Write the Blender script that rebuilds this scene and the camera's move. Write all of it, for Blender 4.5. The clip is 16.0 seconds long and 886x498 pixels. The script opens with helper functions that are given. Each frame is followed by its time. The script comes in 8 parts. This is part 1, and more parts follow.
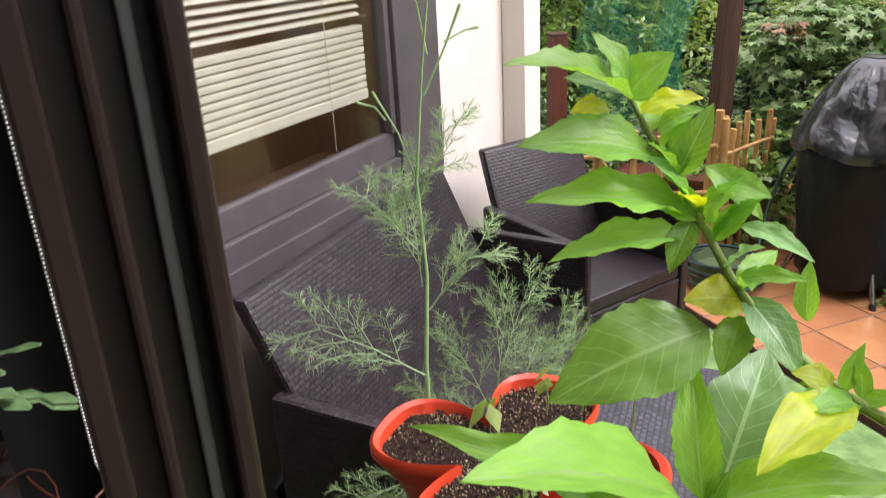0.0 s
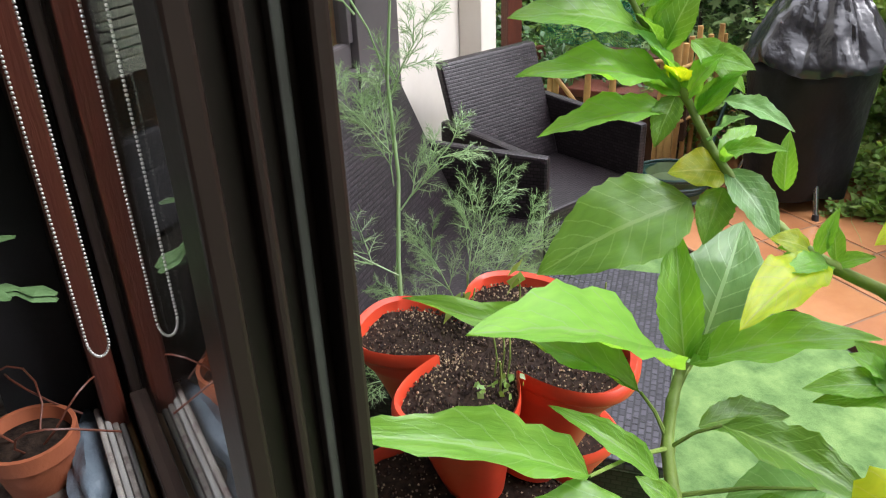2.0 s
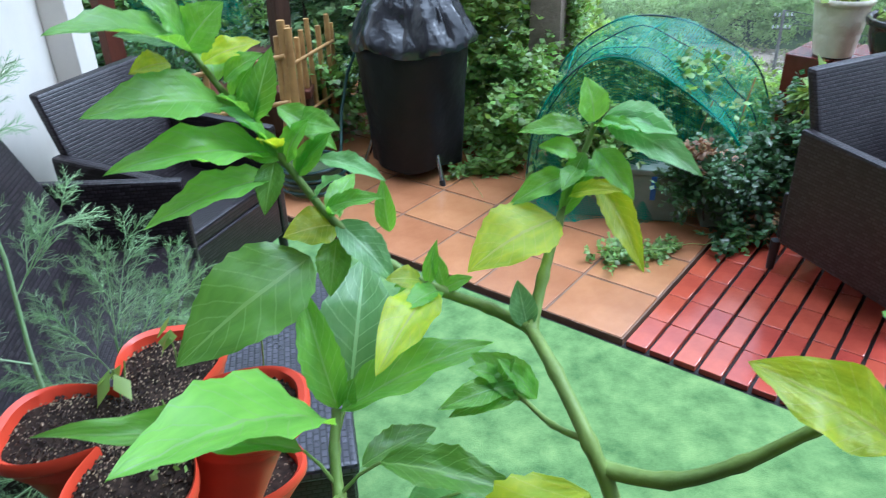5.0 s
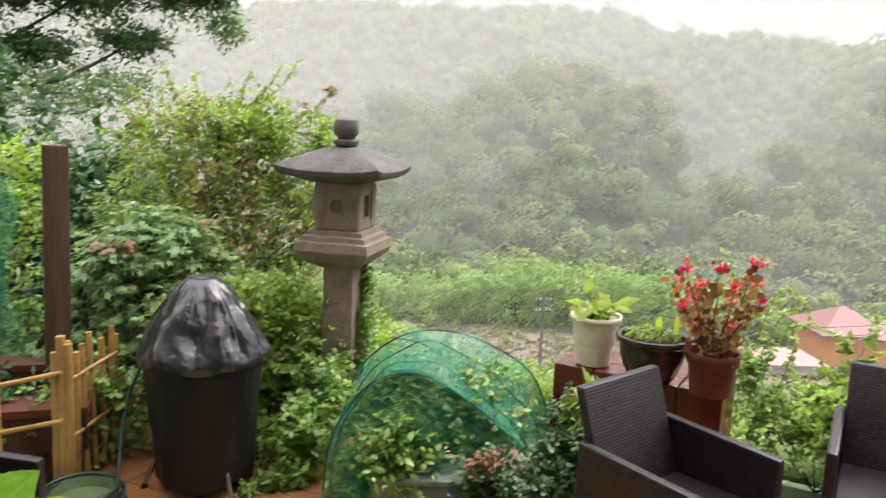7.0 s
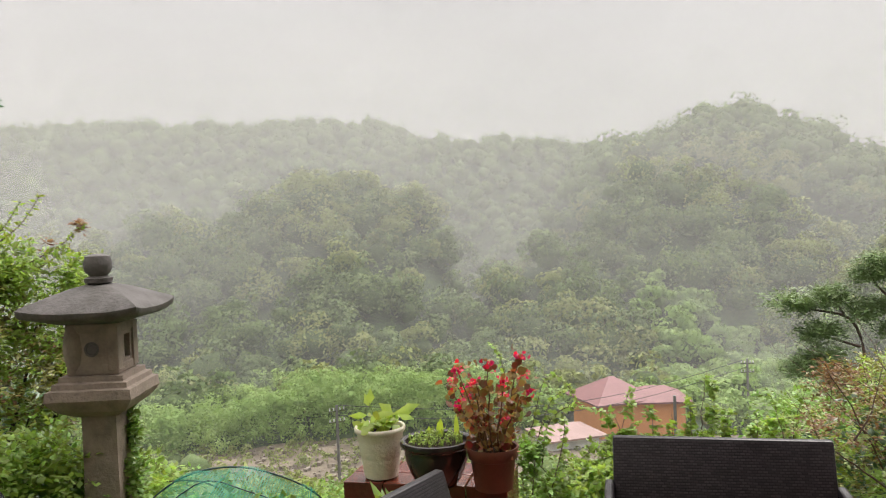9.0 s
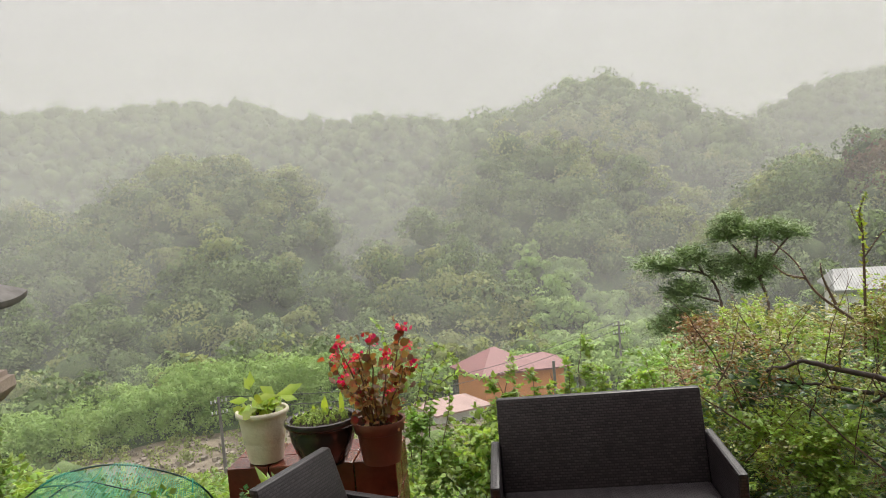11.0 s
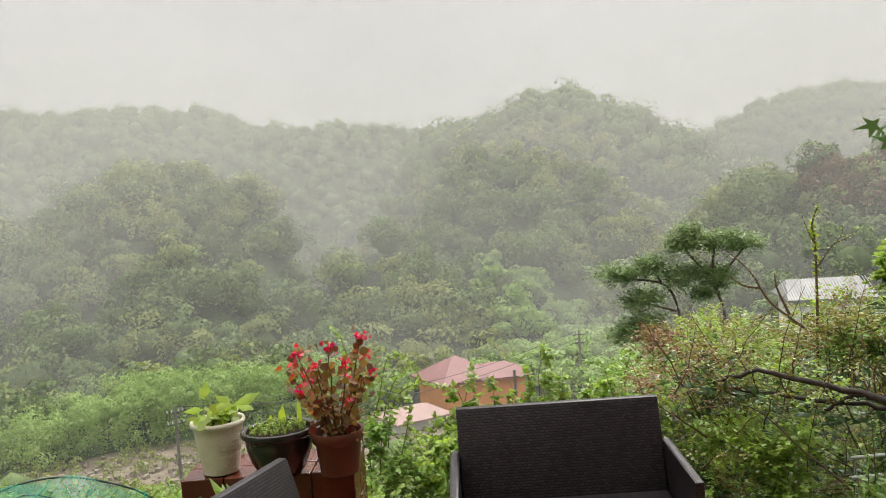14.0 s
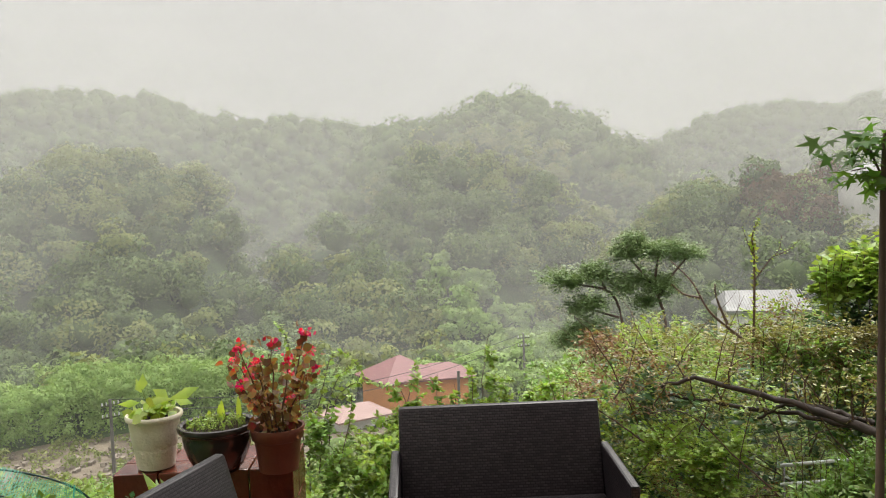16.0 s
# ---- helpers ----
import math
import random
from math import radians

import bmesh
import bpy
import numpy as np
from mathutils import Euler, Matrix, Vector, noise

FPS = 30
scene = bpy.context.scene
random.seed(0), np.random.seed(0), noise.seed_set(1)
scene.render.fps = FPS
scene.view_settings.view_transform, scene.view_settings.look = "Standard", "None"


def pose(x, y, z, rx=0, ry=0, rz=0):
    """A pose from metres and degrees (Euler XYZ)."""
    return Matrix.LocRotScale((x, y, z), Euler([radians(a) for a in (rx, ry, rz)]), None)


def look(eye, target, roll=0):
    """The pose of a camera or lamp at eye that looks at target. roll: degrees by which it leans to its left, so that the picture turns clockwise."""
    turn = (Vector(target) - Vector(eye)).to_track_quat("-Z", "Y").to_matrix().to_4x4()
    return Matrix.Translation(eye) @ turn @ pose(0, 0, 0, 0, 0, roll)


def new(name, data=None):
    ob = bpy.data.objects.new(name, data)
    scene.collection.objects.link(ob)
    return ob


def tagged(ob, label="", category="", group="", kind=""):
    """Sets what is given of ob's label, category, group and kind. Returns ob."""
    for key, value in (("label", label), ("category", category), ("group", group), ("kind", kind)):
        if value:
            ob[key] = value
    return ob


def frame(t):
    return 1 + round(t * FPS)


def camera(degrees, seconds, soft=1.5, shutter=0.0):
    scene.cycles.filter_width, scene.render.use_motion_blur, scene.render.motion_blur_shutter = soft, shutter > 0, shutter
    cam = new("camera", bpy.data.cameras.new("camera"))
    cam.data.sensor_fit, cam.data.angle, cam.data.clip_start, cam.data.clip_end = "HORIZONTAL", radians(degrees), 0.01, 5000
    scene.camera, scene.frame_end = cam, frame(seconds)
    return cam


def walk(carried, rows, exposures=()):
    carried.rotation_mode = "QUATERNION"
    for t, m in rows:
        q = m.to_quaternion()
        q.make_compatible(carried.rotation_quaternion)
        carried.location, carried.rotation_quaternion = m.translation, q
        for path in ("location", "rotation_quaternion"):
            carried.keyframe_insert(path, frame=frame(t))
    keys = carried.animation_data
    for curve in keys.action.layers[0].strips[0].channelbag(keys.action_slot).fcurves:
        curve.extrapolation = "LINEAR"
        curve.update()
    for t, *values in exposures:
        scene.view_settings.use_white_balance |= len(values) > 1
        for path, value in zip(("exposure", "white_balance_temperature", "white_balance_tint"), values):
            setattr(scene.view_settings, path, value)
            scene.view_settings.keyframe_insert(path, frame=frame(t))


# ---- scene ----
cam = camera(59.4, 16.0, soft=1.0, shutter=0.3)
PATH = [
    (0, (0.041, 0.736, 1.706), (-0.083, 2.589, 0.962), -3.1),
    (0.5, (0.006, 0.731, 1.694), (-0.022, 2.518, 0.796), 0.8),
    (1, (-0.012, 0.709, 1.686), (0.078, 2.482, 0.766), 1.9),
    (1.5, (-0.012, 0.701, 1.679), (0.038, 2.492, 0.789), -0.5),
    (2, (-0.004, 0.707, 1.662), (-0.002, 2.484, 0.744), -2.3),
    (2.5, (0.018, 0.711, 1.638), (0.057, 2.456, 0.661), -3.3),
    (3, (0.028, 0.703, 1.632), (0.127, 2.413, 0.6), -3.7),
    (5.5, (0.046, 0.725, 1.79), (0.993, 2.228, 0.87), -0.0),
    (6, (0.045, 0.713, 1.847), (1.067, 2.302, 1.189), 1.3),
    (6.5, (0.013, 0.724, 1.942), (1.158, 2.294, 1.47), 1.3),
    (7, (0.015, 0.755, 1.941), (1.38, 2.179, 1.615), 2.3),
    (7.5, (0.036, 0.73, 1.974), (1.572, 1.995, 1.773), 1.2),
    (8, (0.047, 0.708, 1.991), (1.677, 1.858, 1.856), -0.2),
    (8.5, (0.034, 0.696, 2.0), (1.714, 1.777, 1.916), -1.5),
    (9, (0.034, 0.682, 1.998), (1.76, 1.69, 1.945), -2.3),
    (9.5, (0.028, 0.681, 1.986), (1.802, 1.603, 1.925), -2.8),
    (10, (0.04, 0.691, 1.97), (1.865, 1.503, 1.875), -3.6),
    (12.5, (0.094, 0.691, 1.95), (1.965, 1.385, 1.823), -5.2),
    (13, (0.095, 0.688, 1.949), (1.976, 1.356, 1.833), -5.1),
    (13.5, (0.096, 0.69, 1.953), (1.983, 1.342, 1.842), -4.8),
    (14, (0.09, 0.69, 1.952), (1.983, 1.328, 1.842), -4.3),
    (14.5, (0.096, 0.693, 1.951), (1.996, 1.309, 1.837), -3.7),
    (15, (0.1, 0.694, 1.953), (2.008, 1.283, 1.837), -2.8),
    (15.5, (0.101, 0.694, 1.952), (2.02, 1.245, 1.835), -2.3),
    (16, (0.096, 0.691, 1.949), (2.026, 1.203, 1.832), -1.9),
]
EXPOSURES = [(0.0, 1.24, 6300, 22), (2.0, 1.2, 6050, 14), (3.0, 1.16, 5800, 10), (5.5, 1.05, 4700, 5), (6.0, 1.15, 5200, 10), (6.5, 1.15, 6200, 11), (7.0, 1.06, 6450, 13), (7.5, 0.88, 6600, 13), (8.0, 0.72, 6500, 15), (8.6, 0.63, 6480, 14), (9.2, 0.53, 6650, 10), (9.8, 0.47, 6680, 9), (12.4, 0.53, 6650, 8), (16.0, 0.54, 6650, 8)]
walk(cam, [(t, look(eye, target, roll)) for t, eye, target, roll in PATH], EXPOSURES)

# ---- world and light: rainy overcast daylight ----
world = bpy.data.worlds.new("overcast")
scene.world = world
world.use_nodes = True
wn, wl = world.node_tree.nodes, world.node_tree.links
wn.clear()
w_out = wn.new("ShaderNodeOutputWorld")
w_bg = wn.new("ShaderNodeBackground")
w_sky = wn.new("ShaderNodeTexSky")
w_sky.sky_type = "NISHITA"
w_sky.sun_disc = False
w_sky.sun_elevation = radians(48)
w_sky.sun_rotation = radians(99)
w_cloud = wn.new("ShaderNodeMix")
w_cloud.data_type = "RGBA"
w_noise = wn.new("ShaderNodeTexNoise")
w_noise.inputs["Scale"].default_value = 1.6
w_noise.inputs["Detail"].default_value = 4
w_ramp = wn.new("ShaderNodeValToRGB")
w_ramp.color_ramp.elements[0].color = (4.5, 4.37, 4.25, 1)
w_ramp.color_ramp.elements[1].color = (5.1, 4.97, 4.86, 1)
w_ramp.color_ramp.elements[0].position = 0.35
w_ramp.color_ramp.elements[1].position = 0.65
wl.new(w_noise.outputs["Fac"], w_ramp.inputs["Fac"])
w_cloud.inputs["Factor"].default_value = 0.93
wl.new(w_sky.outputs["Color"], w_cloud.inputs["A"])
wl.new(w_ramp.outputs["Color"], w_cloud.inputs["B"])
w_bg.inputs["Strength"].default_value = 0.1
# the sky is brightened overhead, up to five times the horizon
w_tc = wn.new("ShaderNodeTexCoord")
w_sep = wn.new("ShaderNodeSeparateXYZ")
wl.new(w_tc.outputs["Generated"], w_sep.inputs["Vector"])
w_up = wn.new("ShaderNodeMapRange")
w_up.inputs["From Min"].default_value, w_up.inputs["From Max"].default_value = 0.36, 1.0
w_up.inputs["To Min"].default_value, w_up.inputs["To Max"].default_value = 1.0, 5.0
wl.new(w_sep.outputs["Z"], w_up.inputs["Value"])
w_mul = wn.new("ShaderNodeVectorMath")
w_mul.operation = "SCALE"
wl.new(w_cloud.outputs["Result"], w_mul.inputs[0])
wl.new(w_up.outputs["Result"], w_mul.inputs["Scale"])
wl.new(w_mul.outputs["Vector"], w_bg.inputs["Color"])
wl.new(w_bg.outputs["Background"], w_out.inputs["Surface"])

sun_data = bpy.data.lights.new("sun", "SUN")
sun_data.energy, sun_data.angle, sun_data.color = 1.5, radians(30), (1.0, 0.97, 0.93)
sun = new("sun", sun_data)
sun.matrix_basis = look((11, 0.6, 11), (2, 2, 0))


# ---- materials ----
def mat(name, colour, rough=0.6, colour2=None, scale=8.0, bump=0.0, bump_scale=60.0, metal=0.0, spec=0.5,
        vary=0.0, translucent=0.0, coord="Object", detail=6.0, stretch=(1, 1, 1), island=False, colour3=None, coat=0.0):
    """A principled surface: two colours mixed by a noise, a finer grain, a bump, and a shift for each object or leaf."""
    m = bpy.data.materials.new(name)
    m.use_nodes = True
    n, l = m.node_tree.nodes, m.node_tree.links
    b = n["Principled BSDF"]
    b.inputs["Roughness"].default_value = rough
    b.inputs["Metallic"].default_value = metal
    b.inputs["Specular IOR Level"].default_value = spec
    b.inputs["Coat Weight"].default_value = coat
    b.inputs["Coat Roughness"].default_value = 0.15
    tc = n.new("ShaderNodeTexCoord")
    mp = n.new("ShaderNodeMapping")
    mp.inputs["Scale"].default_value = stretch
    l.new(tc.outputs[coord], mp.inputs["Vector"])
    c2 = colour2 or tuple(c * 0.7 for c in colour)
    no = n.new("ShaderNodeTexNoise")
    no.inputs["Scale"].default_value = scale
    no.inputs["Detail"].default_value = detail
    no.inputs["Roughness"].default_value = 0.65
    l.new(mp.outputs["Vector"], no.inputs["Vector"])
    ramp = n.new("ShaderNodeValToRGB")
    ramp.color_ramp.elements[0].position, ramp.color_ramp.elements[1].position = 0.33, 0.67
    ramp.color_ramp.elements[0].color = (*c2, 1)
    ramp.color_ramp.elements[1].color = (*colour, 1)
    if colour3:
        e = ramp.color_ramp.elements.new(0.5)
        e.color = (*colour3, 1)
    l.new(no.outputs["Fac"], ramp.inputs["Fac"])
    out = ramp.outputs["Color"]
    if vary:
        hs = n.new("ShaderNodeHueSaturation")
        mr = n.new("ShaderNodeMapRange")
        mr.inputs["To Min"].default_value, mr.inputs["To Max"].default_value = 1 - vary, 1 + vary
        mh = n.new("ShaderNodeMapRange")
        mh.inputs["To Min"].default_value, mh.inputs["To Max"].default_value = 0.5 - 0.05 * vary, 0.5 + 0.05 * vary
        if island:
            g = n.new("ShaderNodeNewGeometry").outputs["Random Per Island"]
        else:
            g = n.new("ShaderNodeObjectInfo").outputs["Random"]
        l.new(g, mr.inputs["Value"])
        l.new(g, mh.inputs["Value"])
        l.new(mr.outputs["Result"], hs.inputs["Value"])
        l.new(mh.outputs["Result"], hs.inputs["Hue"])
        l.new(out, hs.inputs["Color"])
        out = hs.outputs["Color"]
    l.new(out, b.inputs["Base Color"])
    if bump:
        nb = n.new("ShaderNodeTexNoise")
        nb.inputs["Scale"].default_value = bump_scale
        nb.inputs["Detail"].default_value = 4
        l.new(mp.outputs["Vector"], nb.inputs["Vector"])
        bp = n.new("ShaderNodeBump")
        bp.inputs["Strength"].default_value = bump
        bp.inputs["Distance"].default_value = 0.35 / bump_scale
        l.new(nb.outputs["Fac"], bp.inputs["Height"])
        l.new(bp.outputs["Normal"], b.inputs["Normal"])
    if translucent:
        tr = n.new("ShaderNodeBsdfTranslucent")
        hs2 = n.new("ShaderNodeHueSaturation")
        hs2.inputs["Saturation"].default_value = 1.15
        hs2.inputs["Value"].default_value = 1.5
        hs2.inputs["Hue"].default_value = 0.485
        l.new(out, hs2.inputs["Color"])
        l.new(hs2.outputs["Color"], tr.inputs["Color"])
        mx = n.new("ShaderNodeMixShader")
        mx.inputs["Fac"].default_value = translucent
        l.new(b.outputs["BSDF"], mx.inputs[1])
        l.new(tr.outputs["BSDF"], mx.inputs[2])
        l.new(mx.outputs["Shader"], n["Material Output"].inputs["Surface"])
    return m


def weave_mat(name, colour, gap, width=0.026, row=0.0095, rough=0.4):
    """Flat plastic strands woven in staggered rows, wet and slightly shiny."""
    m = bpy.data.materials.new(name)
    m.use_nodes = True
    n, l = m.node_tree.nodes, m.node_tree.links
    b = n["Principled BSDF"]
    uv = n.new("ShaderNodeTexCoord")
    br = n.new("ShaderNodeTexBrick")
    br.inputs["Scale"].default_value = 1.0
    br.inputs["Brick Width"].default_value = width
    br.inputs["Row Height"].default_value = row
    br.inputs["Mortar Size"].default_value = row * 0.26
    br.inputs["Mortar Smooth"].default_value = 1.0
    br.inputs["Color1"].default_value = (*colour, 1)
    br.inputs["Color2"].default_value = (*[c * 0.35 for c in colour], 1)
    br.inputs["Mortar"].default_value = (*gap, 1)
    l.new(uv.outputs["UV"], br.inputs["Vector"])
    no = n.new("ShaderNodeTexNoise")
    no.inputs["Scale"].default_value = 5.0
    no.inputs["Detail"].default_value = 5
    l.new(uv.outputs["Object"], no.inputs["Vector"])
    mr = n.new("ShaderNodeMapRange")
    mr.inputs["To Min"].default_value, mr.inputs["To Max"].default_value = rough - 0.12, rough + 0.16
    l.new(no.outputs["Fac"], mr.inputs["Value"])
    l.new(mr.outputs["Result"], b.inputs["Roughness"])
    l.new(br.outputs["Color"], b.inputs["Base Color"])
    inv = n.new("ShaderNodeMath")
    inv.operation = "SUBTRACT"
    inv.inputs[0].default_value = 1.0
    l.new(br.outputs["Fac"], inv.inputs[1])
    b.inputs["Specular IOR Level"].default_value = 0.38
    bp = n.new("ShaderNodeBump")
    bp.inputs["Strength"].default_value = 0.20
    bp.inputs["Distance"].default_value = 0.004
    l.new(inv.outputs["Value"], bp.inputs["Height"])
    l.new(bp.outputs["Normal"], b.inputs["Normal"])
    return m


M_WICKER = weave_mat("dark wicker", (0.034, 0.0255, 0.0295), (0.004, 0.003, 0.0035), 0.026, 0.0135, 0.36)
M_WICKER_TABLE = weave_mat("table wicker", (0.060, 0.056, 0.072), (0.006, 0.006, 0.008), 0.024, 0.017, 0.28)
M_BLACK = mat("black leg", (0.015, 0.014, 0.015), 0.5, scale=20)
M_TURF = mat("artificial turf", (0.205, 0.315, 0.105), 0.85, (0.075, 0.145, 0.045), 9.0, 1.0, 200, spec=0.12, detail=14, colour3=(0.140, 0.238, 0.078))
M_TERRACOTTA = mat("wet terracotta tile", (0.42, 0.19, 0.085), 0.26, (0.30, 0.125, 0.05), 3.0, 0.25, 90, vary=0.08, spec=0.55)
M_REDTILE = mat("wet red tile", (0.42, 0.078, 0.042), 0.14, (0.30, 0.05, 0.03), 5.0, 0.15, 60, vary=0.10, spec=0.6)
M_GROUT = mat("dark joint", (0.035, 0.03, 0.028), 0.6, scale=14, bump=0.3)
M_CREAM = mat("cream render", (0.72, 0.67, 0.60), 0.8, (0.64, 0.59, 0.52), 2.5, 0.4, 160)
M_FRAME = mat("brown window frame", (0.030, 0.0195, 0.0155), 0.34, (0.020, 0.0135, 0.011), 6.0, 0.05, 120, spec=0.26)
# lighter copy of the brown frame; reflected sky is put into its grey
M_FRAME_SKYLIT = mat("brown frame greyed for sky sheen", (0.105, 0.093, 0.097), 0.3, (0.072, 0.064, 0.066), 5.0, 0.05, 120, spec=0.7)
# kept dark so that the unseen house wall throws back little light
M_WALL_DARKENED = mat("brown wall, darkened", (0.13, 0.10, 0.08), 0.8, (0.09, 0.07, 0.055), 2.0, 0.4, 90)
M_FRAME_LIGHT = mat("worn channel", (0.10, 0.105, 0.09), 0.45, (0.065, 0.065, 0.055), 14.0)
M_REDWOOD = mat("red-brown wood", (0.11, 0.026, 0.013), 0.45, (0.07, 0.016, 0.009), 4.0, 0.2, 40, stretch=(6, 6, 0.6))
M_OLDWOOD = mat("weathered brown wood", (0.085, 0.045, 0.028), 0.7, (0.045, 0.024, 0.017), 5.0, 0.5, 30, stretch=(5, 5, 0.5), spec=0.2)
M_BAMBOO = mat("bamboo", (0.46, 0.27, 0.09), 0.45, (0.27, 0.15, 0.05), 6.0, 0.2, 40)
M_STONE = mat("weathered lantern stone", (0.30, 0.235, 0.19), 0.85, (0.17, 0.13, 0.105), 7.0, 0.9, 45, detail=9, colour3=(0.24, 0.19, 0.15))
M_STONE_DARK = mat("darker lantern stone", (0.13, 0.115, 0.11), 0.7, (0.06, 0.055, 0.045), 9.0, 0.9, 45, detail=9)
M_COVER = mat("black plastic cover", (0.016, 0.016, 0.020), 0.27, (0.011, 0.011, 0.014), 4.0, 0.45, 26, spec=0.75)
M_COVER_BODY = mat("matt black cover", (0.012, 0.012, 0.013), 0.5, (0.007, 0.007, 0.008), 4.0, 0.4, 14, spec=0.22)
M_STEEL = mat("wet steel", (0.55, 0.55, 0.56), 0.25, metal=1.0, scale=30)
M_PLANTER = mat("orange-red plastic", (0.62, 0.062, 0.022), 0.38, (0.52, 0.045, 0.017), 5.0, 0.05, 80)
M_SOIL = mat("potting soil", (0.042, 0.027, 0.019), 0.9, (0.009, 0.006, 0.005), 60.0, 1.0, 130, detail=9, spec=0.12)
M_WHITEPOT = mat("cream ceramic", (0.84, 0.78, 0.64), 0.3, (0.74, 0.67, 0.52), 9.0, 0.7, 34)
M_BLACKPOT = mat("black glazed pot", (0.022, 0.018, 0.017), 0.16, (0.04, 0.03, 0.026), 9.0, 0.1, 30)
M_CLAYPOT = mat("clay pot", (0.17, 0.05, 0.026), 0.45, (0.12, 0.035, 0.02), 6.0, 0.3, 60)
M_BRICK = mat("wet red-brown block", (0.17, 0.042, 0.024), 0.11, (0.095, 0.022, 0.014), 7.0, 0.4, 50, vary=0.15, spec=0.6)
M_NET = mat("green garden net", (0.010, 0.25, 0.15), 0.5, (0.008, 0.20, 0.12), 6.0)
M_EARTH = mat("damp earth", (0.22, 0.18, 0.13), 0.9, (0.10, 0.08, 0.055), 0.8, 0.6, 4, detail=9)
M_GRASS_GROUND = mat("undergrowth", (0.05, 0.085, 0.025), 0.9, (0.022, 0.04, 0.012), 0.15, 0.8, 1.2, detail=10)


# ---- mesh helpers ----
class Build:
    """Collects points and faces of one mesh."""

    def __init__(self):
        self.v, self.f, self.flat = [], [], False

    def add(self, verts, faces, m=None):
        k = len(self.v)
        for p in verts:
            p = Vector(p)
            self.v.append(tuple(m @ p if m is not None else p))
        for face in faces:
            self.f.append(tuple(i + k for i in face))
        return self

    def box(self, lo, hi, m=None, r=0.0):
        """A box from corner to corner, with chamfered edges where r is given."""
        lo, hi = Vector(lo), Vector(hi)
        c, h = (lo + hi) / 2, (hi - lo) / 2
        if not r:
            vs = [(c.x + a * h.x, c.y + b * h.y, c.z + d * h.z) for a in (-1, 1) for b in (-1, 1) for d in (-1, 1)]
            fs = [(0, 1, 3, 2), (4, 6, 7, 5), (0, 4, 5, 1), (2, 3, 7, 6), (0, 2, 6, 4), (1, 5, 7, 3)]
            return self.add(vs, fs, m)
        self.flat = True
        bm = bmesh.new()
        bmesh.ops.create_cube(bm, size=1.0, matrix=Matrix.Translation(c) @ Matrix.Diagonal((2 * h.x, 2 * h.y, 2 * h.z, 1)))
        bmesh.ops.bevel(bm, geom=bm.edges[:], offset=min(r, 0.49 * 2 * min(h)), segments=2, profile=0.5, affect="EDGES")
        bm.verts.index_update()
        self.add([v.co for v in bm.verts], [[v.index for v in q.verts] for q in bm.faces], m)
        bm.free()
        return self

    def tube(self, path, radii, n=8, caps=True, m=None):
        path = [Vector(p) for p in path]
        if not hasattr(radii, "__len__"):
            radii = [radii] * len(path)
        up = Vector((0.13, 0.21, 1)).normalized()
        vs, fs = [], []
        for i, p in enumerate(path):
            d = (path[min(i + 1, len(path) - 1)] - path[max(i - 1, 0)]).normalized()
            a = d.cross(up)
            if a.length < 0.05:
                a = d.cross(Vector((1, 0, 0)))
            a.normalize()
            b = d.cross(a)
            for k in range(n):
                t = 2 * math.pi * k / n
                vs.append(p + radii[i] * (math.cos(t) * a + math.sin(t) * b))
        for i in range(len(path) - 1):
            for k in range(n):
                fs.append((i * n + k, i * n + (k + 1) % n, (i + 1) * n + (k + 1) % n, (i + 1) * n + k))
        if caps:
            fs.append(tuple(range(n))[::-1])
            fs.append(tuple(range((len(path) - 1) * n, len(path) * n)))
        return self.add(vs, fs, m)

    def lathe(self, profile, n=32, m=None, wobble=0.0, seed=0):
        vs, fs = [], []
        for i, (r, z) in enumerate(profile):
            for k in range(n):
                t = 2 * math.pi * k / n
                q = 1 + wobble * noise.noise((math.cos(t) * 1.7 + seed, math.sin(t) * 1.7, z * 4))
                vs.append((r * q * math.cos(t), r * q * math.sin(t), z))
        for i in range(len(profile) - 1):
            for k in range(n):
                fs.append((i * n + k, i * n + (k + 1) % n, (i + 1) * n + (k + 1) % n, (i + 1) * n + k))
        fs.append(tuple(range(n))[::-1])
        fs.append(tuple(range((len(profile) - 1) * n, len(profile) * n)))
        return self.add(vs, fs, m)

    def grid(self, fn, nu, nv, m=None, wrap=False):
        vs = [fn(i / nu, j / nv) for j in range(nv + 1) for i in range(nu + (0 if wrap else 1))]
        w = nu if wrap else nu + 1
        fs = []
        for j in range(nv):
            for i in range(nu):
                a, b = j * w + i, j * w + (i + 1) % w
                fs.append((a, b, b + w, a + w))
        return self.add(vs, fs, m)

    def mesh(self, name, material, smooth=True, angle=50):
        me = bpy.data.meshes.new(name)
        me.from_pydata(self.v, [], self.f)
        me.materials.append(material)
        box_uv(me)
        if smooth:
            me.shade_smooth()
            me.set_sharp_from_angle(angle=radians(min(angle, 20) if self.flat else angle))
        return me


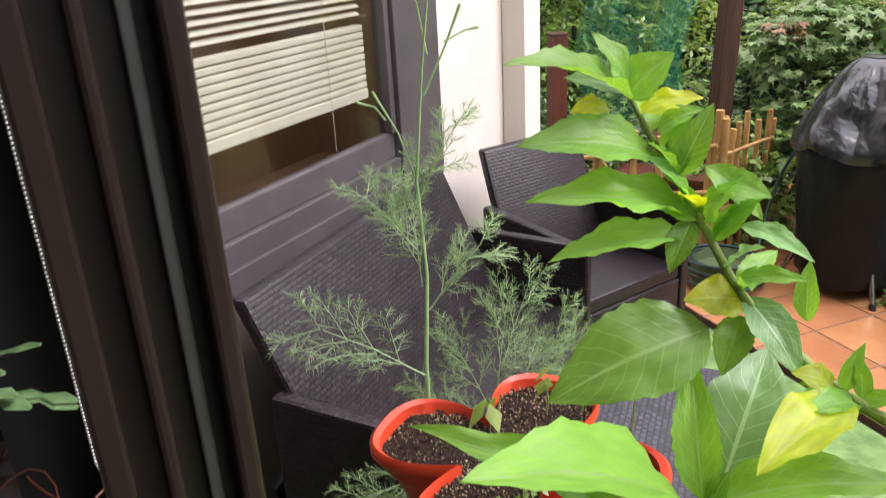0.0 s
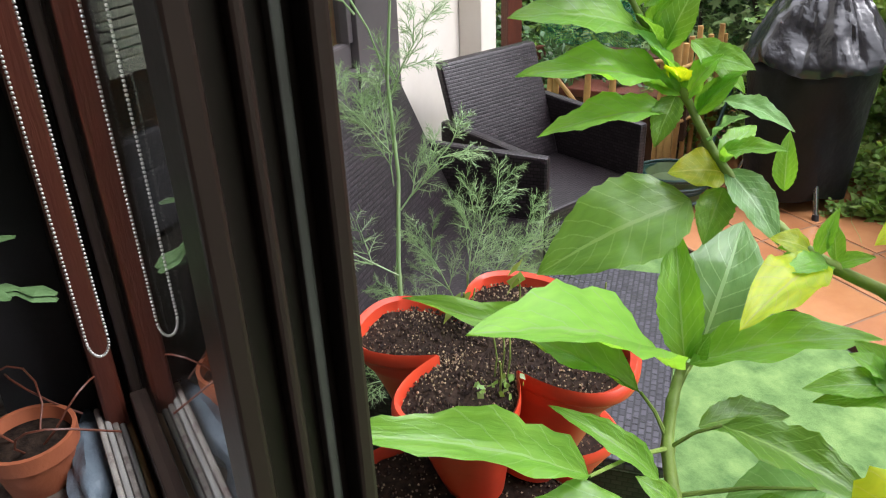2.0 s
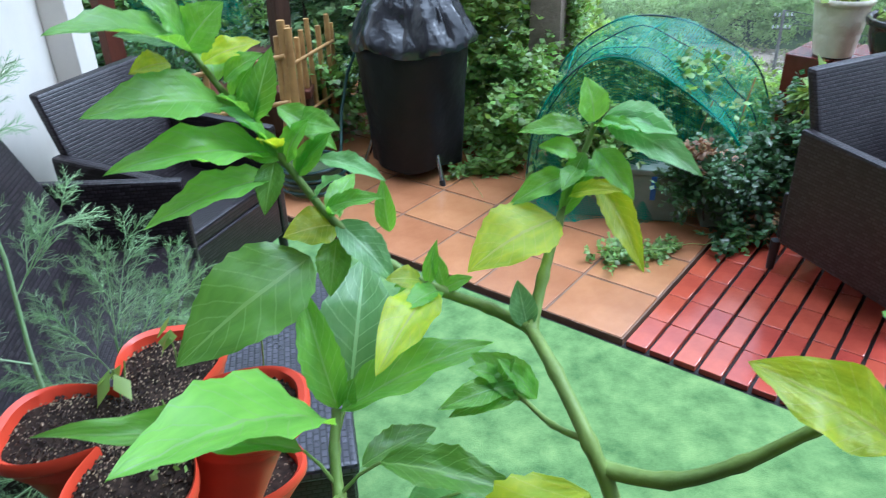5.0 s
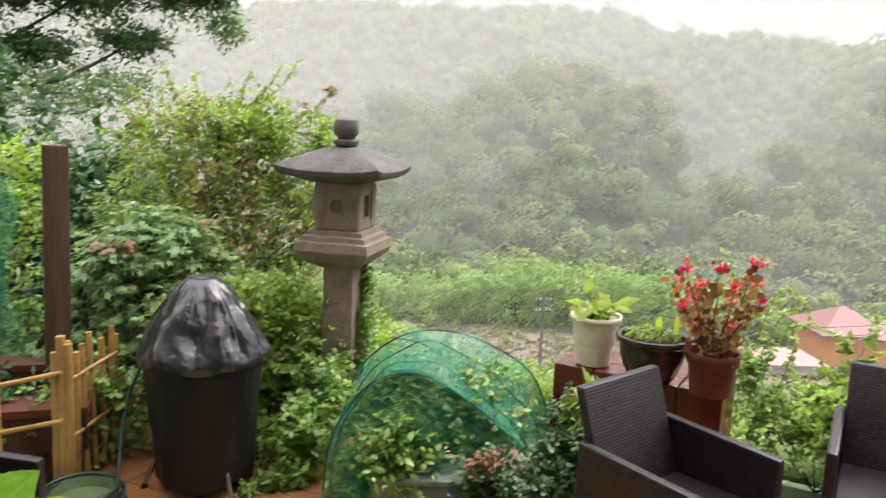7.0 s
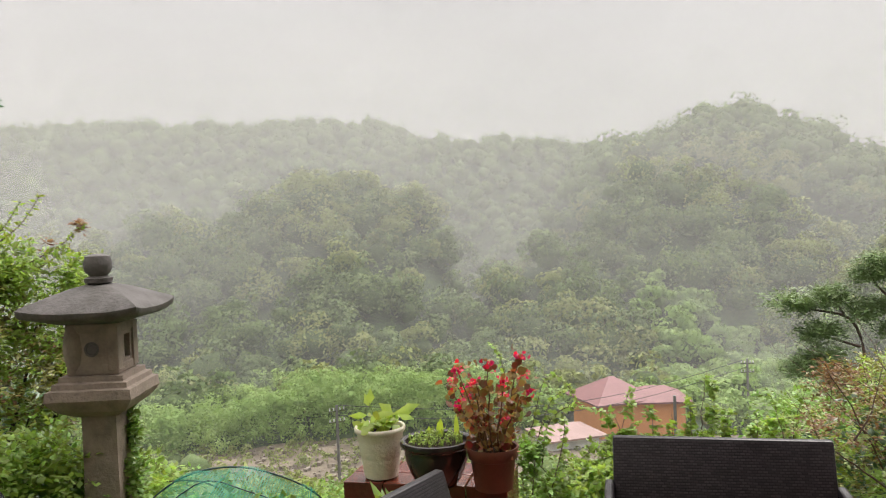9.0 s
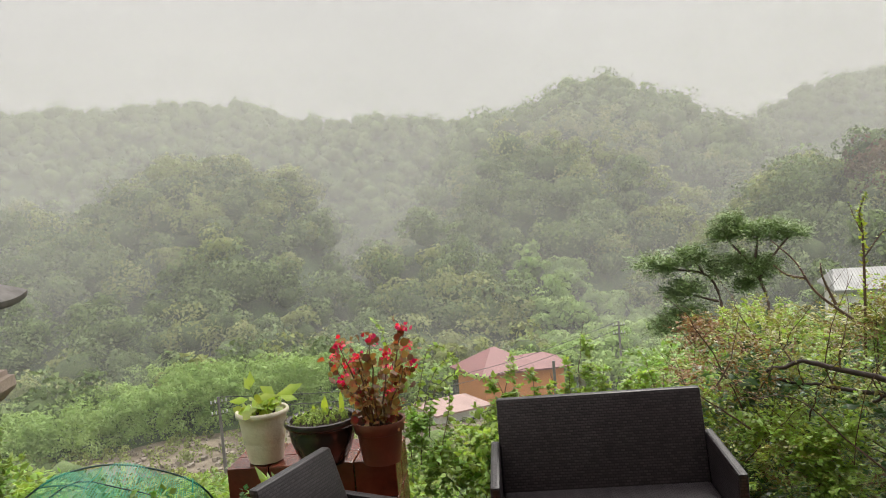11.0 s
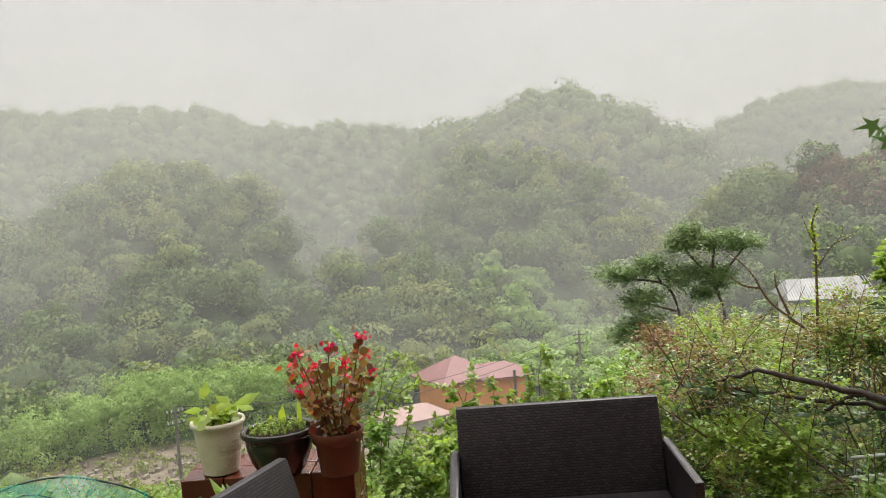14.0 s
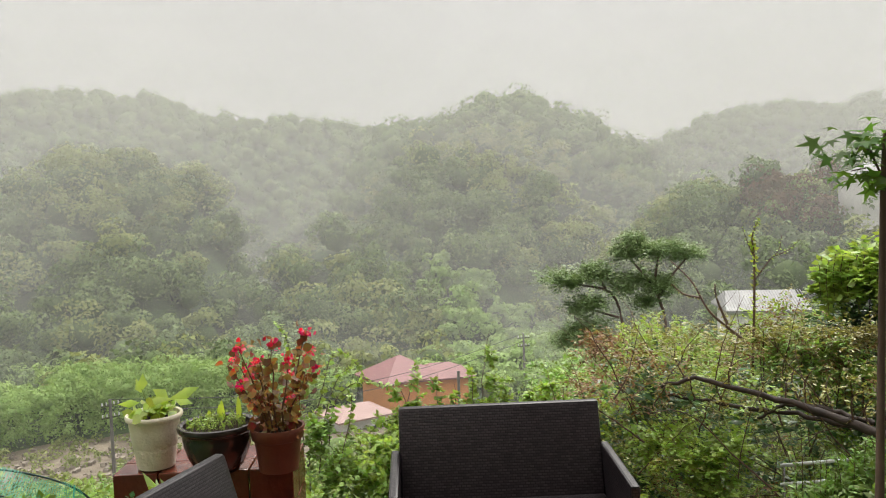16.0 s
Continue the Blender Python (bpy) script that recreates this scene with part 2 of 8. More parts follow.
def box_uv(me):
    """Coordinates in metres, flat on each face's main side."""
    nl = len(me.loops)
    co = np.empty(len(me.vertices) * 3)
    me.vertices.foreach_get("co", co)
    co = co.reshape(-1, 3)
    vi = np.empty(nl, dtype=np.int32)
    me.loops.foreach_get("vertex_index", vi)
    no = np.empty(len(me.polygons) * 3)
    me.polygons.foreach_get("normal", no)
    tot = np.empty(len(me.polygons), dtype=np.int32)
    me.polygons.foreach_get("loop_total", tot)
    ax = np.repeat(np.abs(no.reshape(-1, 3)).argmax(1), tot)
    p = co[vi]
    uv = np.where((ax == 0)[:, None], p[:, [1, 2]], np.where((ax == 1)[:, None], p[:, [0, 2]], p[:, [1, 0]]))
    me.uv_layers.new(name="UVMap").data.foreach_set("uv", uv.ravel())


def part(name, build, material, parent=None, label="", smooth=True, angle=50, m=None):
    """One mesh object, under a thing or a part."""
    ob = new(name, build.mesh(name, material, smooth, angle) if isinstance(build, Build) else build)
    if parent is not None:
        ob.parent = parent
    if m is not None:
        ob.matrix_basis = m
    return tagged(ob, label)


def thing(name, label, category, m=None, group="", kind=""):
    ob = new(name)
    ob.empty_display_size = 0.1
    if m is not None:
        ob.matrix_basis = m
    return tagged(ob, label, category, group, kind)


def heading(x, y, z, deg):
    """A pose whose +x looks along the angle deg from the world's x."""
    return pose(x, y, z, 0, 0, deg)


def quads_mesh(name, verts, quads, material):
    """A mesh of many loose faces from arrays."""
    me = bpy.data.meshes.new(name)
    verts = np.asarray(verts, dtype=np.float32)
    quads = np.asarray(quads, dtype=np.int32)
    k = quads.shape[1]
    me.vertices.add(len(verts))
    me.vertices.foreach_set("co", verts.ravel())
    me.loops.add(quads.size)
    me.loops.foreach_set("vertex_index", quads.ravel())
    me.polygons.add(len(quads))
    me.polygons.foreach_set("loop_start", np.arange(0, quads.size, k, dtype=np.int32))
    me.polygons.foreach_set("loop_total", np.full(len(quads), k, dtype=np.int32))
    me.materials.append(material)
    me.update(calc_edges=True)
    me.validate()
    return me


RNG = np.random.default_rng(7)


def leaf_cloud(points, normals, length, width, droop=0.3, rng=RNG, fold=0.25, jitter=0.6, dirs=None, sizes=None):
    """Leaves of six points: a folded, bent blade at each point, turned roughly along the given normals."""
    n = len(points)
    nz = normals + rng.normal(0, jitter, (n, 3))
    nz /= np.linalg.norm(nz, axis=1, keepdims=True) + 1e-9
    if dirs is None:
        d = rng.normal(0, 1, (n, 3))
        d[:, 2] -= droop * 2
    else:
        d = np.array(dirs)
    d -= (d * nz).sum(1, keepdims=True) * nz
    d /= np.linalg.norm(d, axis=1, keepdims=True) + 1e-9
    s = np.cross(nz, d)
    q = np.ones(n) if sizes is None else sizes
    L = (length * q * rng.uniform(0.65, 1.2, n))[:, None]
    W = (width * q * rng.uniform(0.75, 1.15, n))[:, None] * 0.5
    p = points
    mid = p + d * L * 0.45
    tip = p + d * L - nz * L * droop * 0.5
    v = np.stack([p, mid + s * W - nz * W * fold, mid + nz * 0.0, mid - s * W - nz * W * fold, tip], 1).reshape(-1, 3)
    b = np.arange(n)[:, None] * 5
    q = np.concatenate([b + np.array([[0, 1, 2]]), b + np.array([[0, 2, 3]]), b + np.array([[2, 1, 4]]), b + np.array([[3, 2, 4]])], 1).reshape(-1, 3)
    return v, q


def star_cloud(points, normals, size, rng, jitter=0.4, lobes_n=5):
    """Lobed maple-like leaves: one star of points and notches at each place."""
    n = len(points)
    nz = normals + rng.normal(0, jitter, (n, 3))
    nz /= np.linalg.norm(nz, axis=1, keepdims=True) + 1e-9
    d = rng.normal(0, 1, (n, 3))
    d[:, 2] -= 0.8
    d -= (d * nz).sum(1, keepdims=True) * nz
    d /= np.linalg.norm(d, axis=1, keepdims=True) + 1e-9
    s = np.cross(nz, d)
    S = (size * rng.uniform(0.65, 1.2, n))[:, None]
    ring = []
    for k in range(2 * lobes_n - 1):
        a = radians(-128 + 256 * k / (2 * lobes_n - 2))
        r = (1.0 - 0.3 * abs(a) / 2.2) if k % 2 == 0 else 0.33
        ring.append(points + S * r * (math.cos(a) * d + math.sin(a) * s) - nz * S * (0.18 * r * r))
    ring.append(points - d * S * 0.16)
    v = np.stack(ring, 1).reshape(-1, 3)
    k = 2 * lobes_n
    return v, np.arange(n * k).reshape(-1, k)


# ---- ground, valley and hills: one sheet to the horizon ----
EYE_X, EYE_Y, EYE_Z = 0.07, 0.7, 1.95
HILLS = [
    # distance, steepness, (bearing, height angle) of the crest
    (235.0, 0.62, ((10, 7.2), (28, 7.4), (31, 7.8), (37, 8.4), (42, 8.1), (46, 8.25), (49.3, 8.55), (55, 8.3), (57.2, 7.6), (58.7, 6.9), (62, 6.6), (64.5, 6.9), (68, 6.3), (71, 5.9), (78, 4), (86, 0))),
    (150.0, 0.55, ((60, -4), (68, 2.5), (71, 5.7), (73.6, 6.6), (76.1, 6.65), (76.8, 7.5), (77.9, 8.0), (80.3, 8.1), (82.7, 7.4), (85.5, 6.35), (87.9, 4.9), (90.2, 3.9), (92.8, 1.0), (97, -3))),
    (270.0, 0.6, ((84, 1), (90.2, 4.0), (92.1, 4.8), (95.1, 5.95), (97.6, 6.2), (100, 6.2), (101, 5.7), (103.4, 6.2), (104.9, 6.4), (115, 7.4), (140, 6))),
    (92.0, 0.5, ((84, -8), (88, -3.4), (91.7, -0.6), (93.2, 0.2), (95.8, 1.0), (96.9, 1.6), (99.4, 1.9), (102.1, 1.4), (108, 0.6), (125, -1))),
    (98.0, 0.5, ((57, -10), (59.3, -7.5), (61.4, -4.4), (63.5, -2.5), (66, -1.1), (69.3, -0.7), (71.7, -1.6), (77.1, -2.6), (79.1, -4.7), (81.5, -8.4), (84, -11))),
    (122.0, 0.5, ((63, -7), (66, -2.5), (69.3, 0.2), (71, 2.2), (72.7, 3.4), (74.4, 4.4), (77, 4.0), (80, 2.2), (83, -0.5), (87, -5))),
    (118.0, 0.5, ((8, -2), (20, -1), (30, 0.2), (35.4, 1.1), (38, 1.8), (41.8, 2.0), (45.7, 2.7), (48, 3.9), (50, 4.6), (54.3, 4.6), (57.2, 3.4), (59.8, 1.2), (60.8, -1.1), (61.5, -5), (63, -10))),
    (95.0, 0.5, ((20, -6), (32, -5), (38, -3.6), (44, -2.2), (48, -1.6), (52, -2.4), (56, -4.0), (59, -7), (61.5, -11))),
    (88.0, 0.25, ((73, -14), (77, -12.0), (80, -10.8), (82.3, -9.6), (85, -9.0), (90, -8.6), (97, -9.5))),
]


def ground_z(x, y):
    """Height of the land: level terrace, a bank, the valley floor and the wooded hills round it."""
    x, y = np.asarray(x, float), np.asarray(y, float)
    s = 0.957 * x + 0.29 * y
    dx, dy = x - EYE_X, y - EYE_Y
    r = np.hypot(dx, dy)
    az = np.degrees(np.arctan2(dx, dy))
    side = np.maximum(s - 4.9, np.minimum(y - 5.2, x + 2.0) * 0.6)
    z = np.where(side < 0, -0.06, -0.06 - np.minimum(np.maximum(side, 0) * 0.42, 12.4))
    z = z + np.clip((r - 40) / 60, 0, 1) * -4.0
    for dist, steep, crest in HILLS:
        a = np.array([c[0] for c in crest], float)
        e = np.array([c[1] for c in crest], float)
        top = EYE_Z + dist * np.tan(np.radians(np.interp(az, a, e))) - 3.6
        fade = np.clip((az - a[0]) / 4 + 1, 0, 1) * np.clip((a[-1] - az) / 4 + 1, 0, 1)
        front = top - np.maximum(dist - r, 0) * steep * 0.85 - np.maximum(dist - r, 0) ** 2 * 0.0012
        back = top - np.maximum(r - dist, 0) * 0.3
        z = np.maximum(z, np.where(fade > 0, np.where(r < dist, front, back), -99) - (1 - fade) * 40)
    return z


def polar_land():
    radii = np.concatenate([np.linspace(0, 8, 14), np.geomspace(8.6, 420, 90), np.array([92.0, 98.0, 118.0, 150.0, 154.0, 235.0, 240.0, 270.0, 275.0, 600.0, 900.0, 1500.0])])
    radii.sort()
    angles = np.radians(np.linspace(0, 360, 241)[:-1])
    rr, aa = np.meshgrid(radii, angles, indexing="ij")
    xs, ys = EYE_X + rr * np.sin(aa), EYE_Y + rr * np.cos(aa)
    zs = ground_z(xs, ys)
    zs = np.where(rr > 500, np.minimum(zs, 20), zs)
    v = np.stack([xs, ys, zs], -1).reshape(-1, 3)
    n = len(angles)
    i, j = np.meshgrid(np.arange(len(radii) - 1), np.arange(n), indexing="ij")
    q = np.stack([i * n + j, (i + 1) * n + j, (i + 1) * n + (j + 1) % n, i * n + (j + 1) % n], -1).reshape(-1, 4)
    return quads_mesh("ground", v, q[:, ::-1], M_GRASS_GROUND)


ground = new("ground", polar_land())
ground.data.shade_smooth()
tagged(ground, "damp green land falling from the terrace into a wooded valley", "ground", kind="structure")

# ---- terrace floor ----
# turf, tiles and red tiles lie side by side in the terrace's own axes
TM = Matrix.Translation((1.716, 2.505, 0)) @ Matrix.Rotation(radians(-65.5), 4, "Z")
base = Build().box((-6.0, -4.2, -0.3), (4.5, 1.9, -0.03))
part("terrace_slab", base, M_GROUT, label="dark wet slab under tiles and turf", m=TM)
tagged(bpy.data.objects["terrace_slab"], "", "terrace floor", kind="structure")
turf = Build().grid(lambda u, v: (-3.2 + 6.2 * u, -3.6 + 3.57 * v, -0.012 + 0.003 * noise.noise((u * 30, v * 20, 3))), 120, 70)
part("turf", turf, M_TURF, label="wet green artificial turf laid as a mat", m=TM)
tagged(bpy.data.objects["turf"], "", "artificial turf", kind="structure")


# ---- woods, mist and the far side of the valley ----
M_WOOD_A = mat("wet woodland foliage", (0.215, 0.28, 0.12), 0.75, (0.105, 0.155, 0.06), 0.35, spec=0.2, translucent=0.2, detail=2.5, colour3=(0.155, 0.215, 0.088))
M_WOOD_B = mat("lighter woodland foliage", (0.30, 0.335, 0.13), 0.75, (0.175, 0.22, 0.078), 0.3, spec=0.25, translucent=0.25, detail=2.5)
M_BAMBOO_LEAF = mat("bamboo grove foliage", (0.35, 0.47, 0.18), 0.7, (0.22, 0.34, 0.105), 0.25, spec=0.3, translucent=0.3, detail=8)
M_WOOD_RED = mat("reddish foliage", (0.19, 0.105, 0.07), 0.75, (0.11, 0.09, 0.045), 0.3, spec=0.2, translucent=0.2)
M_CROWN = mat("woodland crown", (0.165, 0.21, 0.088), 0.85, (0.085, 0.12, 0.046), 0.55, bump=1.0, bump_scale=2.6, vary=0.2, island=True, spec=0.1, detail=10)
# leaf green darkened so that gaps between clumps read as shade
M_CROWN_SHADE = mat("crown hull darkened for shade", (0.115, 0.155, 0.066), 0.9, (0.07, 0.10, 0.042), 0.8, bump=1.0, bump_scale=3.0, spec=0.1, detail=10)


def wood_set(name, xs, ys, radii, heights, lobes_n, per, size, material, label, seed, squash=0.72, crown_r=0.66):
    """Tree crowns: leafy clumps set over a dome, each clump rounded in its own light; one object."""
    rng = np.random.default_rng(seed)
    zs = ground_z(xs, ys)
    V, N = [], []
    for x, y, z, r, h in zip(xs, ys, zs, radii, heights):
        d = rng.normal(0, 1, (lobes_n, 3))
        d[:, 2] = np.abs(d[:, 2]) * 1.15 - 0.42
        d /= np.linalg.norm(d, axis=1, keepdims=True)
        c = np.array([x, y, z + h * 0.5]) + d * r * np.array([crown_r, crown_r, squash]) * rng.uniform(0.75, 1.12, (lobes_n, 1))
        lr = np.repeat(r * rng.uniform(0.28, 0.54, lobes_n), per)[:, None]
        c, dd = np.repeat(c, per, 0), np.repeat(d, per, 0)
        n = len(c)
        e = rng.normal(0, 1, (n, 3)) + dd * 0.5
        e[:, 2] += 0.25
        e /= np.linalg.norm(e, axis=1, keepdims=True)
        p = c + e * lr * (1, 1, 0.8) * rng.uniform(0.8, 1.08, (n, 1))
        soft = e * 0.74 + dd * 0.26 + rng.normal(0, 0.04, (n, 3))
        nn = e + rng.normal(0, 0.45, (n, 3)) + (0, 0, 0.2)
        nn /= np.linalg.norm(nn, axis=1, keepdims=True)
        a = np.cross(nn, rng.normal(0, 1, (n, 3)))
        a /= np.linalg.norm(a, axis=1, keepdims=True) + 1e-9
        b = np.cross(nn, a)
        s = size * rng.uniform(0.5, 1.3, (n, 1))
        t = size * rng.uniform(0.35, 0.85, (n, 1))
        quad = np.stack([p - a * s - nn * 0.2 * s, p - b * t * 0.8, p + a * s - nn * 0.25 * s, p + b * t], 1)
        V.append(quad.reshape(-1, 3))
        N.append(np.repeat(soft / np.linalg.norm(soft, axis=1, keepdims=True), 4, 0))
    V, N = np.concatenate(V), np.concatenate(N)
    me = quads_mesh(name, V, np.arange(len(V)).reshape(-1, 4), material)
    me.shade_smooth()
    me.normals_split_custom_set_from_vertices(N.tolist())
    return tagged(new(name, me), label, "woodland", kind="stuff")


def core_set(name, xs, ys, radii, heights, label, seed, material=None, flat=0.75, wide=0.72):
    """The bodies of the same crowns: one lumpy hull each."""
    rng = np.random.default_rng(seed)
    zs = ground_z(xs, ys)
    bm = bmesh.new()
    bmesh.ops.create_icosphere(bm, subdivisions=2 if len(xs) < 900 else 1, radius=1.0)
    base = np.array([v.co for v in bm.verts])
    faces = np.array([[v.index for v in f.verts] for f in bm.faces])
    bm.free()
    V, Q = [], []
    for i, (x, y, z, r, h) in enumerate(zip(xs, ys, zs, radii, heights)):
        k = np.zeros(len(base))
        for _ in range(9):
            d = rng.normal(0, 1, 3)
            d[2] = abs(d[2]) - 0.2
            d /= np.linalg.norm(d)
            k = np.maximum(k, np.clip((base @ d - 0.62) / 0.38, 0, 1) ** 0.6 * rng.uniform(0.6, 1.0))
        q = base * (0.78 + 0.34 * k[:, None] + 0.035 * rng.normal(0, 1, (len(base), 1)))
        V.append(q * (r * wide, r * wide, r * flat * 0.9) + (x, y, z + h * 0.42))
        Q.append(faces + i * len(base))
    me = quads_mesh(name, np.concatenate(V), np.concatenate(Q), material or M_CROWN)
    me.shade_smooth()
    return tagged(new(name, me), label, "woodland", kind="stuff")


def scatter(r0, r1, a0, a1, spacing, seed, keep=None):
    rng = np.random.default_rng(seed)
    out = []
    r = r0
    while r < r1:
        n = max(1, int(r * math.radians(a1 - a0) / spacing))
        a = np.radians(a0 + (np.arange(n) + rng.uniform(0, 1, n)) / n * (a1 - a0))
        rr = r + rng.uniform(-0.5, 0.5, n) * spacing
        out.append(np.stack([EYE_X + rr * np.sin(a), EYE_Y + rr * np.cos(a)], 1))
        r += spacing * 0.85
    p = np.concatenate(out)
    if keep is not None:
        p = p[keep(p[:, 0], p[:, 1])]
    return p[:, 0], p[:, 1]


def az_of(x, y):
    return np.degrees(np.arctan2(x - EYE_X, y - EYE_Y))


def facing(x, y):
    """Land that rises away from the house, so that it can be seen."""
    r = np.hypot(x - EYE_X, y - EYE_Y)
    k = 1 + 4.0 / r
    rise = ground_z(EYE_X + (x - EYE_X) * k, EYE_Y + (y - EYE_Y) * k) - ground_z(x, y)
    return rise > -1.0


W_RNG = np.random.default_rng(21)
wx, wy = scatter(66, 134, 8, 124, 4.1, 11, facing)
ex, ey = scatter(85, 98, 84, 112, 3.2, 54, lambda x, y: (az_of(x, y) < 96) | (az_of(x, y) > 102) | (np.hypot(x, y) > 93))
wx, wy = np.concatenate([wx, ex]), np.concatenate([wy, ey])
ex, ey = scatter(66, 91, 74.5, 88, 2.4, 55)
wx, wy = np.concatenate([wx, ex]), np.concatenate([wy, ey])
w_az, w_r = az_of(wx, wy), np.hypot(wx - EYE_X, wy - EYE_Y)
pale = (w_az > 74) & (w_az < 87.5) & (w_r < 92)
wr = W_RNG.uniform(2.0, 3.3, len(wx)) * np.where(W_RNG.uniform(size=len(wx)) > 0.85, 1.3, 1.0) * np.where(pale, 0.6, 1.0)
wh = wr * W_RNG.uniform(1.2, 1.9, len(wx))
pick = np.array([noise.noise((a * 0.035, b * 0.035, 2.0)) for a, b in zip(wx, wy)]) + W_RNG.normal(0, 0.30, len(wx))
core_set("woodland_crowns", wx, wy, wr, wh, "darker hulls inside the nearer crowns, standing in for their shade", 31, M_CROWN_SHADE, 0.6, 0.5)
for nm, sel, m_, lb in (("woodland", (pick < 0.12) & ~pale, M_WOOD_A, "dense dark green wet woodland on the nearer slopes"), ("woodland", (pick >= 0.12) & ~pale, M_WOOD_B, "lighter green tree crowns among the woodland"), ("woodland", pale, M_BAMBOO_LEAF, "pale fresh green thicket in the side valley")):
    wood_set(nm, wx[sel], wy[sel], wr[sel], wh[sel], 12, 38, 0.265, m_, lb, 41)
fx, fy = scatter(136, 276, 6, 126, 4.8, 12, facing)
for r0, r1, a0, a1, gap, sd_ in ((141, 158, 69, 93, 3.4, 51), (224, 244, 24, 76, 4.2, 52), (258, 278, 88, 106, 4.4, 53)):
    ex, ey = scatter(r0, r1, a0, a1, gap, sd_)
    fx, fy = np.concatenate([fx, ex]), np.concatenate([fy, ey])
fr = W_RNG.uniform(2.1, 3.6, len(fx))
fh = fr * W_RNG.uniform(0.9, 1.5, len(fx))
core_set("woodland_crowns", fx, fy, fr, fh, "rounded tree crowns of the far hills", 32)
wood_set("woodland", fx, fy, fr, fh, 6, 8, 0.40, M_WOOD_A, "misty tree crowns on the far hills", 42)
# reddish trees on the hill beside the pine
rx_, ry_ = scatter(84, 93, 96.3, 101.8, 3.0, 15)
wood_set("reddish_trees", rx_, ry_, np.full(len(rx_), 2.5), np.full(len(rx_), 5.0), 14, 40, 0.24, M_WOOD_RED, "reddish-brown tree crowns on the hillside", 45)
# bright bamboo grove at the valley's foot
bx, by = scatter(57, 71, 34, 66, 1.9, 13)
b_az = az_of(bx, by)
br_ = W_RNG.uniform(0.9, 1.5, len(bx))
bh = np.interp(b_az, (34, 41, 45, 48, 50, 54, 60, 66), (3.2, 3.4, 3.9, 4.6, 5.3, 4.9, 4.5, 4.0)) * W_RNG.uniform(0.80, 1.12, len(bx)) * 1.25
wood_set("bamboo_grove", bx, by, br_, bh, 16, 32, 0.125, M_BAMBOO_LEAF, "bright feathery bamboo grove at the foot of the slope", 43, 1.1, 0.8)
low = np.hypot(bx - EYE_X, by - EYE_Y) < 62
wood_set("bamboo_foliage", bx[low], by[low], br_[low], bh[low] * 0.42, 9, 26, 0.12, M_BAMBOO_LEAF, "lower foliage along the edge of the bamboo grove", 33)
# scrub on the near valley floor and bank
sx_, sy_ = scatter(24, 56, 22, 112, 2.3, 14, lambda x, y: ~((az_of(x, y) > 41.5) & (az_of(x, y) < 84) & (np.hypot(x, y) > 45)))
sr = W_RNG.uniform(0.7, 1.5, len(sx_))
wood_set("valley_scrub", sx_, sy_, sr, sr * 1.2, 8, 16, 0.13, M_WOOD_B, "low green scrub on the bank below the terrace", 44)
core_set("scrub_foliage", sx_, sy_, sr, sr * 1.2, "solid lumpy hulls inside the low scrub, darker than its leaves", 34)
lx, ly = scatter(45, 58, 41, 72, 1.5, 61)
lr_ = W_RNG.uniform(0.25, 0.7, len(lx))
wood_set("lot_weeds", lx, ly, lr_, lr_ * 1.3, 6, 14, 0.10, M_WOOD_B, "low weeds scattered over the bare lot", 62)
gx, gy = scatter(61, 70, 64, 100, 2.9, 17)
gr = W_RNG.uniform(1.2, 2.1, len(gx))
wood_set("valley_trees", gx, gy, gr, gr * 1.4, 12, 34, 0.19, M_BAMBOO_LEAF, "fresh green trees behind the valley houses", 47)
core_set("valley_tree_foliage", gx, gy, gr, gr * 1.4, "solid lumpy hulls inside the valley trees, darker than their leaves", 37)


